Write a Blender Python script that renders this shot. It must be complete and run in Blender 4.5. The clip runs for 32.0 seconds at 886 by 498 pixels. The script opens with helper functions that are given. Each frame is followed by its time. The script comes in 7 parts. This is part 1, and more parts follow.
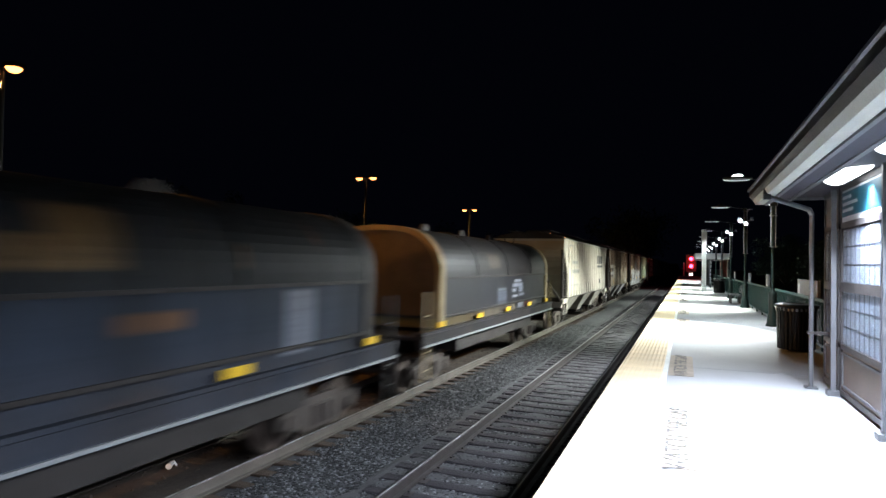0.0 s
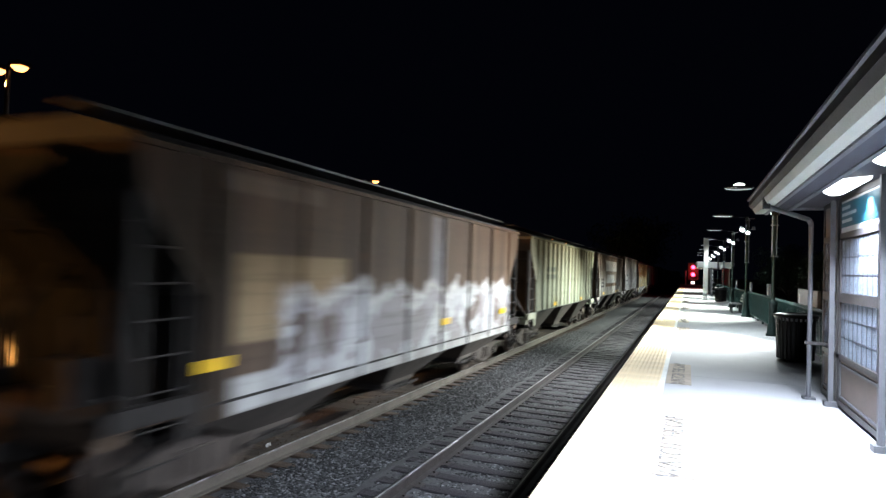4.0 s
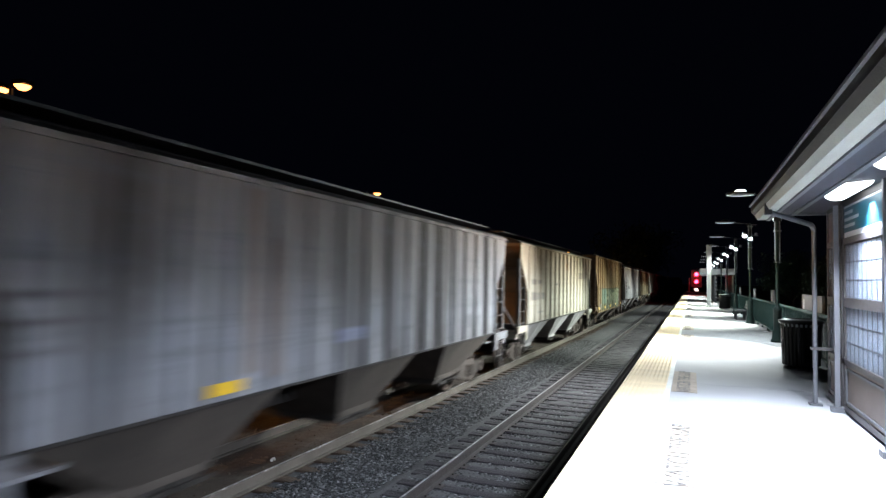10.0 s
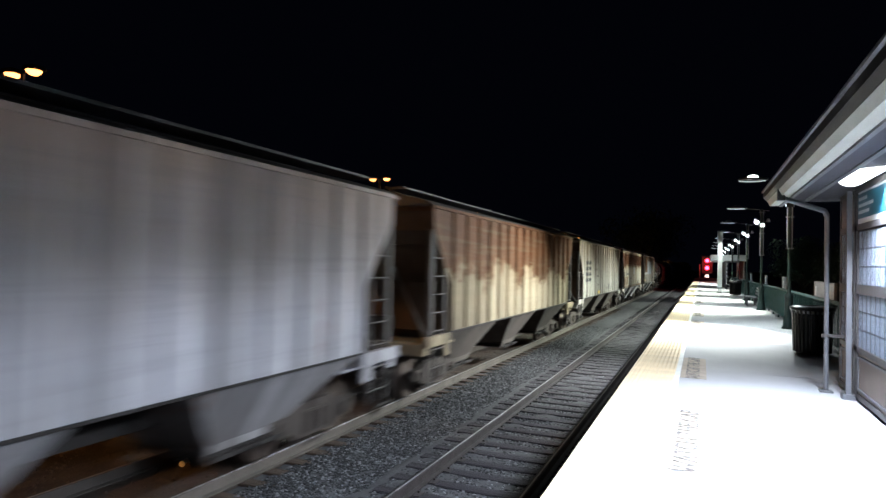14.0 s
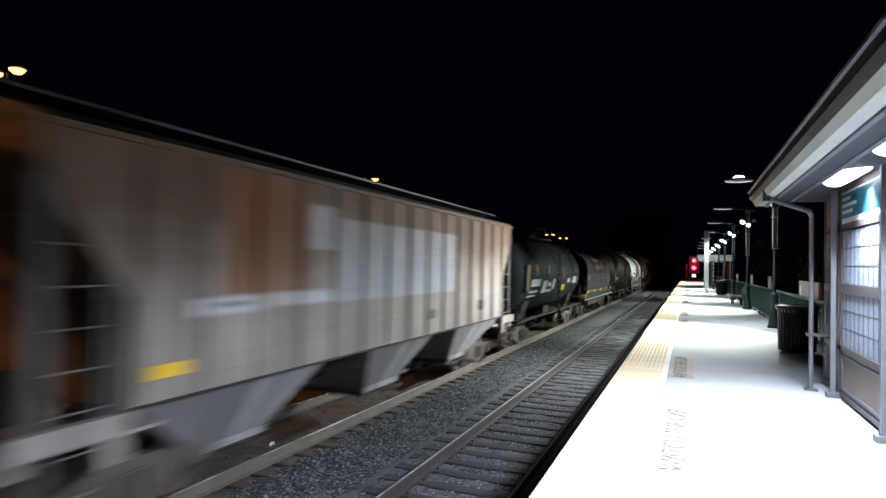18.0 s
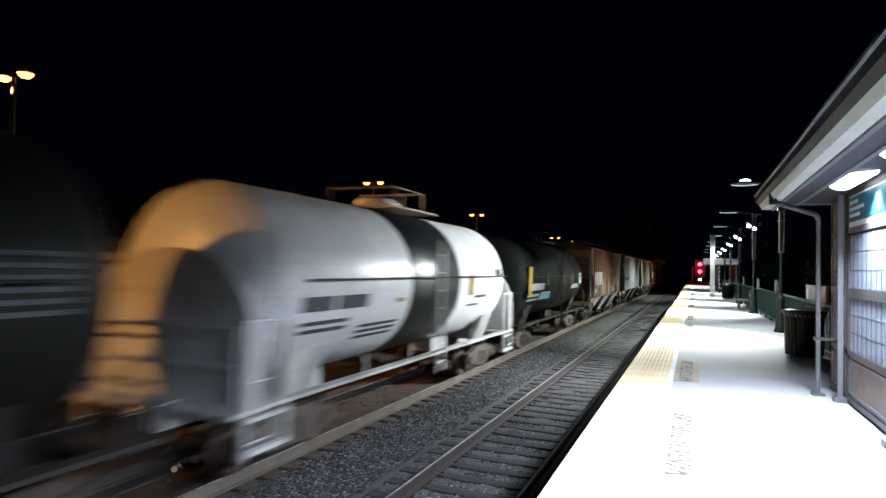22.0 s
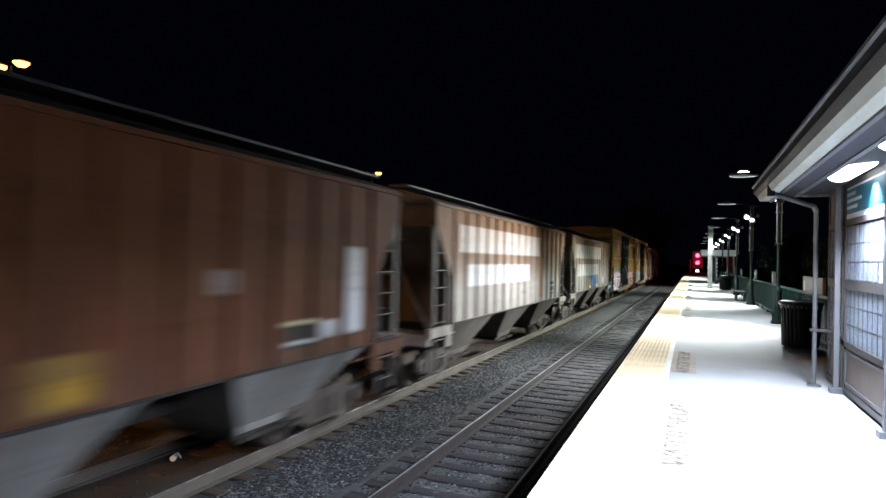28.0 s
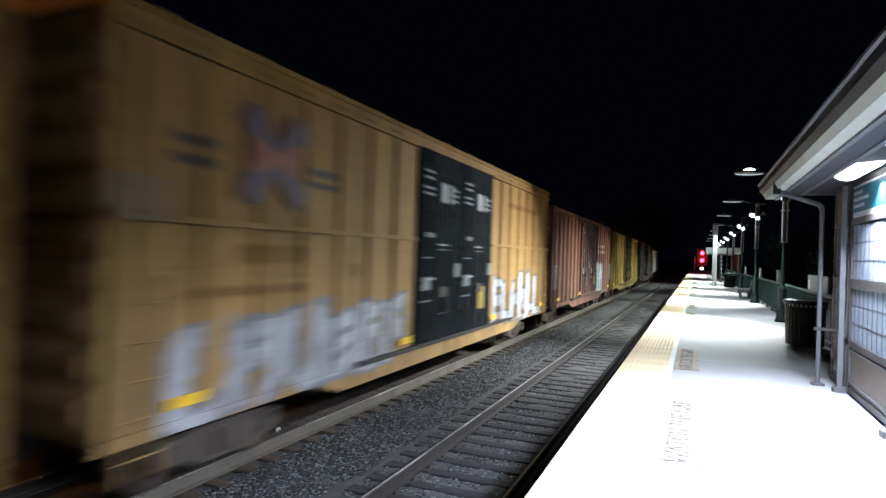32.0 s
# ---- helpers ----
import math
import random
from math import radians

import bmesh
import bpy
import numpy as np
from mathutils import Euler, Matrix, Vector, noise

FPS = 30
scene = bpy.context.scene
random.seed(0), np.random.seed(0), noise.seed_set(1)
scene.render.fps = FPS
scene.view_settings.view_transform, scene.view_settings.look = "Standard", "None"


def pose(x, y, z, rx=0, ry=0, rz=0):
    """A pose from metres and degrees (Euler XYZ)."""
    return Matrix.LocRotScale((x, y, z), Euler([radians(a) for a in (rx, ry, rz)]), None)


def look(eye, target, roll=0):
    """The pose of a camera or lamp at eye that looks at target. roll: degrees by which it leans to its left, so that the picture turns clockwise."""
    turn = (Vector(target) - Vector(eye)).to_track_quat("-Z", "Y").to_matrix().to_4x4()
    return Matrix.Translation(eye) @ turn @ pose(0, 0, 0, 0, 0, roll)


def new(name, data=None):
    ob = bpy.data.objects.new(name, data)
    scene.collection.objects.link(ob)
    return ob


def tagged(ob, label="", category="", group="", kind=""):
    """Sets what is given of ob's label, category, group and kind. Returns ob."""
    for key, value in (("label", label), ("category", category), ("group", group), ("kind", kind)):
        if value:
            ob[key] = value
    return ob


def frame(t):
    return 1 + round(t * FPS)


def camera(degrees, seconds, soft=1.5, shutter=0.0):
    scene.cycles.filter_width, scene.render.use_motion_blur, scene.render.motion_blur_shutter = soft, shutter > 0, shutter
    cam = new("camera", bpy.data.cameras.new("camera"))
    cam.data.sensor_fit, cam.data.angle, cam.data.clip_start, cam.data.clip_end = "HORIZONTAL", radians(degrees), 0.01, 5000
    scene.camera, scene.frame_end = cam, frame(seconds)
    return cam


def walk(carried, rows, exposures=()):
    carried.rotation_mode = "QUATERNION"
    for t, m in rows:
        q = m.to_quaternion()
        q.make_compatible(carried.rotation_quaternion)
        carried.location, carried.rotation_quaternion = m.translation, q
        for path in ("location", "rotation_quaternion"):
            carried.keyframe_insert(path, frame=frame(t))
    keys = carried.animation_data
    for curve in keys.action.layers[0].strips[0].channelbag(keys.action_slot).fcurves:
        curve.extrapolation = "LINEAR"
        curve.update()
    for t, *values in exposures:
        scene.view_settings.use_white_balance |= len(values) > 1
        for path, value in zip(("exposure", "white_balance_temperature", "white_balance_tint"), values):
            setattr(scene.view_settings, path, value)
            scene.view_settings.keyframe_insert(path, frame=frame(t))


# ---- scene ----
cam = camera(72.0, 32.0, soft=1.45, shutter=0.85)
EYE = (0.0, 0.0, 2.92)
# seconds, sway of the eye to the side, yaw, pitch, roll
PATH = [
    (0.0, -0.05, 21.67, 1.31, -1.10),
    (0.5, -0.04, 21.99, 1.72, -1.49),
    (1.0, -0.04, 22.47, 1.42, -1.36),
    (1.5, -0.03, 22.37, 1.67, -1.62),
    (2.0, -0.03, 22.46, 1.82, -1.81),
    (2.5, -0.02, 22.04, 2.03, -1.90),
    (3.0, -0.01, 21.65, 1.52, -2.19),
    (3.5, -0.01, 21.83, 1.65, -2.24),
    (4.0, -0.00, 21.86, 1.72, -2.00),
    (4.5, -0.00, 21.69, 1.72, -1.89),
    (6.5, -0.00, 21.87, 1.63, -1.30),
    (7.0, -0.00, 22.13, 1.82, -1.54),
    (7.5, -0.00, 21.51, 2.69, -1.29),
    (8.0, -0.00, 21.24, 2.71, -0.31),
    (8.5, -0.00, 21.42, 2.93, -0.29),
    (9.0, -0.00, 21.31, 3.04, -1.08),
    (9.5, -0.00, 21.87, 2.62, -1.15),
    (10.0, -0.00, 22.11, 2.74, -1.12),
    (10.5, -0.00, 22.62, 2.52, -0.98),
    (11.0, -0.00, 22.97, 2.64, -0.65),
    (11.5, -0.00, 22.94, 2.39, -0.43),
    (12.0, -0.00, 23.13, 2.44, -0.50),
    (12.5, -0.00, 22.90, 2.39, -0.94),
    (13.0, -0.00, 22.57, 2.33, -1.51),
    (13.5, -0.00, 23.01, 1.71, -1.30),
    (15.5, -0.00, 22.75, 1.06, -1.49),
    (16.0, -0.00, 22.47, 1.19, -1.05),
    (16.5, -0.00, 22.21, 1.41, -1.21),
    (17.0, -0.00, 22.47, 1.40, -1.38),
    (17.5, -0.00, 22.57, 1.46, -1.64),
    (18.0, -0.00, 21.93, 1.41, -1.19),
    (18.5, -0.00, 21.96, 1.30, -1.01),
    (19.0, -0.00, 21.90, 1.44, -1.13),
    (19.5, -0.00, 22.00, 1.52, -1.17),
    (20.0, -0.00, 22.12, 1.79, -1.24),
    (20.5, -0.00, 22.28, 1.71, -1.17),
    (21.0, -0.00, 22.30, 1.51, -1.18),
    (21.5, -0.00, 22.38, 1.70, -1.16),
    (22.0, -0.00, 22.40, 1.72, -1.25),
    (22.5, -0.00, 22.60, 1.61, -1.36),
    (23.0, -0.00, 22.69, 1.47, -1.41),
    (23.5, -0.00, 22.85, 1.62, -1.67),
    (24.0, -0.00, 22.82, 1.28, -1.71),
    (24.5, -0.00, 23.03, 1.01, -1.79),
    (25.0, -0.00, 22.98, 0.91, -1.64),
    (25.5, -0.00, 23.17, 0.69, -1.55),
    (27.5, -0.00, 22.47, 0.88, -1.66),
    (28.0, -0.00, 22.22, 0.86, -1.38),
    (28.5, -0.00, 22.10, 1.26, -1.36),
    (29.0, -0.00, 21.80, 1.45, -1.63),
    (29.5, -0.00, 21.79, 1.00, -1.58),
    (30.0, -0.00, 21.91, 0.76, -1.37),
    (30.5, -0.00, 21.95, 0.79, -1.42),
    (31.0, -0.00, 22.26, 0.56, -1.69),
    (31.5, -0.00, 22.47, 0.34, -1.86),
    (32.0, -0.00, 22.59, 0.39, -1.93),
]
walk(cam, [(t, pose(EYE[0] + dx, EYE[1], EYE[2], 90 + p, r, y)) for t, dx, y, p, r in PATH],
     exposures=[(0.0, 0.0), (32.0, 0.0)])

# ---- light ----
world = bpy.data.worlds.new("night_sky")
scene.world = world
world.use_nodes = True
world.node_tree.nodes["Background"].inputs[0].default_value = (0.25, 0.32, 0.75, 1)
world.node_tree.nodes["Background"].inputs[1].default_value = 0.0025

TRACK_NEAR, TRACK_FAR = -2.82, -6.65      # centre lines of the two tracks
DECK = 1.22                               # platform top over the rails
EDGE = -1.07                              # platform edge


def area_lamp(name, place, size_x, size_y, watts, colour, target, spread=180):
    data = bpy.data.lights.new(name, "AREA")
    data.shape, data.size, data.size_y, data.energy, data.color = "RECTANGLE", size_x, size_y, watts, colour
    data.spread = radians(spread)
    ob = new(name, data)
    ob.matrix_world = look(place, target)
    return ob


def point_lamp(name, place, radius, watts, colour):
    data = bpy.data.lights.new(name, "POINT")
    data.shadow_soft_size, data.energy, data.color = radius, watts, colour
    ob = new(name, data)
    ob.location = place
    return ob


LED, SODIUM, RED = (0.74, 0.84, 1.0), (1.0, 0.47, 0.12), (1.0, 0.02, 0.03)
POLES = [20.56 + 9.1 * i for i in range(8)]
DISC_Z = (5.66, 5.64, 5.65, 5.62, 5.6, 5.6, 5.6, 5.6)
SHELTER_LAMPS = (1.6, 3.8, 6.0, 8.2)
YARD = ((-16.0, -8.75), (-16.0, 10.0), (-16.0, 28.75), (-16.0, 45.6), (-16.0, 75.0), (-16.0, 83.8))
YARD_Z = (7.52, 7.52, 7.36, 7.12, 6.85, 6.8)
for y in SHELTER_LAMPS:
    area_lamp("shelter_light", (1.66, y, 3.95), 0.2, 1.0, 810, LED, (0.5, y, 0), 134)
for y, z in zip(POLES, DISC_Z):
    area_lamp("platform_light", (1.4, y, z - 0.06), 0.25, 0.25, 310 if y < 21 else 190, (0.84, 0.96, 1.0), (1.3, y, 0), 142)
# first pole's flood is added, no head seen there, to brighten the train
area_lamp("pole_floodlight", (2.15, POLES[0] - 0.3, 5.0), 0.25, 0.16, 1350, (0.89, 0.97, 0.98), (-3.1, POLES[0] - 3.8, 0.4), 94)
for k, y in enumerate(POLES[1:]):
    area_lamp("pole_floodlight", (2.15, y - 0.3, 5.0), 0.25, 0.16, (1400, 1120, 900, 790, 720, 680, 640)[k], (0.88, 1.0, 0.90), (-2.0, y - 1.6, 0.0), 94)
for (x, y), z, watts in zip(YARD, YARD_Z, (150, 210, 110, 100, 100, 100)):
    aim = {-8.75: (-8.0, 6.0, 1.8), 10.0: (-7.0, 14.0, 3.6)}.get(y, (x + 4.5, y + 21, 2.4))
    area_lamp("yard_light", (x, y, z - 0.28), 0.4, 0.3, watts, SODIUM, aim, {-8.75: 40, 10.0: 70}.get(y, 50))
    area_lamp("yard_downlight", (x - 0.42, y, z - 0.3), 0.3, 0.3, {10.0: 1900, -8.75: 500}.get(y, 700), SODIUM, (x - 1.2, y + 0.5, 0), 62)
area_lamp("yard_light", (-16.3, 10.0, YARD_Z[1] - 0.28), 0.4, 0.3, 420, SODIUM, (-24, 17.5, 2.6), 70)
# red point set before the signal to tint its board as a haze
point_lamp("signal_light", (0.75, 99.2, 3.6), 0.12, 30, RED)

# ---- materials ----


def nodes_of(name):
    m = bpy.data.materials.new(name)
    m.use_nodes = True
    return m, m.node_tree.nodes, m.node_tree.links, m.node_tree.nodes["Principled BSDF"]


def mix(nodes, links, factor, a, b, blend="MIX"):
    n = nodes.new("ShaderNodeMix")
    n.data_type, n.blend_type = "RGBA", blend
    for socket, value in ((n.inputs[0], factor), (n.inputs[6], a), (n.inputs[7], b)):
        if isinstance(value, (int, float)):
            socket.default_value = value
        elif isinstance(value, tuple):
            socket.default_value = (*value[:3], 1)
        else:
            links.new(value, socket)
    return n.outputs[2]


def math_node(nodes, links, op, a, b=0.0, clamp=False):
    n = nodes.new("ShaderNodeMath")
    n.operation, n.use_clamp = op, clamp
    for socket, value in ((n.inputs[0], a), (n.inputs[1], b)):
        if isinstance(value, (int, float)):
            socket.default_value = value
        else:
            links.new(value, socket)
    return n.outputs[0]


def coords(nodes, links, scale=(1, 1, 1), shift=(0, 0, 0), kind="Object"):
    tc, mp = nodes.new("ShaderNodeTexCoord"), nodes.new("ShaderNodeMapping")
    mp.inputs["Scale"].default_value, mp.inputs["Location"].default_value = scale, shift
    links.new(tc.outputs[kind], mp.inputs[0])
    return mp.outputs[0]


def noise_tex(nodes, links, vector, scale, detail=4, rough=0.55):
    n = nodes.new("ShaderNodeTexNoise")
    n.inputs["Scale"].default_value, n.inputs["Detail"].default_value, n.inputs["Roughness"].default_value = scale, detail, rough
    links.new(vector, n.inputs["Vector"])
    return n.outputs[0]


def ramp(nodes, links, value, lo, hi):
    n = nodes.new("ShaderNodeMapRange")
    n.inputs[1].default_value, n.inputs[2].default_value = lo, hi
    n.clamp = True
    links.new(value, n.inputs[0])
    return n.outputs[0]


def bump(nodes, links, bsdf, height, strength, distance=0.02):
    n = nodes.new("ShaderNodeBump")
    n.inputs["Strength"].default_value, n.inputs["Distance"].default_value = strength, distance
    links.new(height, n.inputs["Height"])
    links.new(n.outputs[0], bsdf.inputs["Normal"])


def surface(name, colour, rough=0.6, metal=0.0, var=0.25, scale=6.0, grain=60.0, bumps=0.2, dirt=None, kind="Object", stretch=(1, 1, 1), speck=0.0):
    """A plain surface: base colour with stains at one scale and grain at another."""
    m, nodes, links, b = nodes_of(name)
    v = coords(nodes, links, stretch, kind=kind)
    big, fine = noise_tex(nodes, links, v, scale, 5), noise_tex(nodes, links, v, grain, 3)
    dark = tuple(c * (1 - var) for c in colour) if dirt is None else dirt
    c = mix(nodes, links, ramp(nodes, links, big, 0.4, 0.75), colour, dark)
    c = mix(nodes, links, math_node(nodes, links, "MULTIPLY", ramp(nodes, links, fine, 0.45, 0.8), 0.35 + speck), c, tuple(x * 0.45 for x in colour))
    info = nodes.new("ShaderNodeObjectInfo")
    shade = nodes.new("ShaderNodeMapRange")
    shade.inputs[3].default_value, shade.inputs[4].default_value = 1 - var * 0.5, 1.0
    links.new(info.outputs["Random"], shade.inputs[0])
    c = mix(nodes, links, 1.0, c, shade.outputs[0], "MULTIPLY")
    links.new(c, b.inputs["Base Color"])
    b.inputs["Roughness"].default_value, b.inputs["Metallic"].default_value = rough, metal
    b.inputs["Specular IOR Level"].default_value = 0.25
    if bumps:
        bump(nodes, links, b, fine, bumps)
    return m


def glow(name, colour, strength):
    m, nodes, links, b = nodes_of(name)
    b.inputs["Base Color"].default_value = (*colour, 1)
    b.inputs["Emission Color"].default_value = (*colour, 1)
    b.inputs["Emission Strength"].default_value = strength
    return m


def strokes(y0, y1, z0, z1, count, pick):
    """Centres and half sizes of the strokes of sprayed block shapes in a row."""
    rng = random.Random(pick)
    w, h = (y1 - y0) / count, z1 - z0
    out = []
    for i in range(count):
        a, b = y0 + w * i + 0.16 * w, y0 + w * (i + 1) - 0.16 * w
        low, high = z0 + rng.uniform(0, 0.08) * h, z1 - rng.uniform(0, 0.14) * h
        stem, bar, mid = 0.15 * w, 0.10 * h, (low + high) / 2
        kind = rng.choice(((1, 0, 1, 1, 1), (1, 0, 1, 1, 0), (1, 1, 0, 1, 0), (1, 1, 1, 1, 0), (1, 1, 0, 0, 1), (1, 0, 0, 0, 1)))
        for on, stroke in zip(kind, ((a, mid, stem, (high - low) / 2), (b, mid, stem, (high - low) / 2), ((a + b) / 2, high - bar, (b - a) / 2, bar), ((a + b) / 2, mid, (b - a) / 2, bar), ((a + b) / 2, low + bar, (b - a) / 2, bar))):
            if on:
                out.append(stroke)
    return out


def paint(name, base, rust=0.3, rust_colour=(0.16, 0.065, 0.025), top=0.0, rects=(), tags=(), dirt=0.4, rough=0.7, seed=0.0, crust=None, spec=0.1, bay=0.5, over=(), grime=0.5, wash_fade=(0.22, 0.15, 0.10), letters=()):
    """Weathered car paint in the car's own metres: vertical streaks, rust from the top, painted panels (y0, y1, z0, z1, colour, worn)
    and sprayed lettering clouds (y0, y1, z0, z1, colours). A crust (z, ragged, colour, cover) is rust that eats down from the roof."""
    m, nodes, links, b = nodes_of(name)
    v = coords(nodes, links, (1, 1, 1), (0, seed * 7.3, 0))
    streak = noise_tex(nodes, links, coords(nodes, links, (0.2, 2.2, 0.22), (0, seed * 3.1, seed)), 1.3, 6, 0.6)
    blotch = noise_tex(nodes, links, v, 0.9, 6, 0.65)
    fine = noise_tex(nodes, links, v, 14, 4)
    tc = nodes.new("ShaderNodeTexCoord")
    xyz = nodes.new("ShaderNodeSeparateXYZ")
    links.new(tc.outputs["Object"], xyz.inputs[0])
    y, z = xyz.outputs[1], xyz.outputs[2]
    streak, blotch = ramp(nodes, links, streak, 0.32, 0.70), ramp(nodes, links, blotch, 0.30, 0.72)
    c = mix(nodes, links, math_node(nodes, links, "MULTIPLY", streak, dirt), base, tuple(x * 0.34 for x in base))
    c = mix(nodes, links, math_node(nodes, links, "MULTIPLY", ramp(nodes, links, fine, 0.5, 0.9), 0.25), c, tuple(x * 0.5 for x in base))

    def box_mask(y0, y1, z0, z1, soft=0.03):
        out = None
        for value, lo, hi in ((y, y0, y1), (z, z0, z1)):
            a = ramp(nodes, links, value, lo - soft, lo + soft)
            e = ramp(nodes, links, value, hi + soft, hi - soft)
            p = math_node(nodes, links, "MULTIPLY", a, e)
            out = p if out is None else math_node(nodes, links, "MULTIPLY", out, p)
        return out

    for y0, y1, z0, z1, colour, worn in rects:
        k = box_mask(y0, y1, z0, z1)
        k = math_node(nodes, links, "MULTIPLY", k, math_node(nodes, links, "SUBTRACT", 1.0, math_node(nodes, links, "MULTIPLY", streak, worn)))
        c = mix(nodes, links, k, c, colour)
    # broad upright bands, darker and paler from bay to bay
    band = ramp(nodes, links, noise_tex(nodes, links, coords(nodes, links, (0.05, 1.0, 0.06), (0, seed * 4.1, seed)), 1.1, 4, 0.62), 0.43, 0.57)
    c = mix(nodes, links, math_node(nodes, links, "MULTIPLY", band, bay), c, mix(nodes, links, 1.0, c, (0.33, 0.315, 0.31), "MULTIPLY"))
    if rust or top:
        level = math_node(nodes, links, "ADD", math_node(nodes, links, "MULTIPLY", blotch, 0.45), math_node(nodes, links, "MULTIPLY", streak, 0.55))
        high = math_node(nodes, links, "MULTIPLY", ramp(nodes, links, z, 2.3, 3.5), top)
        level = math_node(nodes, links, "ADD", level, high)
        k = ramp(nodes, links, level, 0.84 - 0.5 * rust, 1.0 - 0.48 * rust)
        c = mix(nodes, links, math_node(nodes, links, "MULTIPLY", k, 0.9), c, mix(nodes, links, fine, rust_colour, tuple(x * 1.9 for x in rust_colour)))
    if crust:
        low_z, ragged, shade, cover, *more = crust
        drip = noise_tex(nodes, links, coords(nodes, links, (0.2, 1.5, 0.18), (0, seed * 5.7, seed)), 1.5, 8, 0.72)
        patch = noise_tex(nodes, links, coords(nodes, links, (0.3, 0.45, 0.6), (0, seed * 2.9, seed)), 1.6, 7, 0.7)
        lift = math_node(nodes, links, "ADD", math_node(nodes, links, "MULTIPLY", drip, ragged), math_node(nodes, links, "MULTIPLY", patch, ragged * 1.3))
        front = math_node(nodes, links, "ADD", math_node(nodes, links, "SUBTRACT", z, low_z + 1.15 * ragged), lift)
        soft = more[0] if more else 0.08
        k = math_node(nodes, links, "MULTIPLY", ramp(nodes, links, front, -soft, soft), cover)
        if len(more) > 1:
            k = math_node(nodes, links, "MULTIPLY", k, ramp(nodes, links, math_node(nodes, links, "SUBTRACT", z, math_node(nodes, links, "MULTIPLY", drip, 0.4)), more[1] - 0.15, more[1] - 0.25))
        tone = mix(nodes, links, ramp(nodes, links, patch, 0.35, 0.65), shade, tuple(x * 0.45 for x in shade))
        c = mix(nodes, links, k, c, mix(nodes, links, ramp(nodes, links, fine, 0.4, 0.8), tone, tuple(x * 0.5 for x in shade)))
    for y0, y1, z0, z1, colour, worn in over:
        k = math_node(nodes, links, "MULTIPLY", box_mask(y0, y1, z0, z1), math_node(nodes, links, "SUBTRACT", 1.0, math_node(nodes, links, "MULTIPLY", math_node(nodes, links, "MAXIMUM", band, math_node(nodes, links, "MULTIPLY", streak, 0.8)), worn)))
        c = mix(nodes, links, k, c, colour)
    for y0, y1, z0, z1, colours, *wave in tags:
        wave = wave[0] if wave else 1.3
        wav = noise_tex(nodes, links, v, 1.6, 3)
        zz = math_node(nodes, links, "SUBTRACT", z, math_node(nodes, links, "MULTIPLY", math_node(nodes, links, "SUBTRACT", wav, 0.5), wave))
        zz = math_node(nodes, links, "SUBTRACT", zz, 0.65)
        edge = math_node(nodes, links, "MULTIPLY", ramp(nodes, links, zz, z1 - 0.55, z1 - 0.75), ramp(nodes, links, z, z0, z0 + 0.1))
        yy = math_node(nodes, links, "ADD", y, math_node(nodes, links, "MULTIPLY", wav, 0.8))
        k = math_node(nodes, links, "MULTIPLY", edge, math_node(nodes, links, "MULTIPLY", ramp(nodes, links, yy, y0 + 0.3, y0 + 0.5), ramp(nodes, links, yy, y1 + 0.5, y1 + 0.3)))
        vor = nodes.new("ShaderNodeTexVoronoi")
        vor.inputs["Scale"].default_value = 1.5
        vor.inputs["Randomness"].default_value = 1.0
        bent = nodes.new("ShaderNodeVectorMath")
        links.new(v, bent.inputs[0])
        links.new(math_node(nodes, links, "MULTIPLY", noise_tex(nodes, links, v, 2.6, 2), 0.9), bent.inputs[1])
        links.new(bent.outputs[0], vor.inputs["Vector"])
        cr = nodes.new("ShaderNodeValToRGB")
        cr.color_ramp.interpolation = "CONSTANT"
        while len(cr.color_ramp.elements) < len(colours):
            cr.color_ramp.elements.new(0.5)
        for i, (e, col) in enumerate(zip(cr.color_ramp.elements, colours)):
            e.position, e.color = i / len(colours), (*col, 1)
        sep = nodes.new("ShaderNodeSeparateColor")
        links.new(vor.outputs["Color"], sep.inputs[0])
        links.new(sep.outputs[0], cr.inputs[0])
        near = math_node(nodes, links, "SUBTRACT", vor.outputs["Distance"], 0.0)
        fill = mix(nodes, links, ramp(nodes, links, near, 0.66, 0.74), cr.outputs[0], colours[-1])
        rim = math_node(nodes, links, "MULTIPLY", ramp(nodes, links, zz, z1 - 0.95, z1 - 0.80), 0.85)
        fill = mix(nodes, links, rim, fill, colours[2])
        c = mix(nodes, links, math_node(nodes, links, "MULTIPLY", k, 0.95), c, fill)
    for y0, y1, z0, z1, count, fill, outline, pick in letters:
        shape = None
        bend = math_node(nodes, links, "SUBTRACT", noise_tex(nodes, links, v, 1.7, 2), 0.5)
        yy = math_node(nodes, links, "ADD", y, math_node(nodes, links, "MULTIPLY", bend, 0.55))
        yy = math_node(nodes, links, "SUBTRACT", yy, math_node(nodes, links, "MULTIPLY", math_node(nodes, links, "SUBTRACT", z, z0), 0.12))
        zz = math_node(nodes, links, "ADD", z, math_node(nodes, links, "MULTIPLY", math_node(nodes, links, "SUBTRACT", noise_tex(nodes, links, v, 1.1, 2), 0.5), 0.8))
        for cy, cz, hy, hz in strokes(y0, y1, z0, z1, count, pick):
            d = math_node(nodes, links, "MAXIMUM", math_node(nodes, links, "SUBTRACT", math_node(nodes, links, "ABSOLUTE", math_node(nodes, links, "SUBTRACT", yy, cy)), hy),
                          math_node(nodes, links, "SUBTRACT", math_node(nodes, links, "ABSOLUTE", math_node(nodes, links, "SUBTRACT", zz, cz)), hz))
            shape = d if shape is None else math_node(nodes, links, "MINIMUM", shape, d)
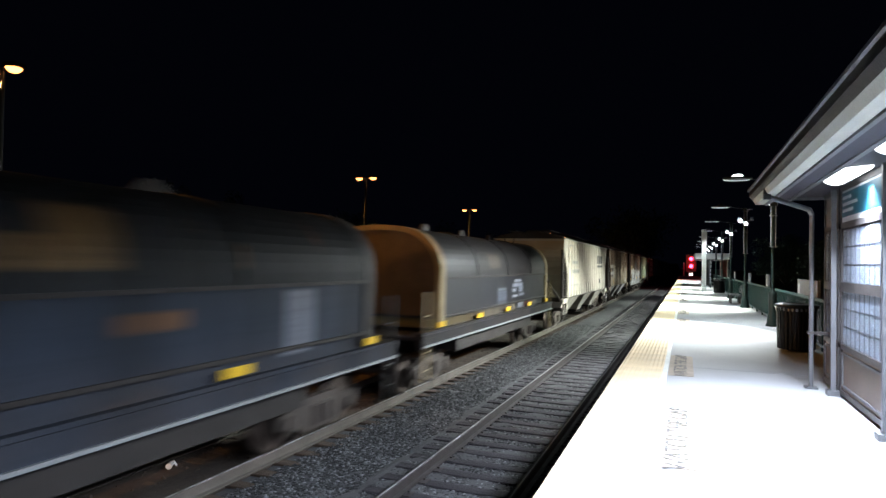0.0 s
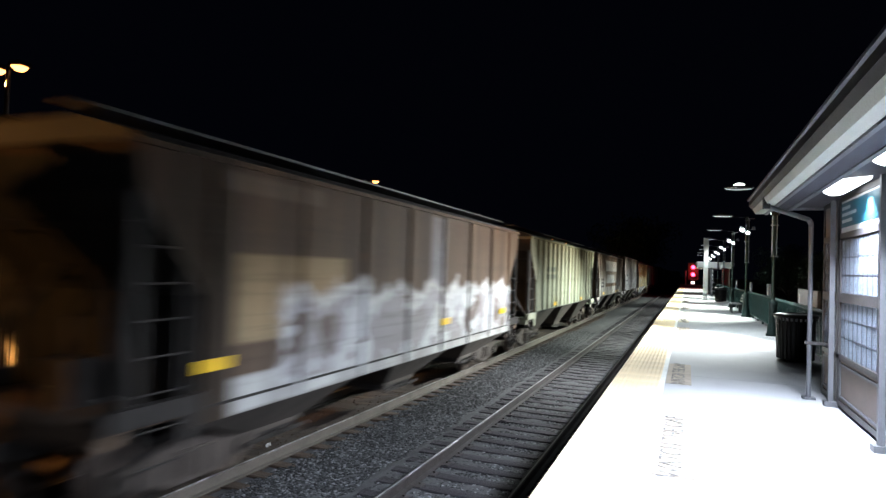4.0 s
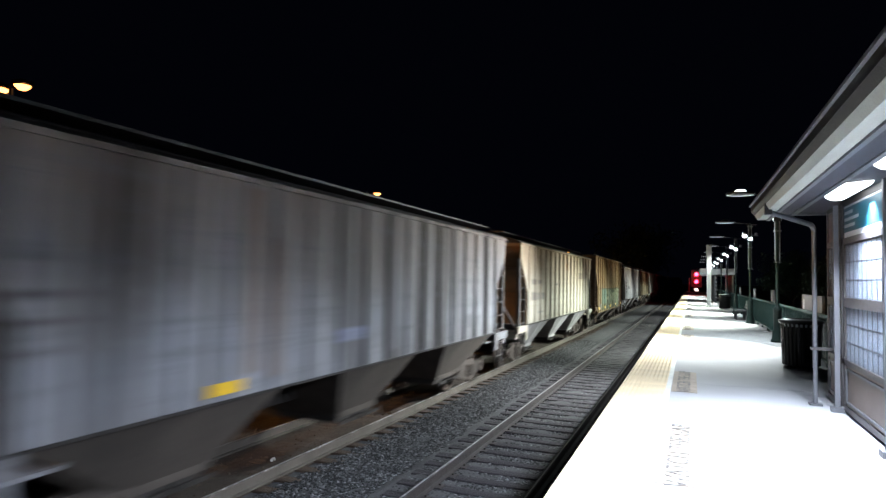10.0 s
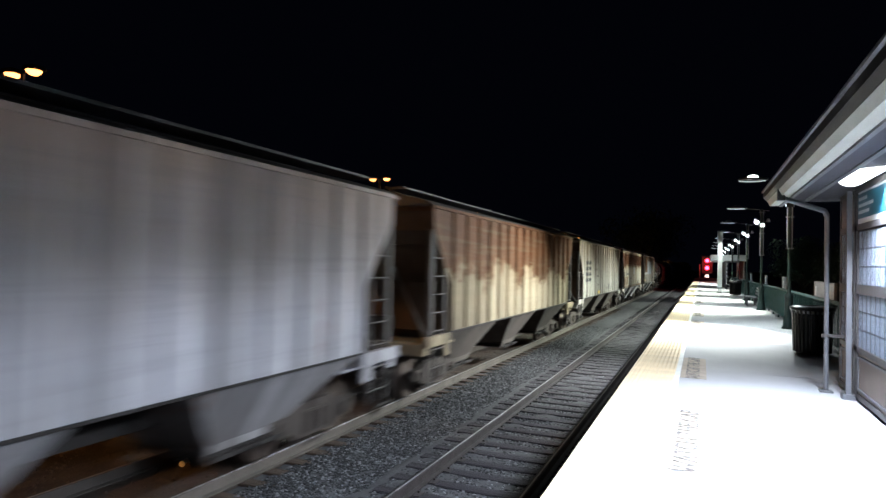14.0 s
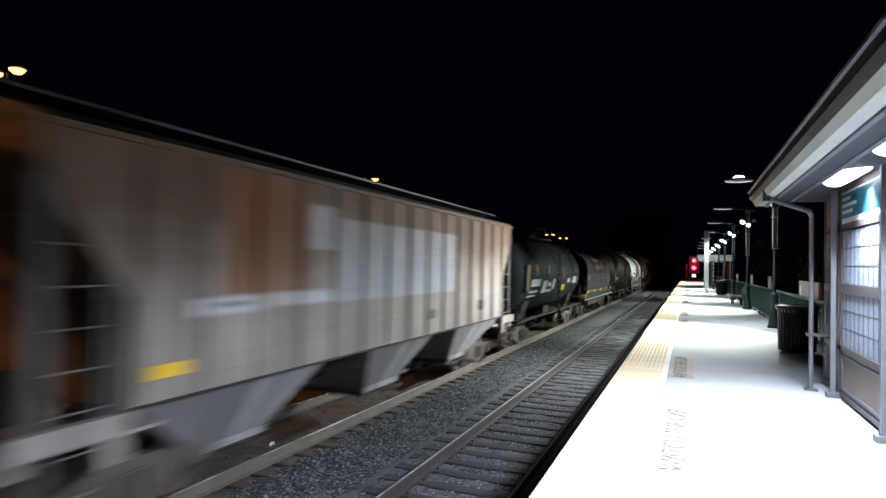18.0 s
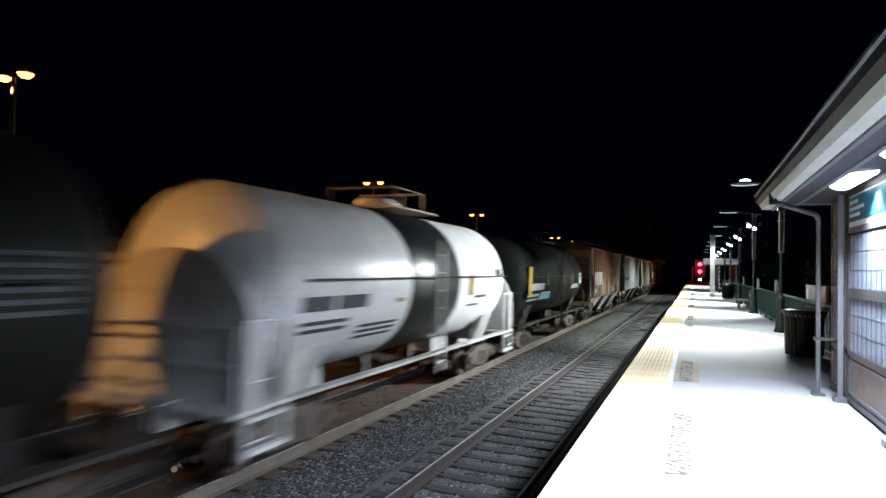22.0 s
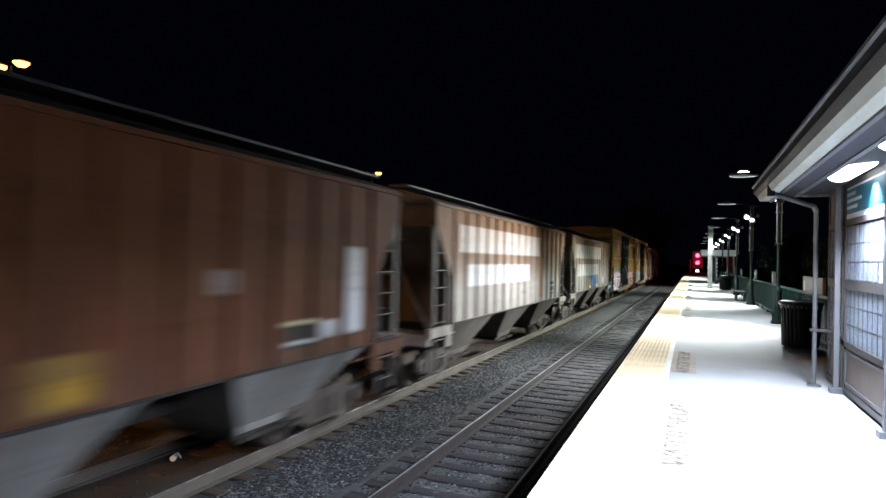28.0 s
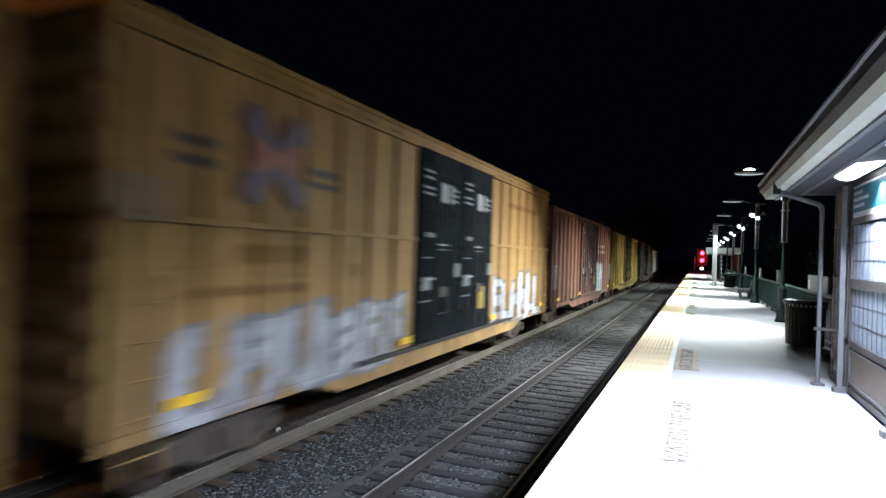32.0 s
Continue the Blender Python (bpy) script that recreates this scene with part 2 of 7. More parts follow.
        shape = math_node(nodes, links, "ADD", shape, math_node(nodes, links, "MULTIPLY", math_node(nodes, links, "SUBTRACT", fine, 0.5), 0.06))
        c = mix(nodes, links, math_node(nodes, links, "MULTIPLY", ramp(nodes, links, shape, 0.09, 0.06), 0.9), c, outline)
        c = mix(nodes, links, math_node(nodes, links, "MULTIPLY", ramp(nodes, links, shape, 0.015, -0.015), 0.95), c, mix(nodes, links, ramp(nodes, links, blotch, 0.2, 0.8), fill, tuple(x * 0.72 for x in fill)))
    # brown road film, with lamplight fading upward painted in towards the roof
    film_fade = math_node(nodes, links, "MULTIPLY", ramp(nodes, links, math_node(nodes, links, "ADD", z, math_node(nodes, links, "MULTIPLY", blotch, 0.8)), 2.5, 4.6), 0.75 if wash_fade else 0.0)
    c = mix(nodes, links, film_fade, c, mix(nodes, links, 1.0, c, tuple(3.2 * x for x in wash_fade) if wash_fade else (1, 1, 1), "MULTIPLY"))
    # scuffs and seams that run along the car
    along = noise_tex(nodes, links, coords(nodes, links, (0.3, 0.22, 5.0), (0, seed, seed * 2)), 1.2, 5, 0.7)
    c = mix(nodes, links, math_node(nodes, links, "MULTIPLY", ramp(nodes, links, along, 0.50, 0.72), 0.45 * dirt + 0.12), c, tuple(x * 0.35 for x in base))
    # grime thrown up along the sill
    low = math_node(nodes, links, "MULTIPLY", ramp(nodes, links, z, 2.1, 1.3), blotch)
    c = mix(nodes, links, math_node(nodes, links, "MULTIPLY", low, grime), c, (0.07, 0.055, 0.045))
    links.new(c, b.inputs["Base Color"])
    b.inputs["Roughness"].default_value = rough
    b.inputs["Specular IOR Level"].default_value = spec
    bump(nodes, links, b, fine, 0.15, 0.01)
    return m


CONCRETE = surface("deck_concrete", (0.36, 0.36, 0.365), 0.85, var=0.16, scale=0.7, grain=70, bumps=0.25)
WALLCON = surface("old_concrete", (0.20, 0.20, 0.19), 0.9, var=0.4, scale=1.5, grain=40, bumps=0.4)
TACTILE = surface("yellow_tactile", (0.74, 0.60, 0.39), 0.6, var=0.15, scale=2.0, grain=80)
WHITELINE = surface("white_line", (0.75, 0.75, 0.72), 0.7, var=0.25, scale=5)
PAD = surface("stencil_ground", (0.36, 0.30, 0.24), 0.8, var=0.35, scale=4, grain=50)
# pale blotches: worn ink, and painted gaps where glare burns out the strokes
INK = surface("stencil_ink", (0.075, 0.07, 0.065), 0.8, scale=14, grain=60, dirt=(0.34, 0.32, 0.30), bumps=0)
STEEL = surface("weathered_steel", (0.034, 0.027, 0.027), 0.7, 0.2, var=0.4, scale=5)
RAILHEAD = surface("polished_rail", (0.24, 0.235, 0.235), 0.45, 0.8, var=0.1, scale=3, bumps=0.05)
TIE = surface("creosoted_wood", (0.030, 0.026, 0.031), 0.9, var=0.5, scale=2, grain=24, bumps=0.6, stretch=(0.3, 3, 3))
BROWNTIE = surface("dusty_brown_tie", (0.075, 0.052, 0.038), 0.9, var=0.5, scale=2, grain=24, bumps=0.6, stretch=(0.3, 3, 3))
BALLAST = surface("ballast_bed", (0.058, 0.057, 0.060), 0.95, var=0.3, scale=1.2, grain=26, bumps=0.45, speck=0.2)
DIRT = surface("trackside_dirt", (0.062, 0.047, 0.038), 0.95, var=0.5, scale=0.8, grain=18, bumps=0.8, speck=0.3)
ASPHALT = surface("asphalt", (0.17, 0.16, 0.145), 0.85, var=0.35, scale=0.6, grain=80, bumps=0.3)
ALU = surface("brushed_aluminium", (0.145, 0.147, 0.16), 0.5, 0.4, var=0.2, scale=4)
FRAME = surface("bronze_frame", (0.075, 0.068, 0.068), 0.5, 0.3, var=0.2, scale=4)
PANEL = surface("tan_panel", (0.15, 0.118, 0.10), 0.55, var=0.18, scale=2)
ROOFMETAL = surface("roof_metal", (0.02, 0.02, 0.022), 0.5, 0.4, var=0.3, scale=2)
FASCIA = surface("cream_fascia", (0.42, 0.44, 0.40), 0.55, var=0.15, scale=2)
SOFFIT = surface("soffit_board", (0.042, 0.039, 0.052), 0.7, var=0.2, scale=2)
SIGNBLUE = surface("teal_sign", (0.012, 0.075, 0.11), 0.4, var=0.1, scale=2)
SIGNWHITE = surface("white_sign", (0.52, 0.54, 0.56), 0.45, var=0.1, scale=2)
BLACK = surface("black_powder_coat", (0.008, 0.008, 0.009), 0.38, 0.1, var=0.2, scale=6)
GREEN = surface("green_paint", (0.009, 0.020, 0.019), 0.45, var=0.3, scale=4)
RAILGREEN = surface("railing_green", (0.018, 0.055, 0.050), 0.5, var=0.3, scale=4)
GROUT = surface("dark_joint", (0.06, 0.064, 0.075), 0.8, var=0.2, scale=8)
GREY = surface("grey_board", (0.22, 0.23, 0.24), 0.6, var=0.2, scale=5)
FENCE = surface("dark_fence", (0.02, 0.016, 0.014), 0.5, 0.2, var=0.2, scale=4)
ROOFGRIME = surface("sooty_roof", (0.05, 0.044, 0.046), 0.6, 0.1, var=0.5, scale=1.5, grain=20)
GRIMEBAY = surface("grimy_bay", (0.088, 0.072, 0.062), 0.85, 0.0, var=0.6, scale=1.2, grain=16)
CARBLACK = surface("grimy_black", (0.035, 0.03, 0.028), 0.7, 0.2, var=0.5, scale=2, grain=20)
WHEEL = surface("worn_wheel", (0.085, 0.064, 0.054), 0.5, 0.6, var=0.4, scale=4)
YELLOWTAG = surface("yellow_reflector", (0.75, 0.46, 0.03), 0.4, var=0.15, scale=9)
DULLYELLOW = surface("dull_yellow_placard", (0.30, 0.20, 0.03), 0.6, var=0.3, scale=5)
LEDGLOW = glow("led_lens", (0.9, 0.96, 1.0), 7.0)
# weak glow stands in for light caught on the dish rim
RIMGLOW = glow("rim_light_glow", (0.85, 0.92, 1.0), 0.55)
FLOODGLOW = glow("flood_lens", (0.9, 0.98, 1.0), 6.0)
SODIUMGLOW = glow("sodium_lens", (1.0, 0.36, 0.10), 6.0)
REDGLOW = glow("red_lens", (1.0, 0.01, 0.03), 60.0)
DIALGLOW = glow("lit_number_board", (1.0, 0.75, 0.7), 3.0)
LEAF = surface("night_leaves", (0.035, 0.06, 0.036), 0.7, var=0.5, scale=3, grain=12, bumps=0)
BARK = surface("bark", (0.05, 0.04, 0.03), 0.9, var=0.5, scale=5, bumps=0.6)
LITTER = surface("litter_paper", (0.7, 0.68, 0.64), 0.8, var=0.1, scale=9)


def glass_block():
    m, nodes, links, b = nodes_of("glass_block")
    v = coords(nodes, links, (1, 1, 1))
    n = noise_tex(nodes, links, v, 26, 3)
    b.inputs["Base Color"].default_value = (0.42, 0.49, 0.59, 1)
    b.inputs["Roughness"].default_value = 0.18
    b.inputs["Transmission Weight"].default_value = 0.35
    bump(nodes, links, b, n, 0.9, 0.05)
    return m


GLASS = glass_block()


def stone_material():
    m, nodes, links, b = nodes_of("crushed_stone")
    geo = nodes.new("ShaderNodeNewGeometry")
    cr = nodes.new("ShaderNodeValToRGB")
    cr.color_ramp.elements.new(0.6)
    for e, c in zip(cr.color_ramp.elements, ((0.028, 0.028, 0.029), (0.056, 0.055, 0.057), (0.22, 0.22, 0.228))):
        e.color = (*c, 1)
    links.new(geo.outputs["Random Per Island"], cr.inputs[0])
    fine = noise_tex(nodes, links, coords(nodes, links), 45, 3)
    links.new(mix(nodes, links, math_node(nodes, links, "MULTIPLY", fine, 0.5), cr.outputs[0], (0.011, 0.011, 0.012)), b.inputs["Base Color"])
    b.inputs["Roughness"].default_value, b.inputs["Specular IOR Level"].default_value = 0.9, 0.08
    bump(nodes, links, b, fine, 0.2, 0.01)
    return m


STONE = stone_material()

# ---- mesh building ----


class Build:
    """Collects simple solids into one mesh."""

    def __init__(self):
        self.v, self.f, self.s = [], [], []

    def add(self, verts, faces, smooth=False):
        k = len(self.v)
        self.v += [tuple(p) for p in verts]
        self.f += [[k + i for i in f] for f in faces]
        self.s += [smooth] * len(faces)
        return self

    def box(self, x0, x1, y0, y1, z0, z1):
        return self.add([(x, y, z) for x in (x0, x1) for y in (y0, y1) for z in (z0, z1)],
                        [(0, 1, 3, 2), (4, 6, 7, 5), (0, 4, 5, 1), (2, 3, 7, 6), (0, 2, 6, 4), (1, 5, 7, 3)])

    def prism(self, outline, axis, a, b):
        """An outline in the two other axes, drawn out along an axis."""
        def at(p, q):
            return {"x": (q, p[0], p[1]), "y": (p[0], q, p[1]), "z": (p[0], p[1], q)}[axis]
        n = len(outline)
        return self.add([at(p, a) for p in outline] + [at(p, b) for p in outline],
                        [list(range(n))[::-1], list(range(n, 2 * n))] + [(i, (i + 1) % n, n + (i + 1) % n, n + i) for i in range(n)])

    def rod(self, p, q, r, n=8, r2=None, caps=True):
        p, q = Vector(p), Vector(q)
        w = (q - p).normalized()
        u = w.orthogonal().normalized()
        e = w.cross(u)
        r2 = r if r2 is None else r2
        ring = [(math.cos(2 * math.pi * i / n), math.sin(2 * math.pi * i / n)) for i in range(n)]
        va = [p + r * (c * u + s * e) for c, s in ring]
        vb = [q + r2 * (c * u + s * e) for c, s in ring]
        self.add(va + vb, [(i, (i + 1) % n, n + (i + 1) % n, n + i) for i in range(n)], True)
        if caps:
            self.add(va, [list(range(n))[::-1]])
            self.add(vb, [list(range(n))])
        return self

    def lathe(self, profile, n, axis="z", centre=(0, 0, 0)):
        """A turned solid: profile of (radius, along)."""
        verts, faces = [], []
        for r, a in profile:
            for i in range(n):
                c, s = r * math.cos(2 * math.pi * i / n), r * math.sin(2 * math.pi * i / n)
                p = {"z": (c, s, a), "y": (c, a, s), "x": (a, c, s)}[axis]
                verts.append(tuple(p[k] + centre[k] for k in range(3)))
        for j in range(len(profile) - 1):
            for i in range(n):
                k = (i + 1) % n
                faces.append((j * n + i, j * n + k, (j + 1) * n + k, (j + 1) * n + i))
        return self.add(verts, faces, True)

    def mesh(self, name):
        me = bpy.data.meshes.new(name)
        me.from_pydata(self.v, [], self.f)
        me.polygons.foreach_set("use_smooth", self.s)
        bm = bmesh.new()
        bm.from_mesh(me)
        bmesh.ops.recalc_face_normals(bm, faces=bm.faces)
        bm.to_mesh(me)
        bm.free()
        return me


MESHES = {}


def part(name, build, material, parent=None, label="", key=None, m=None):
    """One mesh object; a key shares the mesh between alike pieces."""
    if key is not None and key in MESHES:
        me = MESHES[key]
    else:
        me = (build() if callable(build) else build).mesh(name)
        me.materials.append(None)
        if key is not None:
            MESHES[key] = me
    ob = new(name, me)
    ob.material_slots[0].link = "OBJECT"
    ob.material_slots[0].material = material
    if parent is not None:
        ob.parent = parent
    if m is not None:
        ob.matrix_basis = m
    if label:
        ob["label"] = label
    return ob


def thing(name, label, category, group="", m=None, kind=""):
    ob = tagged(new(name), label, category, group, kind)
    if m is not None:
        ob.matrix_basis = m
    return ob


def solid(name, build, material, label, category="", kind="", group="", m=None):
    return tagged(part(name, build, material, m=m), label, category, group, kind)


# ---- ground and tracks ----


def ground_sheet():
    xs = [-600, -200, -80, -40, -14, -9.6, -8.9, -1.6, -1.2, 4, 40, 200, 600]
    zs = [-0.1, -0.1, -0.1, -0.1, 0.0, -0.12, -0.34, -0.34, -0.4, -0.4, -0.4, -0.4, -0.4]
    ys = [-300, -60, -20, 0, 20, 40, 60, 80, 100, 140, 250, 500, 900, 1500]
    b = Build()
    n = len(ys)
    b.add([(x, y, z) for x, z in zip(xs, zs) for y in ys],
          [(i * n + j, i * n + j + 1, (i + 1) * n + j + 1, (i + 1) * n + j) for i in range(len(xs) - 1) for j in range(n - 1)])
    return b


solid("ground", ground_sheet(), DIRT, "brown trackside dirt and leaf litter", kind="structure")
solid("parking_lot", Build().box(-60, -13.6, -40, 160, -0.05, 0.06), ASPHALT, "dark asphalt car park under orange lamps", kind="structure")


def ballast_bed(first, last):
    b = Build()
    xs = [-8.4 + 0.14 * i for i in range(first, last)]
    ys = [-6 + 0.25 * i for i in range(240)] + [54 + 2.0 * i for i in range(80)] + [220 + 40 * i for i in range(12)]
    n = len(ys)
    verts = []
    for x in xs:
        for y in ys:
            z = -0.235 if x < -4.2 else -0.196
            if -5.75 < x < -4.25:
                z += 0.06 * math.cos((x + 5.0) / 1.5 * math.pi)
            if x < -5.9:
                z += 0.042
            z += (noise.noise((x * 2.2, y * 2.2, 0)) * 0.03 + noise.noise((x * 7, y * 7, 3)) * 0.015) if y < 54 else 0
            if x < -8.3 or x > -1.58:
                z -= 0.15
            verts.append((x, y, z))
    b.add(verts, [(i * n + j, i * n + j + 1, (i + 1) * n + j + 1, (i + 1) * n + j) for i in range(len(xs) - 1) for j in range(n - 1)])
    return b


solid("ballast", ballast_bed(18, 50), BALLAST, "grey crushed stone ballast under the near track", kind="structure")
solid("dirt_bed", ballast_bed(0, 19), DIRT, "brown dirty bed that nearly buries the far track's ties", kind="structure")


CLOD = surface("leaf_dirt", (0.075, 0.055, 0.042), 0.95, var=0.5, scale=3, grain=20)


def stones():
    """Loose stones that show one by one near the platform."""
    rng = random.Random(11)
    b = Build()
    base = [(-1, -0.8, -0.7), (1, -0.9, -0.6), (0.8, 1, -0.7), (-0.9, 0.9, -0.6), (-0.6, -0.5, 0.7), (0.6, -0.6, 0.8), (0.5, 0.6, 0.6), (-0.5, 0.5, 0.75)]
    quads = [(3, 2, 1, 0), (4, 5, 6, 7), (0, 1, 5, 4), (1, 2, 6, 5), (2, 3, 7, 6), (3, 0, 4, 7)]

    def lay(x, y, z, r):
        a, s = rng.random() * 6.3, [r * rng.uniform(0.6, 1.25) for _ in range(3)]
        c, d = math.cos(a), math.sin(a)
        t = rng.uniform(-0.3, 0.3)
        out = []
        for p in base:
            px, py, pz = p[0] * s[0] * rng.uniform(0.8, 1.2), p[1] * s[1], p[2] * s[2] * 0.3
            py, pz = py * math.cos(t) - pz * math.sin(t), py * math.sin(t) + pz * math.cos(t)
            out.append((x + px * c - py * d, y + px * d + py * c, z + pz))
        b.add(out, quads)

    for _ in range(42000):
        y = 2.5 + 30 * rng.random() ** 1.7
        x = rng.uniform(-5.72, -4.12)
        lay(x, y, -0.221 + 0.06 * math.cos((x + 5.0) / 1.5 * math.pi) + rng.uniform(-0.008, 0.008), rng.uniform(0.012, 0.026))
    for _ in range(36000):
        y = 2.5 + 26 * rng.random() ** 1.7
        lay(rng.uniform(-4.1, -1.75), y, -0.192 + rng.uniform(-0.010, 0.005), rng.uniform(0.012, 0.024))
    for _ in range(5000):
        x = rng.uniform(-5.72, -1.75)
        lay(x, rng.uniform(-5.5, 2.6), -0.222 + (0.06 * math.cos((x + 5.0) / 1.5 * math.pi) if x < -4.25 else 0.0) + rng.uniform(-0.01, 0.01), rng.uniform(0.012, 0.026))
    return b


def clods():
    """Dirt lumps and dead leaves round the far track."""
    rng = random.Random(12)
    b = Build()
    for _ in range(5200):
        x, y, r = rng.uniform(-11.5, -6.0), 2.5 + 26 * rng.random() ** 1.5, rng.uniform(0.02, 0.05)
        a, z = rng.random() * 6.3, -0.20 if x > -8.3 else -0.19 + 0.03 * (-8.3 - x)
        c, s, h = math.cos(a), math.sin(a), rng.uniform(0.2, 0.9)
        b.add([(x + r * c, y + r * s, z), (x - r * s, y + r * c * 0.7, z), (x - r * c, y - r * s, z), (x + r * s * 0.8, y - r * c, z), (x, y, z + r * h)], [(0, 1, 4), (1, 2, 4), (2, 3, 4), (3, 0, 4)])
    return b


solid("loose_stones", stones(), STONE, "loose grey crushed stones lying on the ballast", "stones", kind="stuff")
solid("dirt_clods", clods(), CLOD, "brown dirt lumps and dead leaves round the far track", "dirt", kind="stuff")


def rail(x):
    b = Build()
    foot, web, head = 0.07, 0.009, 0.036
    outline = [(-foot, -0.172), (foot, -0.172), (foot, -0.158), (web, -0.145), (web, -0.045), (head, -0.035), (head, -0.008), (head - 0.008, -0.003),
               (0.008 - head, -0.003), (-head, -0.008), (-head, -0.035), (-web, -0.045), (-web, -0.145), (-foot, -0.158)]
    b.prism([(x + p, q) for p, q in outline], "y", -30, 900)
    return b


def track(name, centre, label):
    t = thing(name, label, kind="structure", category="")
    for side in (-1, 1):
        x = centre + side * 0.7535
        r = part("rail", rail(x), STEEL if centre == TRACK_NEAR else SIDERUST, t)
        part("rail_head", Build().prism([(x - 0.013, -0.003), (x + 0.013, -0.003), (x + 0.011, 0.0), (x - 0.011, 0.0)], "y", -30, 900), RAILHEAD, r, "polished running surface")
    return t


SIDERUST = surface("dusty_rail", (0.115, 0.098, 0.084), 0.8, 0.1, var=0.35, scale=1.5)
NEAR = track("track_near", TRACK_NEAR, "empty railway track with dark wooden ties beside the platform")
FAR = track("track_far", TRACK_FAR, "railway track that carries the passing freight train")

# ---- platform ----
PLATFORM = thing("platform", "bright concrete station platform with yellow tactile edge", "", kind="structure")
part("platform_wall", Build().box(-0.72, -0.5, -20, 98, -0.4, 0.95), WALLCON, PLATFORM, "dark concrete wall under the platform edge")
part("platform_core", Build().box(-0.5, 6.0, -20, 98, -0.4, 0.95), WALLCON, PLATFORM)
part("edge_beam", Build().box(EDGE + 0.02, -0.5, -20, 98, 0.95, 1.08), WALLCON, PLATFORM)
part("rub_rail", Build().box(EDGE - 0.06, EDGE + 0.02, -20, 98, 0.97, 1.1), TIE, PLATFORM, "dark timber rubbing strip")
part("end_wall", Build().box(EDGE, 2.9, 98, 98.3, 0.0, 1.62), CONCRETE, PLATFORM, "low wall closing the end of the platform")
part("white_line", Build().box(-0.375, -0.30, -20, 98, 1.15, DECK + 0.004), WHITELINE, PLATFORM, "white painted line")


def lettering(text, size, m, parent, material, spread=1.0):
    data = bpy.data.curves.new("lettering", "FONT")
    data.body, data.size, data.align_x, data.align_y, data.extrude = text, size, "CENTER", "CENTER", 0.0015
    data.space_character = spread
    tmp = bpy.data.objects.new("lettering", data)
    scene.collection.objects.link(tmp)
    me = bpy.data.meshes.new_from_object(tmp.evaluated_get(bpy.context.evaluated_depsgraph_get()))
    bpy.data.objects.remove(tmp)
    me.materials.clear()
    me.materials.append(material)
    ob = new("lettering", me)
    ob.parent, ob.matrix_basis = parent, m
    return ob


for y in (6.72, 11.46, 20.5, 25.1, 29.7, 34.6, 43.7, 52.8):
    pad = part("stencil_pad", lambda: Build().box(-0.19, 0.19, -1.15, 1.15, -0.02, 0.0), PAD, PLATFORM, "brown worn stencil patch on the platform", key="pad",
               m=pose(-0.1, y, DECK + 0.006))
    lettering("WATCH THE GAP", 0.30, pose(0, 0, 0.004, 0, 0, 90), pad, INK)

# ---- shelter ----
SHELTER = thing("shelter", "platform shelter with glass block walls and metal roof", "shelter")
WX = 1.9
S0, S1 = -5.0, 10.75
part("roof", Build().prism([(1.02, 4.10), (1.02, 4.16), (3.4, 4.95), (6.0, 4.2), (6.0, 4.13), (3.4, 4.87)], "y", S0 - 0.4, S1 + 0.25), ROOFMETAL, SHELTER, "dark metal roof")
part("gutter", Build().prism([(0.90, 4.08), (0.90, 4.16), (0.92, 4.16), (0.92, 4.09), (1.02, 4.09), (1.02, 4.16), (1.04, 4.16), (1.04, 4.03), (0.95, 4.03)], "y", S0 - 0.4, S1 + 0.25), ROOFMETAL, SHELTER, "dark metal gutter along the eave")
part("drip_edge", Build().box(0.875, 0.905, S0 - 0.4, S1 + 0.26, 4.162, 4.19), ALU, SHELTER, "pale metal drip edge")
part("fascia", Build().prism([(0.95, 4.025), (1.04, 4.025), (1.11, 3.99), (1.11, 3.95), (0.99, 3.95)], "y", S0 - 0.4, S1 + 0.2), FASCIA, SHELTER, "cream fascia board under the gutter")
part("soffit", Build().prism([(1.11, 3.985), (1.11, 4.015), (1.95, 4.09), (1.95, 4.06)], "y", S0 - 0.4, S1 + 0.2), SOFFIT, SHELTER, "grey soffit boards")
part("soffit_trim", Build().box(1.115, 1.16, S0 - 0.3, S1 + 0.15, 3.93, 3.985), ALU, SHELTER)
part("soffit_seam", Build().prism([(1.44, 4.0), (1.50, 4.0), (1.50, 4.03), (1.44, 4.025)], "y", S0 - 0.3, S1 + 0.15), ALU, SHELTER, "metal strip along the soffit")
part("back_wall", Build().box(4.6, 4.72, S0, S1, DECK, 4.06), PANEL, SHELTER)
part("end_wall", Build().box(1.98, 4.6, S1 - 0.08, S1, DECK, 4.06), PANEL, SHELTER)
part("end_tie", Build().box(1.0, 1.9, S1 - 0.04, S1, 3.99, 4.03), ALU, SHELTER, "thin metal tie under the eave")
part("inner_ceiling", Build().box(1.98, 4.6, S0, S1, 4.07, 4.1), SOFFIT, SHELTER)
POSTS = [9.72, 7.38, 5.04, 2.70, 0.36, -1.98, -4.32]
for y in POSTS:
    p = part("post", lambda: Build().box(-0.03, 0.03, -0.03, 0.03, 0.0, 2.8), ALU, SHELTER, "square aluminium post", key="spost", m=pose(WX - 0.07, y, DECK))
    part("base_plate", lambda: Build().box(-0.075, 0.075, -0.075, 0.075, 0, 0.07), ALU, p, key="sbase")
BAYS = [(S1 - 0.03, POSTS[0] + 0.06)] + [(a - 0.06, b + 0.06) for a, b in zip(POSTS, POSTS[1:])]
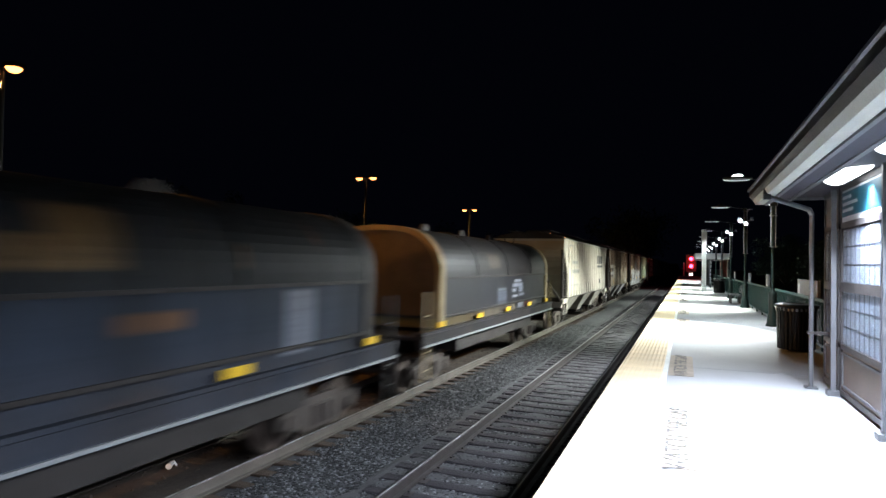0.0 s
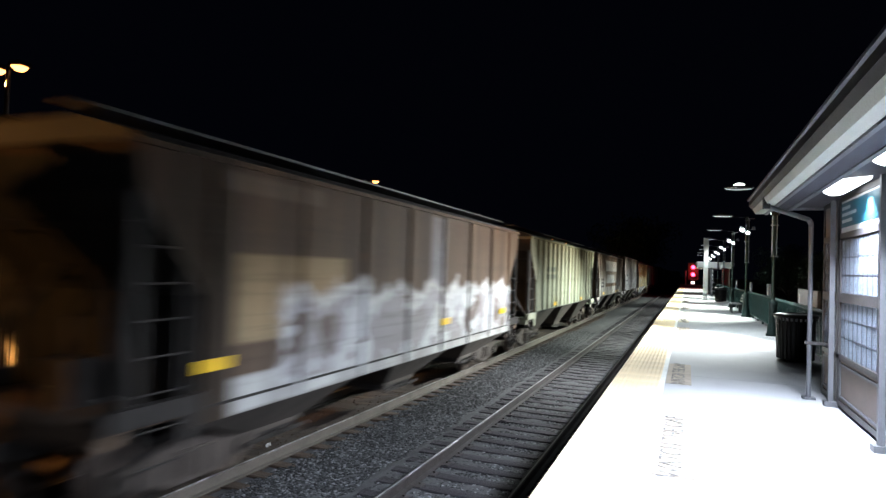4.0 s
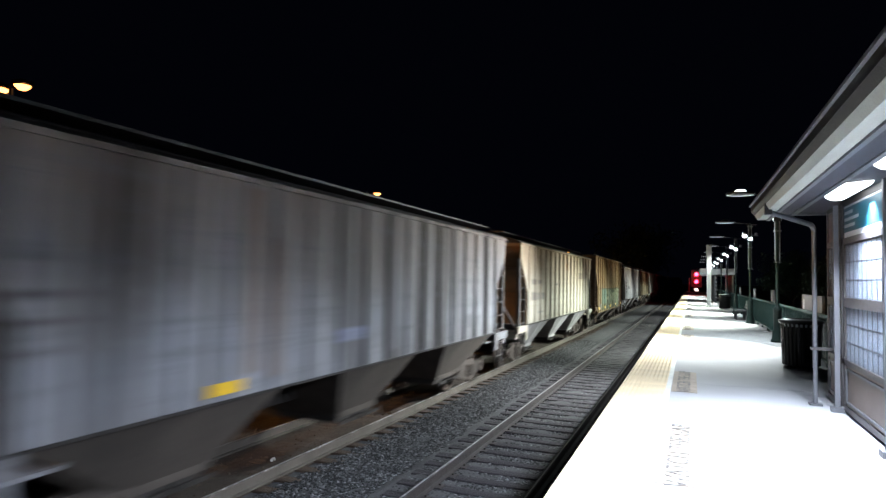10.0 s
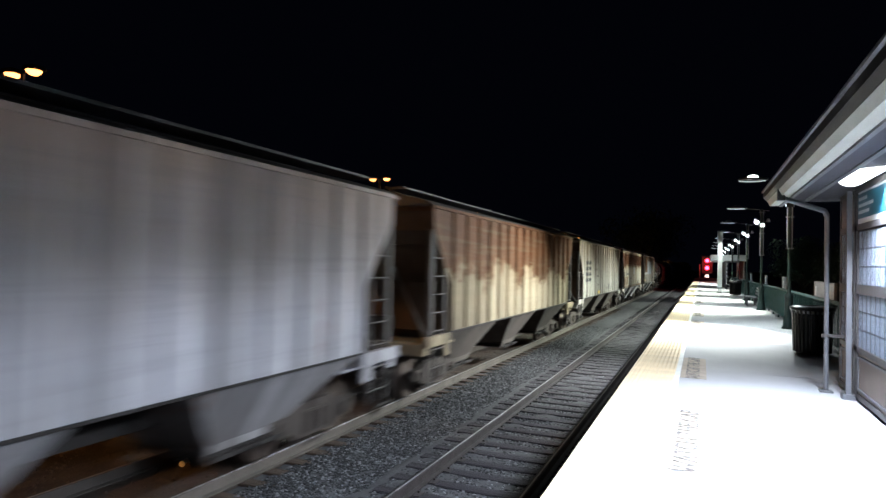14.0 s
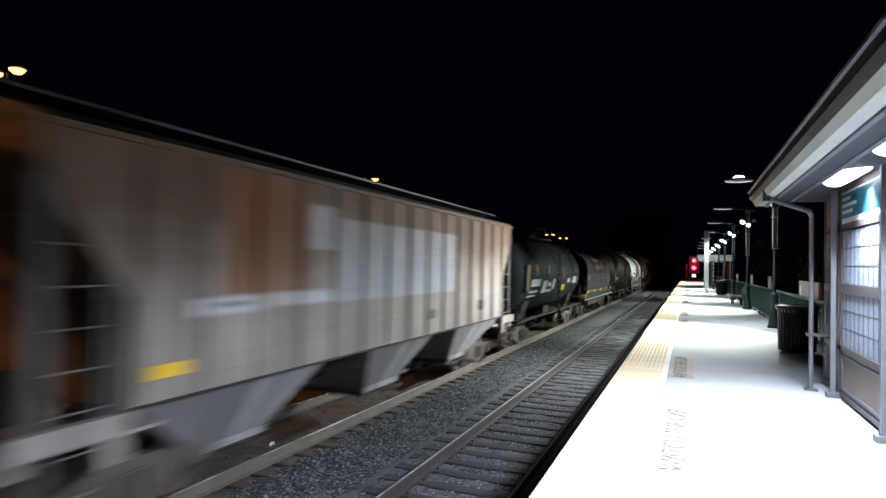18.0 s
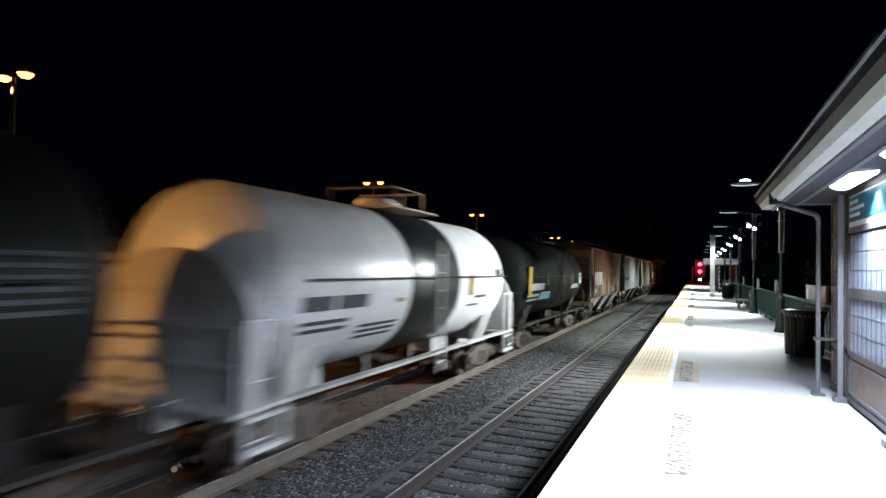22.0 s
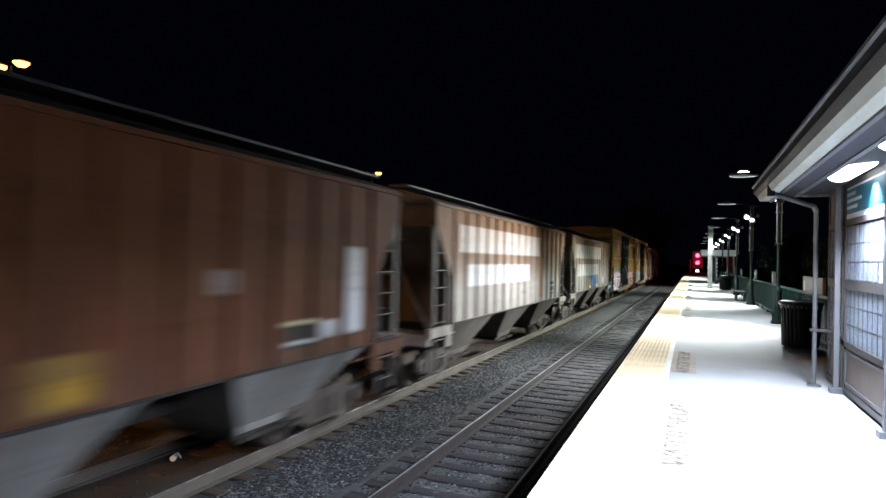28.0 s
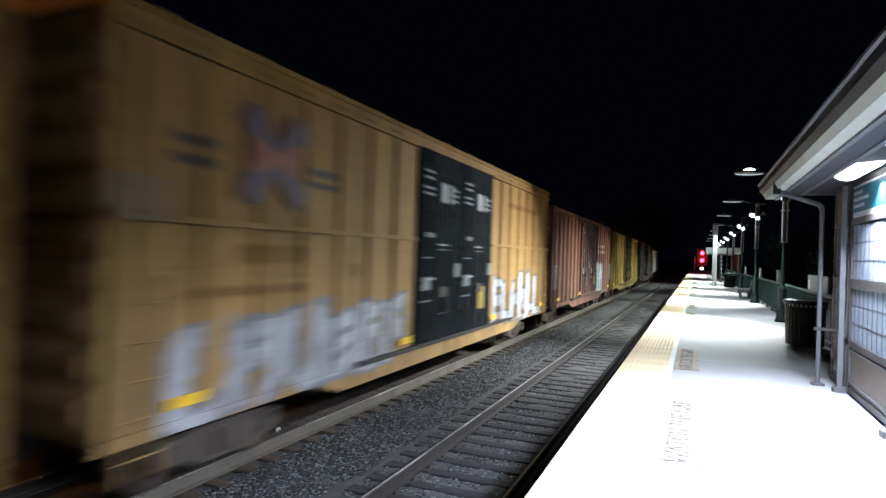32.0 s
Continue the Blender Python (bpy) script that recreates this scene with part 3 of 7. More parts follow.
for hi, lo in BAYS:
    L = hi - lo
    bay = part("wall_bay", Build().box(WX, WX + 0.07, lo, hi, 2.64, 2.76), FRAME, SHELTER, "bronze aluminium wall frame")
    for y0, y1, z0, z1 in ((lo, hi, 3.48, 3.56), (lo, hi, 1.87, 1.94), (lo, hi, DECK + 0.04, 1.33), (lo, hi, 3.98, 4.05), (lo, lo + 0.05, 1.33, 2.64), (hi - 0.05, hi, 1.33, 2.64), (lo, lo + 0.05, 2.76, 3.98), (hi - 0.05, hi, 2.76, 3.98)):
        part("frame_member", Build().box(WX + 0.001, WX + 0.069, y0, y1, z0, z1), FRAME, bay)
    part("lower_panel", Build().box(WX + 0.02, WX + 0.05, lo + 0.05, hi - 0.05, 1.33, 1.87), PANEL, bay, "tan infill panel")
    trim = Build()
    for y0, y1, z0, z1 in ((lo + 0.07, hi - 0.07, 1.80, 1.83), (lo + 0.07, hi - 0.07, 1.37, 1.40), (lo + 0.07, lo + 0.10, 1.40, 1.80), (hi - 0.10, hi - 0.07, 1.40, 1.80)):
        trim.box(WX + 0.005, WX + 0.02, y0, y1, z0, z1)
    part("panel_trim", trim, ALU, bay)
    if L > 1.2:
        s = part("sign_panel", Build().box(WX + 0.01, WX + 0.05, lo + 0.05, hi - 0.05, 3.56, 3.98), SIGNWHITE, bay, "white and teal information sign")
        part("sign_field", Build().box(WX + 0.004, WX + 0.01, lo + 0.12, hi - 0.07, 3.63, 3.95), SIGNBLUE, s, "teal field of the sign")
        for k in range(3):
            part("sign_bar", Build().box(WX, WX + 0.004, hi - 0.15 - (0.5, 0.7, 0.4)[k], hi - 0.12, 3.69 + 0.085 * k, 3.73 + 0.085 * k), SIGNWHITE, s)
    else:
        part("upper_panel", Build().box(WX + 0.02, WX + 0.05, lo + 0.05, hi - 0.05, 3.56, 3.98), PANEL, bay)
    cols = max(2, round((L - 0.1) / 0.213))
    w = (L - 0.1) / cols
    for z0 in (1.94, 2.76):
        part("joint_panel", Build().box(WX + 0.03, WX + 0.066, lo + 0.05, hi - 0.05, z0, z0 + 0.71), GROUT, bay)
        bars = Build()
        for c in range(1, cols):
            bars.box(WX + 0.017, WX + 0.03, lo + 0.05 + w * c - 0.009, lo + 0.05 + w * c + 0.009, z0, z0 + 0.71)
        for r in (1, 2):
            bars.box(WX + 0.0175, WX + 0.03, lo + 0.05, hi - 0.05, z0 + 0.2367 * r - 0.007, z0 + 0.2367 * r + 0.007)
        part("joint_grid", bars, GROUT, bay, "dark joints between the glass blocks")
        for r in range(3):
            for c in range(cols):
                part("glass_block", lambda: Build().prism([(-0.5, -0.5), (0.5, -0.5), (0.5, 0.5), (-0.5, 0.5)], "x", 0.021, 0.029),
                     GLASS, bay, key="block", m=Matrix.Translation((WX, lo + 0.05 + w * (c + 0.5), z0 + 0.2367 * (r + 0.5))) @ Matrix.Diagonal((1, w - 0.020, 0.221, 1)))
for y in SHELTER_LAMPS:
    f = thing("soffit_lamp", "white linear light fixture under the shelter eave", "lamp", "shelter lamps", m=pose(1.66, y, 4.075))
    part("housing", lambda: Build().box(-0.17, 0.17, -0.56, 0.56, -0.02, 0.06), SIGNWHITE, f, key="lh")
    part("lens", lambda: Build().prism([(-0.14 * math.cos(math.pi * k / 12), -0.02 - 0.085 * math.sin(math.pi * k / 12)) for k in range(13)], "y", -0.54, 0.54), LEDGLOW, f, "glowing lens", key="ll")
PIPE = thing("downpipe", "grey metal downpipe from the gutter to the platform", "pipe")
part("upright", Build().rod((1.64, 10.13, DECK), (1.64, 10.13, 3.72), 0.031, 12).box(1.56, 1.72, 10.05, 10.21, DECK, DECK + 0.03), ALU, PIPE)
part("elbow", Build().rod((1.64, 10.13, 3.72), (1.60, 10.09, 3.79), 0.036, 10).rod((1.60, 10.09, 3.79), (0.99, 9.45, 3.92), 0.034, 10), ALU, PIPE)
part("outlet", Build().box(0.94, 1.03, 9.38, 9.48, 3.88, 4.05), ROOFMETAL, PIPE, "dark square outlet under the gutter")
part("clamp", Build().box(1.58, 1.9, 10.1, 10.16, 2.0, 2.04), FRAME, PIPE)

POLEGREY = surface("pole_grey", (0.17, 0.18, 0.20), 0.5, 0.3, var=0.2, scale=4)

# ---- platform furniture ----


def litter_bin(x, y):
    t = thing("litter_bin", "black slatted metal litter bin on the platform", "bin", "litter bins", m=pose(x, y, DECK))
    part("body", lambda: Build().lathe([(0.0, 0.03), (0.29, 0.03), (0.31, 0.08), (0.33, 0.82), (0.335, 0.84)], 24), BLACK, t, key="binbody")
    for i in range(28):
        a = 2 * math.pi * i / 28
        part("slat", lambda: Build().prism([(0.325, 0.05), (0.35, 0.05), (0.375, 0.80), (0.40, 0.93), (0.385, 0.94), (0.35, 0.80)], "y", -0.019, 0.019),
             BLACK, t, key="slat", m=pose(0, 0, 0, 0, 0, math.degrees(a)))
    part("rim", lambda: Build().lathe([(0.40, 0.90), (0.42, 0.93), (0.42, 0.96), (0.36, 0.98), (0.25, 1.0), (0.24, 0.98), (0.38, 0.93)], 28), BLACK, t, key="binrim")
    part("liner", lambda: Build().lathe([(0.30, 0.80), (0.33, 0.92), (0.30, 0.94), (0.0, 0.90)], 20), SIGNWHITE, t, "pale liner bag", key="binliner")
    return t


litter_bin(2.12, 14.65)
litter_bin(2.1, 45.4)


def lamp_pole(y, disc_z, i):
    x = 2.38
    t = thing("platform_lamp", "dark green platform lamp post with disc light", "street lamp", "platform lamps", m=pose(x, y, DECK))
    part("base", lambda: Build().lathe([(0.0, 0), (0.19, 0), (0.19, 0.06), (0.16, 0.1), (0.15, 0.3), (0.12, 0.36), (0.115, 0.9), (0.13, 0.93), (0.13, 1.0), (0.06, 1.06), (0.055, 1.1)], 12), GREEN, t, key="pbase")
    top = disc_z - DECK
    part("shaft", Build().rod((0, 0, 1.08), (0, 0, top - 0.05), 0.05, 12, 0.036), GREEN, t)
    for side in (-1, 1):
        part("conduit", lambda: Build().rod((0, -0.03, 2.35), (0, -0.03, 4.3), 0.015, 8), POLEGREY, t, "silver pipe clamped beside the shaft", key="pcond", m=pose(0.062 * side, 0, 0))
    for z in (2.37, 3.3, 4.22):
        part("clamp", lambda: Build().box(-0.11, 0.11, -0.055, 0.0, -0.014, 0.014), POLEGREY, t, key="pclamp", m=pose(0, 0, z))
    arm = part("arm", Build().rod((0, 0, top - 0.1), (1.4 - x, 0, top + 0.03), 0.016, 8), BLACK, t)
    # black dish for its unlit underside, light on the lip painted as glow
    disc = part("disc", lambda: Build().lathe([(0.0, -0.012), (0.25, -0.010), (0.40, 0.006), (0.415, 0.022), (0.41, 0.03), (0.25, 0.008), (0.0, 0.0)], 28), BLACK, t, "dark round lamp dish", key="disc", m=pose(1.4 - x, 0, top))
    part("rim", lambda: Build().lathe([(0.395, -0.022), (0.400, 0.014)], 28), RIMGLOW, disc, "inner rim with a glow for caught lamplight", key="drim")
    part("rim_band", lambda: Build().lathe([(0.403, -0.024), (0.408, 0.02)], 28), BLACK, disc, key="drimb")
    part("lens", lambda: Build().lathe([(0.0, 0.15), (0.10, 0.135), (0.17, 0.08), (0.185, 0.0)], 20), LEDGLOW if i == 0 else BLACK, disc, "lamp dome", key="dlens", m=pose(0, 0, -0.005))
    part("crossbar", lambda: Build().box(-0.27, 0.27, -0.015, 0.015, 3.80, 3.83), ALU, t, key="cross")
    part("bracket", lambda: Build().box(-0.02, 0.27, -0.015, 0.015, 4.28, 4.31), ALU, t, key="bracket")
    for side in (-1, 1):
        part("loudspeaker", lambda: Build().lathe([(0.0, 0.0), (0.05, 0.0), (0.09, 0.14), (0.0, 0.12)], 12), ALU, t, "small horn loudspeaker", key="horn", m=pose(0.24 * side, 0, 3.95, 180, 0, 0))
    for dx, dz in ((-0.2, 3.78), (0.0, 3.66)):
        # the first pole's added heads face the track, the others show their lenses
        turn = -102 if i == 0 else 0
        f = part("floodlight", lambda: Build().prism([(-0.12, -0.05), (0.12, -0.09), (0.12, 0.05), (-0.1, 0.09)], "y", -0.1, 0.1), BLACK if i == 0 else ALU, t, "small floodlight", key="flood", m=pose(dx, -0.12, dz, 0, 0, turn))
        part("lens", lambda: Build().lathe([(0.0, -0.125), (0.045, -0.12), (0.075, -0.1)], 14, "y"), FLOODGLOW, f, "round glowing lens", key="flens")
    return t


for i, (y, z) in enumerate(zip(POLES, DISC_Z)):
    lamp_pole(y, z, i)

FENCE_R = thing("platform_fence", "green metal picket railing along the back of the platform", "fence")
part("top_rail", Build().box(2.56, 2.62, S1 + 0.4, 97, DECK + 1.04, DECK + 1.10), RAILGREEN, FENCE_R)
part("bottom_rail", Build().box(2.57, 2.61, S1 + 0.4, 97, DECK + 0.12, DECK + 0.16), RAILGREEN, FENCE_R)
for i in range(48):
    part("fence_post", lambda: Build().box(-0.03, 0.03, -0.03, 0.03, 0, 1.1), RAILGREEN, FENCE_R, key="fpost", m=pose(2.64, S1 + 0.5 + 1.8 * i, DECK))
for i in range(290):
    part("picket", lambda: Build().box(-0.008, 0.008, -0.01, 0.01, 0.16, 1.04), RAILGREEN, FENCE_R, key="fpick", m=pose(2.575, S1 + 0.5 + 0.15 * i, DECK))
part("handrail", Build().rod((2.75, S1 + 0.4, DECK + 1.0), (2.75, 97, DECK + 1.0), 0.03, 8).rod((2.75, S1 + 0.4, DECK + 0.75), (2.75, 97, DECK + 0.75), 0.025, 8), ALU, FENCE_R, "pale outer handrail")
for y, w, h in ((17.05, 2.6, 0.46), (24.8, 0.7, 0.5), (31.5, 0.7, 0.5), (40.5, 0.7, 0.5)):
    t = thing("notice_board", "grey back of a notice board on the railing", "sign", "notice boards", m=pose(2.7, y, DECK + 0.98))
    part("board", Build().box(0.0, 0.04, -w / 2, w / 2, 0.0, h), GREY, t)
    part("notice", Build().box(-0.004, 0.0, w / 2 - 0.3, w / 2 - 0.1, 0.12, h - 0.1), SIGNWHITE, t, "small pale notice")
    part("frame", Build().box(-0.01, 0.05, -w / 2 - 0.02, w / 2 + 0.02, h, h + 0.02).box(-0.01, 0.05, -w / 2 - 0.02, -w / 2, 0, h).box(-0.01, 0.05, w / 2, w / 2 + 0.02, 0, h), ALU, t)

for y in (33.0, 58.0):
    t = thing("bench", "pale metal platform bench against the railing", "bench", "platform benches", m=pose(2.2, y, DECK))
    for k in range(4):
        part("seat_slat", lambda: Build().box(-0.05, 0.05, -0.9, 0.9, 0.43, 0.46), ALU, t, key="seat", m=pose(-0.2 + 0.12 * k, 0, 0))
    for k in range(3):
        part("back_slat", lambda: Build().box(-0.012, 0.012, -0.9, 0.9, 0, 0.09), ALU, t, key="back", m=pose(0.27 + 0.03 * k, 0, 0.52 + 0.13 * k))
    for s in (-0.75, 0.0, 0.75):
        part("leg", lambda: Build().box(-0.25, 0.25, -0.025, 0.025, 0.38, 0.43).box(-0.22, -0.17, -0.025, 0.025, 0, 0.38).box(0.18, 0.23, -0.025, 0.025, 0, 0.4), ALU, t, key="bleg", m=pose(0, s, 0))

PYLON = thing("sign_pylon", "tall white sign pylon on the platform", "sign")
part("column", Build().box(1.04, 1.34, 47.55, 47.85, DECK, 5.68), SIGNWHITE, PYLON)
part("cap", Build().box(1.02, 1.36, 47.53, 47.87, 4.95, 5.66), SIGNWHITE, PYLON, "lit white top panel")
part("foot", Build().box(1.0, 1.38, 47.5, 47.9, DECK, DECK + 0.05), GREY, PYLON)

FARS = thing("far_shelter", "distant platform shelter with white roof edge", "shelter")
part("roof_edge", Build().box(0.75, 3.6, 60, 72, 3.72, 4.25), SIGNWHITE, FARS, "white roof edge")
part("back_wall", Build().box(3.4, 3.5, 60, 72, DECK, 3.72), PANEL, FARS)
for k in range(4):
    part("post", lambda: Build().box(-0.06, 0.06, -0.06, 0.06, 0, 2.5), ALU, FARS, key="fsp", m=pose(2.0, 60.3 + 3.8 * k, DECK))
for k in range(6):
    part("wall_slat", lambda: Build().box(-0.02, 0.02, 0, 11.4, 0, 0.22), SIGNWHITE, FARS, key="fslat", m=pose(2.1, 60.3, DECK + 0.3 + 0.36 * k))

SIGNAL = thing("railway_signal", "railway signal showing two red lamps beyond the platform end", "signal")
part("mast", Build().rod((0.75, 100, -0.3), (0.75, 100, 5.0), 0.08, 10), ALU, SIGNAL)
# board added to catch red light as a haze round the lenses
part("equipment_case", Build().box(0.05, 1.5, 99.99, 100.2, 2.3, 4.9), GREY, SIGNAL, "added grey board that catches a red haze behind the lamps")
part("number_plate", Build().box(0.5, 1.0, 99.86, 99.9, 1.75, 2.1), DIALGLOW, SIGNAL, "small pale lit plate")
part("pale_mast", Build().box(-0.32, -0.18, 99.9, 100.0, 1.6, 3.7), SIGNWHITE, SIGNAL, "pale upright beside the signal")
for z in (3.15, 4.25):
    h = part("head", lambda: Build().lathe([(0.0, 0.0), (0.42, 0.0), (0.42, 0.06), (0.0, 0.06)], 20, "y"), GREY, SIGNAL, "round backing plate", key="sighead", m=pose(0.75, 99.9, z))
    part("lens", lambda: Build().lathe([(0.0, -0.12), (0.18, -0.10), (0.26, -0.01), (0.26, 0.0)], 16, "y"), REDGLOW, h, "red signal lens", key="siglens")
    part("hood", lambda: Build().prism([(-0.2, 0.0), (-0.14, 0.16), (0.0, 0.22), (0.14, 0.16), (0.2, 0.0), (0.18, 0.0), (0.12, 0.14), (0.0, 0.2), (-0.12, 0.14), (-0.18, 0.0)], "y", -0.25, 0.0), BLACK, h, key="sighood")

# ---- far side of the tracks ----
FENCE_L = thing("yard_fence", "dark steel picket fence before the car park", "fence")
FX = -13.0
part("rail_top", Build().box(FX - 0.02, FX + 0.02, -10, 60, 1.42, 1.47), FENCE, FENCE_L)
part("rail_bottom", Build().box(FX - 0.02, FX + 0.02, -10, 60, 0.2, 0.25), FENCE, FENCE_L)
for i in range(28):
    part("fence_post", lambda: Build().box(-0.04, 0.04, -0.04, 0.04, 0, 1.72), FENCE, FENCE_L, key="lpost", m=pose(FX, -10 + 2.44 * i, 0.0))
for i in range(300):
    part("picket", lambda: Build().box(-0.011, 0.011, -0.011, 0.011, 0.1, 1.62).add([(-0.011, -0.011, 1.62), (0.011, -0.011, 1.62), (0.011, 0.011, 1.62), (-0.011, 0.011, 1.62), (0, 0, 1.68)], [(0, 1, 4), (1, 2, 4), (2, 3, 4), (3, 0, 4)]),
         FENCE, FENCE_L, key="lpick", m=pose(FX, 3 + 0.14 * i, 0.0))
for i in range(4):
    t = thing("bollard", "short pale bollard in the car park", "bollard", "car park bollards", m=pose(-15.2, 7.0 + 3.4 * i, 0.06))
    part("post", lambda: Build().lathe([(0.0, 0), (0.07, 0), (0.07, 0.95), (0.04, 1.0), (0.0, 1.01)], 12), LITTER, t, key="boll")
part("kerb", Build().box(-14.2, -14.0, -20, 80, -0.02, 0.2), WALLCON, thing("kerb", "pale concrete kerb of the car park", "", kind="structure"))


HOUSEWALL = surface("dark_house_wall", (0.010, 0.008, 0.007), 0.9, var=0.4, scale=1.5, grain=12)
SLATWOOD = surface("tan_slat_wood", (0.24, 0.16, 0.10), 0.75, var=0.4, scale=1.2, grain=16, stretch=(3, 0.3, 3))


def yard_lamp(x, y, top):
    t = thing("yard_lamp", "tall car park lamp with two orange sodium heads", "street lamp", "car park lamps", m=pose(x, y, 0.05))
    part("pole", lambda: Build().rod((0, 0, 0), (0, 0, 6.75), 0.10, 12, 0.06).rod((0, 0, 6.75), (0, 0, top), 0.06, 12), BLACK, t, key=("ypole", top))
    part("footing", lambda: Build().lathe([(0, 0), (0.3, 0), (0.3, 0.6), (0.0, 0.62)], 14), WALLCON, t, key="yfoot")
    for side in (-1, 1):
        h = part("head", lambda: Build().prism([(-0.26, 0.0), (0.26, 0.0), (0.2, 0.12), (-0.2, 0.13)], "y", -0.15, 0.15), BLACK, t, "lamp head", key="yhead", m=pose(0.42 * side, 0, top - 0.02))
        part("lens", lambda: Build().lathe([(0.0, -0.12), (0.10, -0.105), (0.17, -0.04), (0.19, 0.0)], 14), SODIUMGLOW, h, "glowing orange lens", key="ylens")
        part("arm", lambda: Build().rod((0, 0, 0), (0.2, 0.0, 0.05), 0.03, 6), BLACK, t, key="yarm", m=pose(0, 0, top - 0.06, 0, 0, 0 if side > 0 else 180))


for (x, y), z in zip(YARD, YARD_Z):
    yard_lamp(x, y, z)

# low building behind the car park, with a slatted front under its lamp
LOWHOUSE = thing("low_building", "dark low building with tan slatted boards on its front", "building")
part("wall", Build().box(-30, -24, 11.5, 30, -0.1, 3.7), HOUSEWALL, LOWHOUSE)
part("roof", Build().box(-30.3, -23.8, 11.2, 30.3, 3.7, 3.88), HOUSEWALL, LOWHOUSE, "flat dark roof slab")
for z0, z1, y1 in ((2.92, 3.26, 20.3), (2.5, 2.74, 19.6), (2.19, 2.39, 18.9)):
    part("slat", Build().box(-24.0, -23.9, 15.6, y1, z0, z1), SLATWOOD, LOWHOUSE, "tan wooden slat")
for y in (15.9, 18.4):
    part("batten", Build().box(-24.0, -23.96, y, y + 0.1, 2.1, 3.4), HOUSEWALL, LOWHOUSE)
NOTICE = thing("notice_stand", "thin pale metal stand standing in the car park", "stand")
part("post", Build().box(-23.44, -23.38, 14.5, 14.56, 0.0, 3.95), ALU, NOTICE)
part("top_bar", Build().box(-23.45, -23.37, 14.46, 15.4, 3.95, 4.0), ALU, NOTICE)
part("foot_plate", Build().box(-23.52, -23.3, 14.42, 14.64, 0.0, 0.03), ALU, NOTICE)


def tree(x, y, height, spread, seed, label, leaves=1400, base=0.0, fine=1.0):
    rng = random.Random(seed)
    t = thing("tree", label, "tree", m=pose(x, y, base))
    trunk = Build().rod((0, 0, 0), (0.1, 0.1, height * 0.55), height * 0.025, 8, height * 0.012)
    tips = []
    for _ in range(9):
        a, h = rng.random() * 6.3, height * rng.uniform(0.3, 0.55)
        tip = (math.cos(a) * spread * rng.uniform(0.4, 0.8), math.sin(a) * spread * rng.uniform(0.4, 0.8), h + height * rng.uniform(0.15, 0.35))
        trunk.rod((0, 0, h), tip, height * 0.009, 6, height * 0.003)
        tips.append(tip)
    part("trunk", trunk, BARK, t)
    b = Build()
    lobes = [(tx, ty, tz, spread * rng.uniform(0.3, 0.5)) for tx, ty, tz in tips] + [(0, 0, height * 0.8, spread * 0.5)]
    for _ in range(leaves):
        cx, cy, cz, r = rng.choice(lobes)
        d = Vector((rng.gauss(0, 1), rng.gauss(0, 1), rng.gauss(0, 1))).normalized() * r * rng.random() ** 0.4
        p = Vector((cx, cy, cz)) + d
        s = rng.uniform(0.12, 0.3) * (spread / 3) ** 0.5 * fine
        u = Vector((rng.gauss(0, 1), rng.gauss(0, 1), rng.gauss(0, 1))).normalized()
        w = u.orthogonal().normalized()
        b.add([p - u * s, p + w * s * 0.5, p + u * s, p - w * s * 0.5], [(0, 1, 2, 3)])
    part("crown", b, LEAF, t)
    return t


for k in range(9):
    tree(7.5 + (k % 3) * 1.6, 17 + 6.5 * k, 4.6 + (k * 7 % 5) * 0.5, 2.3, 40 + k, "dark green tree behind the platform railing", 3200, -0.3, 0.5)
for k in range(14):
    tree(-75 - (k * 5 % 4) * 6, 60 + 16 * k, 12 + (k * 3 % 5) * 1.6, 6.0, 70 + k, "tall dark tree beyond the car park at night", 1100)
for k in range(5):
    tree(-13 + (k * 7 % 3) * 2, 125 + 16 * k, 15 + (k % 3) * 2, 7.0, 90 + k, "tall dark tree beside the line at night", 1100, -0.2)
for x, y, r in ((-7.07, 6.95, 0.09), (-6.45, 8.49, 0.05)):
    t = thing("litter", "crumpled white paper cup lying between the rails", "litter", m=pose(x, y, -0.17, 0, 0, 30))
    part("cup", Build().rod((0, -r, r * 0.5), (0, r, r * 0.45), r * 0.5, 10, r * 0.35), LITTER, t)
    part("lid", Build().rod((0.02, r * 1.4, r * 0.2), (0.04, r * 1.5, r * 0.35), r * 0.55, 10), LITTER, t)
# ---- the freight train ----
SPEED = 14.15
TRUCKS, CARS = [], []


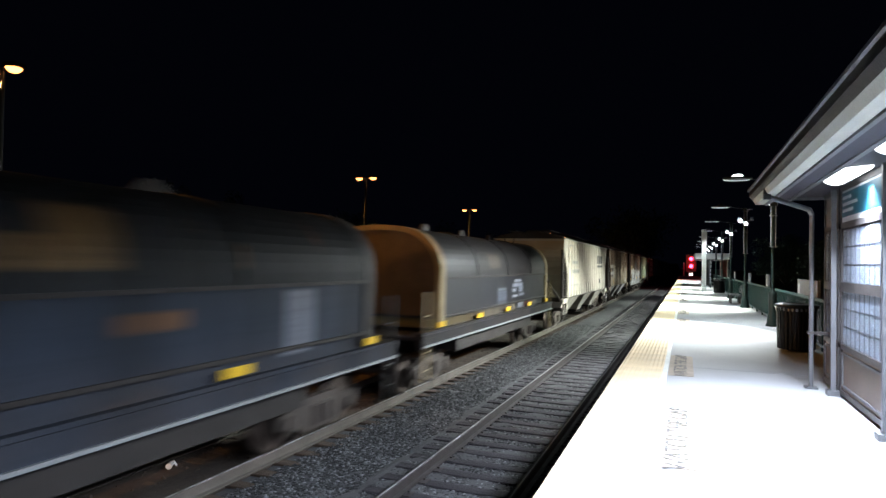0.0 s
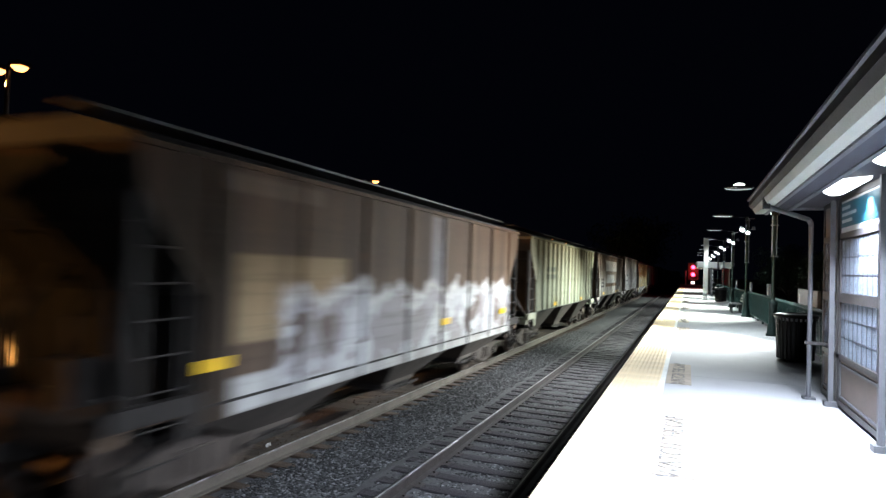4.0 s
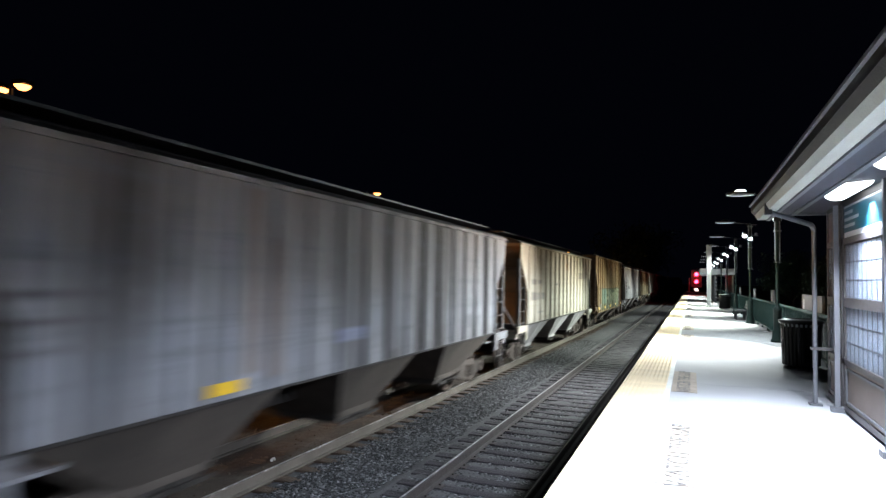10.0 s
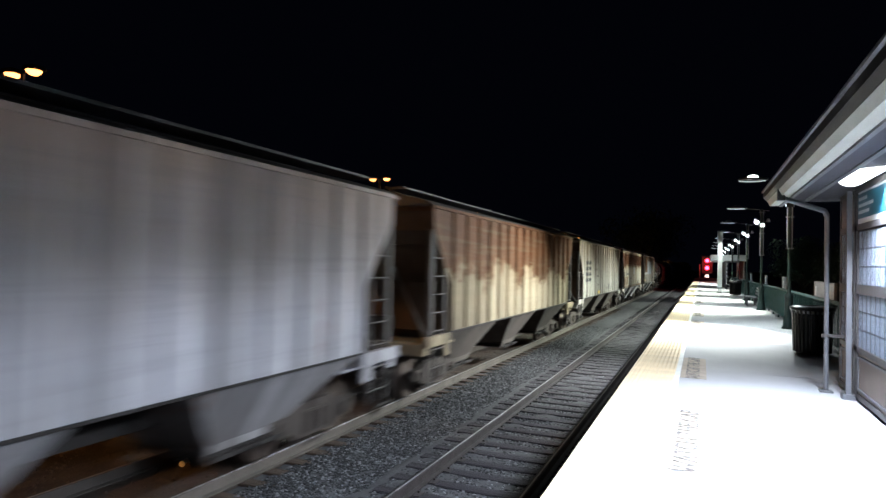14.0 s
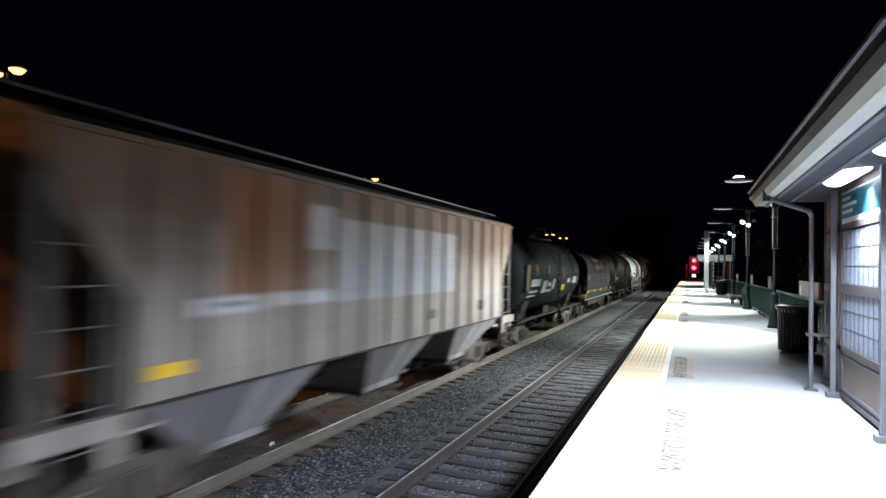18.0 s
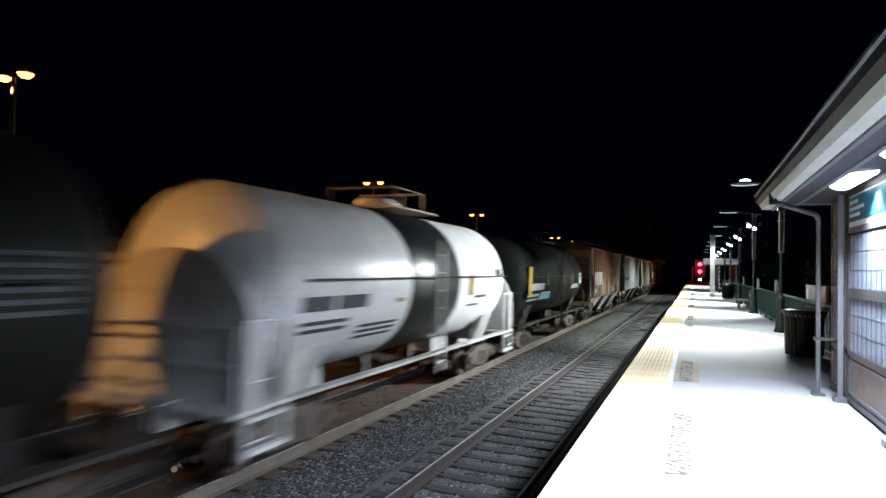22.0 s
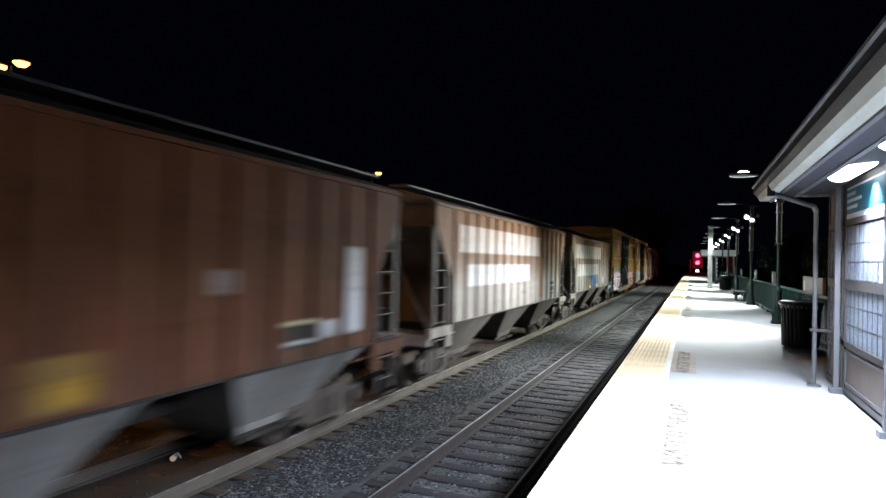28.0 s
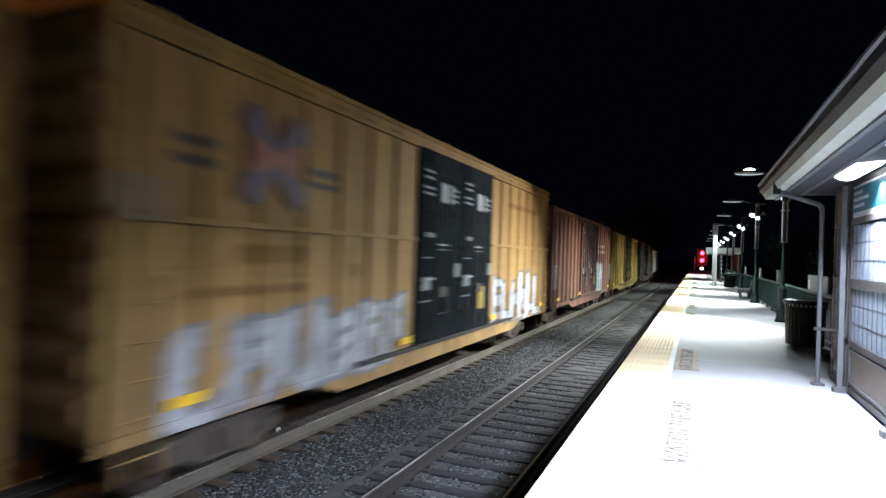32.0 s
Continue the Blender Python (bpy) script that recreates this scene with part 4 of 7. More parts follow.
def truck(parent, y):
    t = part("truck", lambda: Build().box(-0.95, 0.95, -0.2, 0.2, 0.42, 0.66).box(-0.25, 0.25, -0.3, 0.3, 0.6, 0.85), CARBLACK, parent, "dark cast steel truck", key="bolster", m=pose(0, y, 0))
    for side in (-1, 1):
        part("side_frame", lambda: Build().prism([(-1.12, 0.38), (-1.12, 0.60), (-0.85, 0.62), (-0.45, 0.74), (0.45, 0.74), (0.85, 0.62), (1.12, 0.60), (1.12, 0.38), (0.80, 0.38), (0.42, 0.22), (-0.42, 0.22), (-0.80, 0.38)], "x", -0.07, 0.07)
             .box(-0.1, 0.1, -0.24, 0.24, 0.3, 0.62).rod((-0.1, -0.88, 0.44), (0.12, -0.88, 0.44), 0.12, 10).rod((-0.1, 0.88, 0.44), (0.12, 0.88, 0.44), 0.12, 10)
             .rod((0.09, -0.13, 0.3), (0.09, -0.13, 0.6), 0.07, 8).rod((0.09, 0.13, 0.3), (0.09, 0.13, 0.6), 0.07, 8),
             TRUCKGREY, t, key="sideframe", m=pose(1.0 * side, 0, 0, 0, 0, 0 if side > 0 else 180))
    sets = []
    for dy in (-0.88, 0.88):
        sets.append(part("wheelset", lambda: Build().rod((-0.95, 0, 0), (0.95, 0, 0), 0.08, 10)
                         .lathe([(0.09, -0.83), (0.14, -0.82), (0.30, -0.76), (0.38, -0.79), (0.42, -0.80), (0.425, -0.70), (0.46, -0.685), (0.46, -0.66), (0.36, -0.66), (0.30, -0.70), (0.14, -0.68), (0.09, -0.66)], 28, "x")
                         .lathe([(0.09, 0.83), (0.14, 0.82), (0.30, 0.76), (0.38, 0.79), (0.42, 0.80), (0.425, 0.70), (0.46, 0.685), (0.46, 0.66), (0.36, 0.66), (0.30, 0.70), (0.14, 0.68), (0.09, 0.66)], 28, "x")
                         .box(-0.79, 0.79, -0.03, 0.03, 0.2, 0.27), WHEEL, t, "steel wheels on their axle", key="wheelset", m=pose(0, dy, 0.43)))
    TRUCKS.append(sets)
    return t


def coupler(parent, L):
    for s in (-1, 1):
        part("coupler", lambda: Build().box(-0.07, 0.07, -0.15, 0.45, 0.74, 0.92).box(-0.16, 0.16, 0.35, 0.62, 0.70, 0.96).box(-0.3, 0.3, -0.15, -0.05, 0.62, 1.05), CARBLACK, parent, "knuckle coupler", key="coupler", m=pose(0, s * L / 2, 0, 0, 0, 0 if s > 0 else 180))
        part("brake_hose", lambda: Build().rod((0.35, 0.0, 0.72), (0.3, 0.3, 0.42), 0.025, 6).rod((0.3, 0.3, 0.42), (0.2, 0.6, 0.36), 0.025, 6), CARBLACK, parent, key="hose", m=pose(0, s * L / 2, 0, 0, 0, 0 if s > 0 else 180))


def ladder(parent, x, y, z0, z1, material, width=0.42):
    h = z1 - z0
    t = part("ladder", lambda: Build().box(-0.02, 0.02, -width / 2 - 0.02, -width / 2 + 0.02, 0, h).box(-0.02, 0.02, width / 2 - 0.02, width / 2 + 0.02, 0, h), material, parent, key=("ladder", width, round(h, 2)), m=pose(x, y, z0))
    for k in range(int(h / 0.38)):
        part("rung", lambda: Build().rod((0, -width / 2, 0), (0, width / 2, 0), 0.014, 6), material, t, key=("rung", width), m=pose(0, 0, 0.2 + 0.38 * k))
    return t


def tags_row(parent, L, z, x, count=4):
    for k in range(count):
        y = -L / 2 + 1.0 + (L - 2.0) * k / (count - 1)
        part("reflector", lambda: Build().box(-0.006, 0.006, -0.23, 0.23, -0.06, 0.06), YELLOWTAG, parent, "yellow reflective strip", key="refl", m=pose(x + 0.012, y, z))


def car(name, y, label, category="freight car"):
    c = thing(name, label, category, "freight train cars", m=pose(TRACK_FAR, y, 0))
    CARS.append((c, y))
    return c


def hopper_bottom(lo, hi, top):
    """A four-sided funnel from the sill down to the outlet gate."""
    ring = [(-1.57, lo, top), (1.57, lo, top), (1.57, hi, top), (-1.57, hi, top), (-1.0, -0.6, 0.5), (1.0, -0.6, 0.5), (1.0, 0.6, 0.5), (-1.0, 0.6, 0.5)]
    b = Build().add(ring, [(0, 1, 2, 3), (7, 6, 5, 4), (0, 4, 5, 1), (1, 5, 6, 2), (2, 6, 7, 3), (3, 7, 4, 0)])
    for s in (-1, 1):
        x0, x1 = s * 1.0, s * 1.05
        b.add([(x0, -0.65, 0.48), (x1, -0.65, 0.48), (x1, 0.65, 0.48), (x0, 0.65, 0.48), (x0, -0.65, 0.58), (x1, -0.65, 0.58), (x1, 0.65, 0.58), (x0, 0.65, 0.58)],
              [(0, 1, 2, 3), (4, 5, 6, 7), (0, 1, 5, 4), (1, 2, 6, 5), (2, 3, 7, 6), (3, 0, 4, 7)])
    return b


def hopper(y, L, paintwork, label, ribs=16, end=None, skirt=False, under=None, eave=4.1, peak=4.5, tagz=None, roof=None, strips=(), iron=None):
    """A covered hopper: sloped ends, ribbed sides, three discharge bays, roof hatches."""
    c = car("covered_hopper_car", y, label)
    H, W = L / 2, 1.6
    under, roof, end, iron = under or GRIMEBAY, roof or ROOFGRIME, end or ENDRUST, iron or ENDDARK
    sill = 1.05 if skirt else 1.44
    inset = 1.2
    side = [(-H + inset, sill), (H - inset, sill), (H - inset, 2.5), (H - 0.45, 3.42), (H - 0.3, 3.6), (H - 0.25, eave), (-H + 0.25, eave), (-H + 0.3, 3.6), (-H + 0.45, 3.42), (-H + inset, 2.5)]
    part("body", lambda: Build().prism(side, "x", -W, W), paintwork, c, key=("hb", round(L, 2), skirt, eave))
    part("roof", lambda: Build().prism([(-W, eave), (W, eave), (W - 0.08, eave + 0.08), (0.75, peak - 0.12), (-0.75, peak - 0.12), (-W + 0.08, eave + 0.08)], "y", -H + 0.2, H - 0.2), roof, c, "dark grimy roof", key=("hr", round(L, 2), eave, peak))
    part("hatch_cover", lambda: Build().prism([(-0.36, peak - 0.13), (0.36, peak - 0.13), (0.34, peak - 0.02), (0.2, peak + 0.03), (-0.2, peak + 0.03), (-0.34, peak - 0.02)], "y", -H + 1.0, H - 1.0), roof, c, "long roof hatch", key=("hh", round(L, 2), peak))
    for s in (-1, 1):
        part("running_board", lambda: Build().box(-0.22, 0.22, -H + 0.1, H - 0.1, peak - 0.06, peak - 0.02), roof, c, key=("rb", round(L, 2), peak), m=pose(0.8 * s, 0, 0.0))
        foot, sx = (sill if not skirt else 1.25), (W - 0.03) * s
        part("side_sill", lambda: Build().box(sx - 0.05, sx + 0.045, -H + inset, H - inset, foot - 0.028, foot + 0.006), CARBLACK, c, "dark angle iron along the sill", key=("ss", round(L, 2), foot, s))
        for e in (-1, 1):
            y0, y1 = sorted((e * (H - inset - 0.02), e * H))
            p0, p1 = sorted((e * (H - inset + 0.02), e * (H - inset + 0.26)))
            part("end_beam", lambda: Build().box(sx - 0.06, sx + 0.06, y0, y1, 1.22, 1.42).box(sx - 0.03, sx + 0.05, p0, p1, 0.95, 1.22), iron if skirt else paintwork, c, "painted end beam with its jacking pad", key=("beam", round(L, 2), s, e))
        part("top_chord", lambda: Build().box(W * s - 0.04, W * s + 0.035, -H + 0.2, H - 0.2, eave - 0.05, eave + 0.015), paintwork, c, key=("tc", round(L, 2), eave, s))
        for k in range(ribs):
            yy = -H + inset + 0.12 + (L - 2 * inset - 0.24) * k / (ribs - 1)
            part("rib", Build().prism([(W * s, yy - 0.07), ((W + 0.055) * s, yy - 0.035), ((W + 0.055) * s, yy + 0.035), (W * s, yy + 0.07)], "z", sill + 0.02, eave - 0.06), paintwork, c)
    part("centre_sill", lambda: Build().box(-0.3, 0.3, -H, H, 0.78, 1.1), CARBLACK, c, key=("cs", round(L, 2)))
    for e in (-1, 1):
        turn = pose(0, 0, 0, 0, 0, 0 if e > 0 else 180)
        part("slope_sheet", lambda: Build().prism([(H - 0.6, 3.35), (H - 0.5, 3.3), (H - 2.7, 1.35), (H - 2.8, 1.4)], "x", -1.5, 1.5), end or paintwork, c, key=("sl", round(L, 2)), m=turn)
        part("end_sheet", lambda: Build().prism([(H - inset + 0.012, sill), (H - inset + 0.012, 2.49), (H - 0.44, 3.41), (H - 0.288, 3.595), (H - 0.238, eave - 0.1), (H - 0.25, eave - 0.1), (H - 0.298, 3.6), (H - 0.448, 3.422), (H - inset + 0.002, 2.502), (H - inset + 0.002, sill)], "x", -W + 0.004, W - 0.004), end, c, key=("es", round(L, 2), eave, sill), m=turn)
        part("end_platform", lambda: Build().box(-1.55, 1.55, H - 0.22, H, 1.05, 1.28).box(-1.5, 1.5, H - 1.7, H - 0.2, 1.16, 1.2), paintwork, c, key=("ep", round(L, 2)), m=turn)
        for s in (-1, 1):
            part("end_post", lambda: Build().box(-0.05, 0.05, -0.05, 0.05, 1.2, 3.62), iron, c, "grimy corner post", key="endpost", m=pose(1.52 * s, e * (H - 0.3), 0))
            part("brace_post", lambda: Build().box(-0.04, 0.04, -0.04, 0.04, 1.2, 3.1), iron, c, key="bracepost", m=pose(1.5 * s, e * (H - 1.1), 0))
            ladder(c, 1.56 * s, e * (H - 0.66), 0.55, 3.5, iron, 0.56)
            part("side_step", lambda: Build().box(-0.02, 0.02, -0.25, 0.25, 0.42, 0.46).box(-0.02, 0.02, -0.25, -0.22, 0.46, 1.05).box(-0.02, 0.02, 0.22, 0.25, 0.46, 1.05), CARBLACK, c, key="step", m=pose(1.52 * s, e * (H - 0.35), 0))
        ladder(c, 0.0, 0, 1.3, 4.2, iron).matrix_basis = pose(0.9 * e, e * (H - 0.2), 1.2, 0, 0, 90)
        part("end_brace", lambda: Build().rod((-1.45, H - 0.35, 1.3), (-0.35, H - 0.9, 2.8), 0.05, 6).rod((1.45, H - 0.35, 1.3), (0.35, H - 0.9, 2.8), 0.05, 6), iron, c, key=("eb", round(L, 2)), m=turn)
        truck(c, e * (H - 1.75))
    part("brake_cylinder", lambda: Build().rod((-0.5, H - 0.75, 1.75), (0.5, H - 0.75, 1.75), 0.24, 14).rod((0.5, H - 0.75, 1.75), (0.62, H - 0.75, 1.75), 0.12, 10).box(-0.35, -0.25, H - 0.95, H - 0.55, 1.2, 1.6).box(0.25, 0.35, H - 0.95, H - 0.55, 1.2, 1.6), CARBLACK, c, "black brake reservoir on the end platform", key=("brk", round(L, 2)))
    part("brake_wheel", lambda: Build().lathe([(0.25, -0.02), (0.28, 0.0), (0.25, 0.02), (0.23, 0.0), (0.25, -0.02)], 18, "y", (-0.75, H - 0.12, 2.6)).rod((-0.75, H - 0.4, 2.6), (-0.75, H - 0.1, 2.6), 0.03, 8).rod((-1.0, H - 0.12, 2.6), (-0.5, H - 0.12, 2.6), 0.015, 6), CARBLACK, c, "round hand brake wheel", key=("bwh", round(L, 2)))
    part("valve_box", lambda: Build().box(-0.1, 0.35, -H + 0.55, -H + 0.95, 1.2, 1.75).rod((0.1, -H + 0.75, 1.75), (0.1, -H + 0.75, 2.2), 0.03, 6), CARBLACK, c, "black valve box on the end platform", key=("vbx", round(L, 2)))
    n = 3
    pitch = 0.2815 * L
    for k in range(n):
        yy = pitch * (k - 1)
        # a hopper bottom that tapers in on all four sides; the outer ones run out to the bolsters
        lo, hi = (-(H - inset - 0.05) - yy if k == 0 else -1.42), (H - inset - 0.05 - yy if k == 2 else 1.42)
        part("discharge_bay", lambda: hopper_bottom(lo, hi, sill - 0.01), under, c, "sloped discharge bay", key=("bay", round(L, 2), sill, k), m=pose(0, yy, 0))
        part("outlet_gate", lambda: Build().box(-0.98, 0.98, -0.62, 0.62, 0.38, 0.49).rod((-1.2, 0, 0.42), (1.2, 0, 0.42), 0.03, 6).box(1.08, 1.12, -0.7, 0.7, 0.38, 0.44), CARBLACK, c, "outlet gate", key="gate", m=pose(0, yy, 0))
    for yy in strips:
        part("reflector", lambda: Build().box(-0.006, 0.006, -0.26, 0.26, -0.07, 0.07), YELLOWTAG, c, "yellow reflective strip", key="hrefl", m=pose(W + 0.066, yy, tagz or sill + 0.16))
    coupler(c, L)
    return c


def boxcar(y, L, paintwork, door, label, ribs=20, top=5.32, emblem=None, trims=()):
    c = car("box_car", y, label)
    H, W = L / 2, 1.58
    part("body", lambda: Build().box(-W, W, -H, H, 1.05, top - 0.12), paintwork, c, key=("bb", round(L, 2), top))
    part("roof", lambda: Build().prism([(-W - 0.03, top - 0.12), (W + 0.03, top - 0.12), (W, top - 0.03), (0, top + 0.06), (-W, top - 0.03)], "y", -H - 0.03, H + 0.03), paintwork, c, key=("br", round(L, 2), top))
    for k in range(12):
        part("roof_seam", lambda: Build().prism([(-W, top - 0.03), (0, top + 0.06), (W, top - 0.03), (W, top), (0, top + 0.1), (-W, top)], "y", -0.03, 0.03), paintwork, c, key=("rs", top), m=pose(0, -H + 0.6 + (L - 1.2) * k / 11, 0))
    if emblem is not None:
        for s in (-1, 1):
            for a, up, mat in ((-42, 0.0, EMBLEM_VIOLET), (42, 0.003, EMBLEM_VIOLET), (-15, 0.006, EMBLEM_RED), (15, 0.009, EMBLEM_RED)):
                part("emblem_bar", lambda: Build().prism([(-0.85, -0.1), (-0.7, -0.2), (0.0, -0.12), (0.7, -0.2), (0.85, -0.1), (0.85, 0.1), (0.7, 0.2), (0.0, 0.12), (-0.7, 0.2), (-0.85, 0.1)], "x", 0.0, 0.006), mat, c, "painted emblem stroke", key="emblem",
                     m=Matrix.Translation(((W + 0.065) * s + up * s, emblem, 4.05)) @ Matrix.Rotation(radians(a), 4, "X") @ Matrix.Diagonal((1, 0.95, 1.05, 1) if abs(a) > 30 else (1, 0.62, 0.6, 1)))
    for s in (-1, 1):
        part("side_sill", lambda: Build().prism([(-H, 1.05), (-H, 0.92), (-H + 3.4, 0.92), (-H + 4.2, 0.72), (H - 4.2, 0.72), (H - 3.4, 0.92), (H, 0.92), (H, 1.05)], "x", (W - 0.02) * s - 0.05, (W - 0.02) * s + 0.05), paintwork, c, key=("bs", round(L, 2), s))
        for k in range(ribs):
            yy = -H + 0.3 + (L - 0.6) * k / (ribs - 1)
            if abs(yy) < 2.42:
                continue
            part("rib", Build().prism([(W * s, yy - 0.08), ((W + 0.055) * s, yy - 0.04), ((W + 0.055) * s, yy + 0.04), (W * s, yy + 0.08)], "z", 1.08, top - 0.22), paintwork, c)
        for tz in trims:
            for y0, y1 in ((-H + 0.1, -2.36), (2.36, H - 0.1)):
                part("belt_rail", lambda: Build().box(W * s - 0.065, W * s + 0.065, y0, y1, tz - 0.035, tz + 0.035).box(W * s - 0.075, W * s + 0.075, y0, y1, tz - 0.035, tz - 0.02), paintwork, c, key=("belt", round(L, 2), tz, s, y0))
        for d in (-1, 1):
            dd = part("door", lambda: Build().box(-0.03, 0.07, -1.13, 1.13, 0, top - 1.42), door, c, "plug door", key=("door", top), m=pose(W * s, 1.145 * d, 1.1, 0, 0, 0 if s > 0 else 180))
            for q in range(4):
                part("door_rod", lambda: Build().rod((0.11, 0, 0.1), (0.11, 0, 3.6), 0.022, 6), CARBLACK, dd, key="drod", m=pose(0, -0.84 + 0.56 * q, 0))
            for q in range(5):
                part("door_rib", lambda: Build().box(0.07, 0.10, -1.06, 1.06, -0.04, 0.04), door, dd, key="dri", m=pose(0, 0, 0.5 + 0.72 * q))
            part("door_latch", lambda: Build().box(0.07, 0.15, -0.2, 0.2, 0.9, 1.1), CARBLACK, dd, key="dlatch")
            for py, pz, w, h, mat in ((-0.95, 1.2, 0.36, 0.26, DOORMARK), (-0.8, 2.18, 0.34, 0.09, DOORMARK), (0.95, 1.45, 0.28, 0.3, DOORMARK), (-0.9, 3.45, 0.42, 0.05, DOORMARK), (-0.9, 3.32, 0.42, 0.05, DOORMARK), (-0.9, 3.12, 0.5, 0.05, DOORMARK), (-0.9, 3.0, 0.5, 0.05, DOORMARK), (0.7, 3.2, 0.3, 0.05, DOORMARK), (0.7, 3.08, 0.3, 0.05, DOORMARK), (0.7, 2.96, 0.3, 0.05, DOORMARK), (0.3, 0.75, 0.4, 0.55, DULLYELLOW if d > 0 else door), (-0.9, 1.72, 0.4, 0.03, DOORMARK), (0.2, 0.55, 0.5, 0.03, DOORMARK), (-0.95, 0.85, 0.5, 0.03, DOORMARK)):
                part("placard", lambda: Build().box(0.1, 0.112, -w / 2, w / 2, -h / 2, h / 2), mat, dd, "painted marking plate", key=("placard", w, h), m=pose(0.016, py * 0.88, pz))
        part("door_rail", lambda: Build().box(0, 0.1, -4.4, 4.4, 0, 0.07), CARBLACK, c, key="drail", m=pose(W * s, 0, 1.03) if s > 0 else pose(-W - 0.1, 0, 1.03))
    for e in (-1, 1):
        for k in range(9):
            part("end_corrugation", lambda: Build().prism([(0, -0.17), (0.09, -0.08), (0.09, 0.08), (0, 0.17)], "x", -1.45, 1.45), paintwork, c, key="corr", m=pose(0, e * H, 1.35 + 0.42 * k, 0, 0, 0 if e > 0 else 180))
        for s in (-1, 1):
            ladder(c, (W + 0.06) * s, e * (H - 0.4), 0.6, 2.6, paintwork)
        ladder(c, 0, 0, 0.9, 4.6, paintwork).matrix_basis = pose(1.2 * e, e * (H + 0.12), 1.0, 0, 0, 90)
        truck(c, e * (H - 2.2))
    part("centre_sill", lambda: Build().box(-0.3, 0.3, -H, H, 0.72, 1.05), CARBLACK, c, key=("bcs", round(L, 2)))
    tags_row(c, L, 1.25, W + 0.05)
    coupler(c, L)
    return c


def tank_car(y, L, paintwork, label, band=None, saddle=None, r=1.5, caged=False, panels=(), back=0.4):
    c = car("tank_car", y, label)
    H, zc = L / 2, 1.05 + r
    saddle = saddle or CARBLACK
    prof = [(0.0, -H + 0.40), (0.45 * r, -H + 0.44), (0.75 * r, -H + 0.56), (0.93 * r, -H + 0.76), (r, -H + 1.02), (r, H - back - 0.62), (0.93 * r, H - back - 0.36), (0.75 * r, H - back - 0.16), (0.45 * r, H - back - 0.04), (0.0, H - back)]
    part("tank", lambda: Build().lathe(prof, 44, "y", (0, 0, zc)), paintwork, c, key=("tank", round(L, 2), r, back))
    if band:
        part("band", lambda: Build().lathe([(r, -1.32), (r + 0.006, -1.31), (r + 0.006, 1.31), (r, 1.32)], 44, "y", (0, 0, zc)), band, c, "black painted band", key=("band", r))
    for yy in (-H + 2.6, 0.0, H - 2.6):
        part("tank_strap", lambda: Build().lathe([(r, -0.04), (r + 0.012, -0.035), (r + 0.012, 0.035), (r, 0.04)], 44, "y", (0, 0, zc)), band if band and yy == 0 else paintwork, c, key=("strap", r), m=pose(0, yy, 0))
    part("manway", lambda: Build().lathe([(0.5, zc + r - 0.1), (0.5, zc + r + 0.12), (0.54, zc + r + 0.14), (0.4, zc + r + 0.26), (0.0, zc + r + 0.28)], 18), paintwork, c, key=("man", r))
    part("top_platform", lambda: Build().box(-1.0, 1.0, -1.1, 1.1, zc + r - 0.02, zc + r + 0.02), saddle, c, key=("plat", r))
    rail_z = zc + r
    part("top_railing", lambda: Build().rod((-0.8, -0.7, rail_z + 0.45), (0.8, -0.7, rail_z + 0.45), 0.014, 6).rod((-0.8, 0.7, rail_z + 0.45), (0.8, 0.7, rail_z + 0.45), 0.014, 6).rod((0.8, -0.7, rail_z + 0.45), (0.8, 0.7, rail_z + 0.45), 0.014, 6)
         .rod((0.8, -0.7, rail_z), (0.8, -0.7, rail_z + 0.45), 0.014, 6).rod((0.8, 0.7, rail_z), (0.8, 0.7, rail_z + 0.45), 0.014, 6).rod((-0.8, -0.7, rail_z), (-0.8, -0.7, rail_z + 0.45), 0.014, 6).rod((-0.8, 0.7, rail_z), (-0.8, 0.7, rail_z + 0.45), 0.014, 6)
         .rod((0.3, 0.7, rail_z), (0.3, 0.7, rail_z + 0.45), 0.014, 6).rod((-0.3, 0.7, rail_z), (-0.3, 0.7, rail_z + 0.45), 0.014, 6), saddle, c, "safety railing round the manway", key=("rails", r))
    for s in (-1, 1):
        ladder(c, (r + 0.08) * s, 0.0, 0.7, zc + 0.9, saddle)
        part("side_rail", lambda: Build().rod((0, -H + 1.3, 0), (0, H - 1.3, 0), 0.018, 6), CARBLACK, c, "thin side handrail", key=("srail", round(L, 2)), m=pose((r + 0.07) * s, 0, zc + 0.1))
        part("walkway", lambda: Build().box(-0.09, 0.09, -H + 0.2, H - 0.2, -0.03, 0.02), saddle, c, "narrow side walkway", key=("walkw", round(L, 2)), m=pose(1.4 * s, 0, 1.05))
        for yy in (-H * 0.45, -H * 0.15, H * 0.15, H * 0.45):
            part("stay", lambda: Build().rod((0, 0, 0), (0, 0, 0.35), 0.02, 5), saddle, c, key="stay", m=pose(1.36 * s, yy, 1.0))
    for e in (-1, 1):
        turn = pose(0, 0, 0, 0, 0, 0 if e > 0 else 180)
        part("saddle", lambda: Build().prism([(-1.25, 1.65), (-1.0, 0.95), (1.0, 0.95), (1.25, 1.65), (0.8, 1.25), (0, 1.08), (-0.8, 1.25)], "y", H - 2.3, H - 1.5), saddle, c, "tank saddle", key=("sad", round(L, 2)), m=turn)
        part("stub_sill", lambda: Build().box(-0.3, 0.3, H - 3.6, H, 0.72, 1.08), saddle, c, key=("stub", round(L, 2)), m=turn)
        part("end_platform", lambda: Build().box(-1.45, 1.45, H - 0.7, H, 0.98, 1.05), saddle, c, key=("tep", round(L, 2)), m=turn)
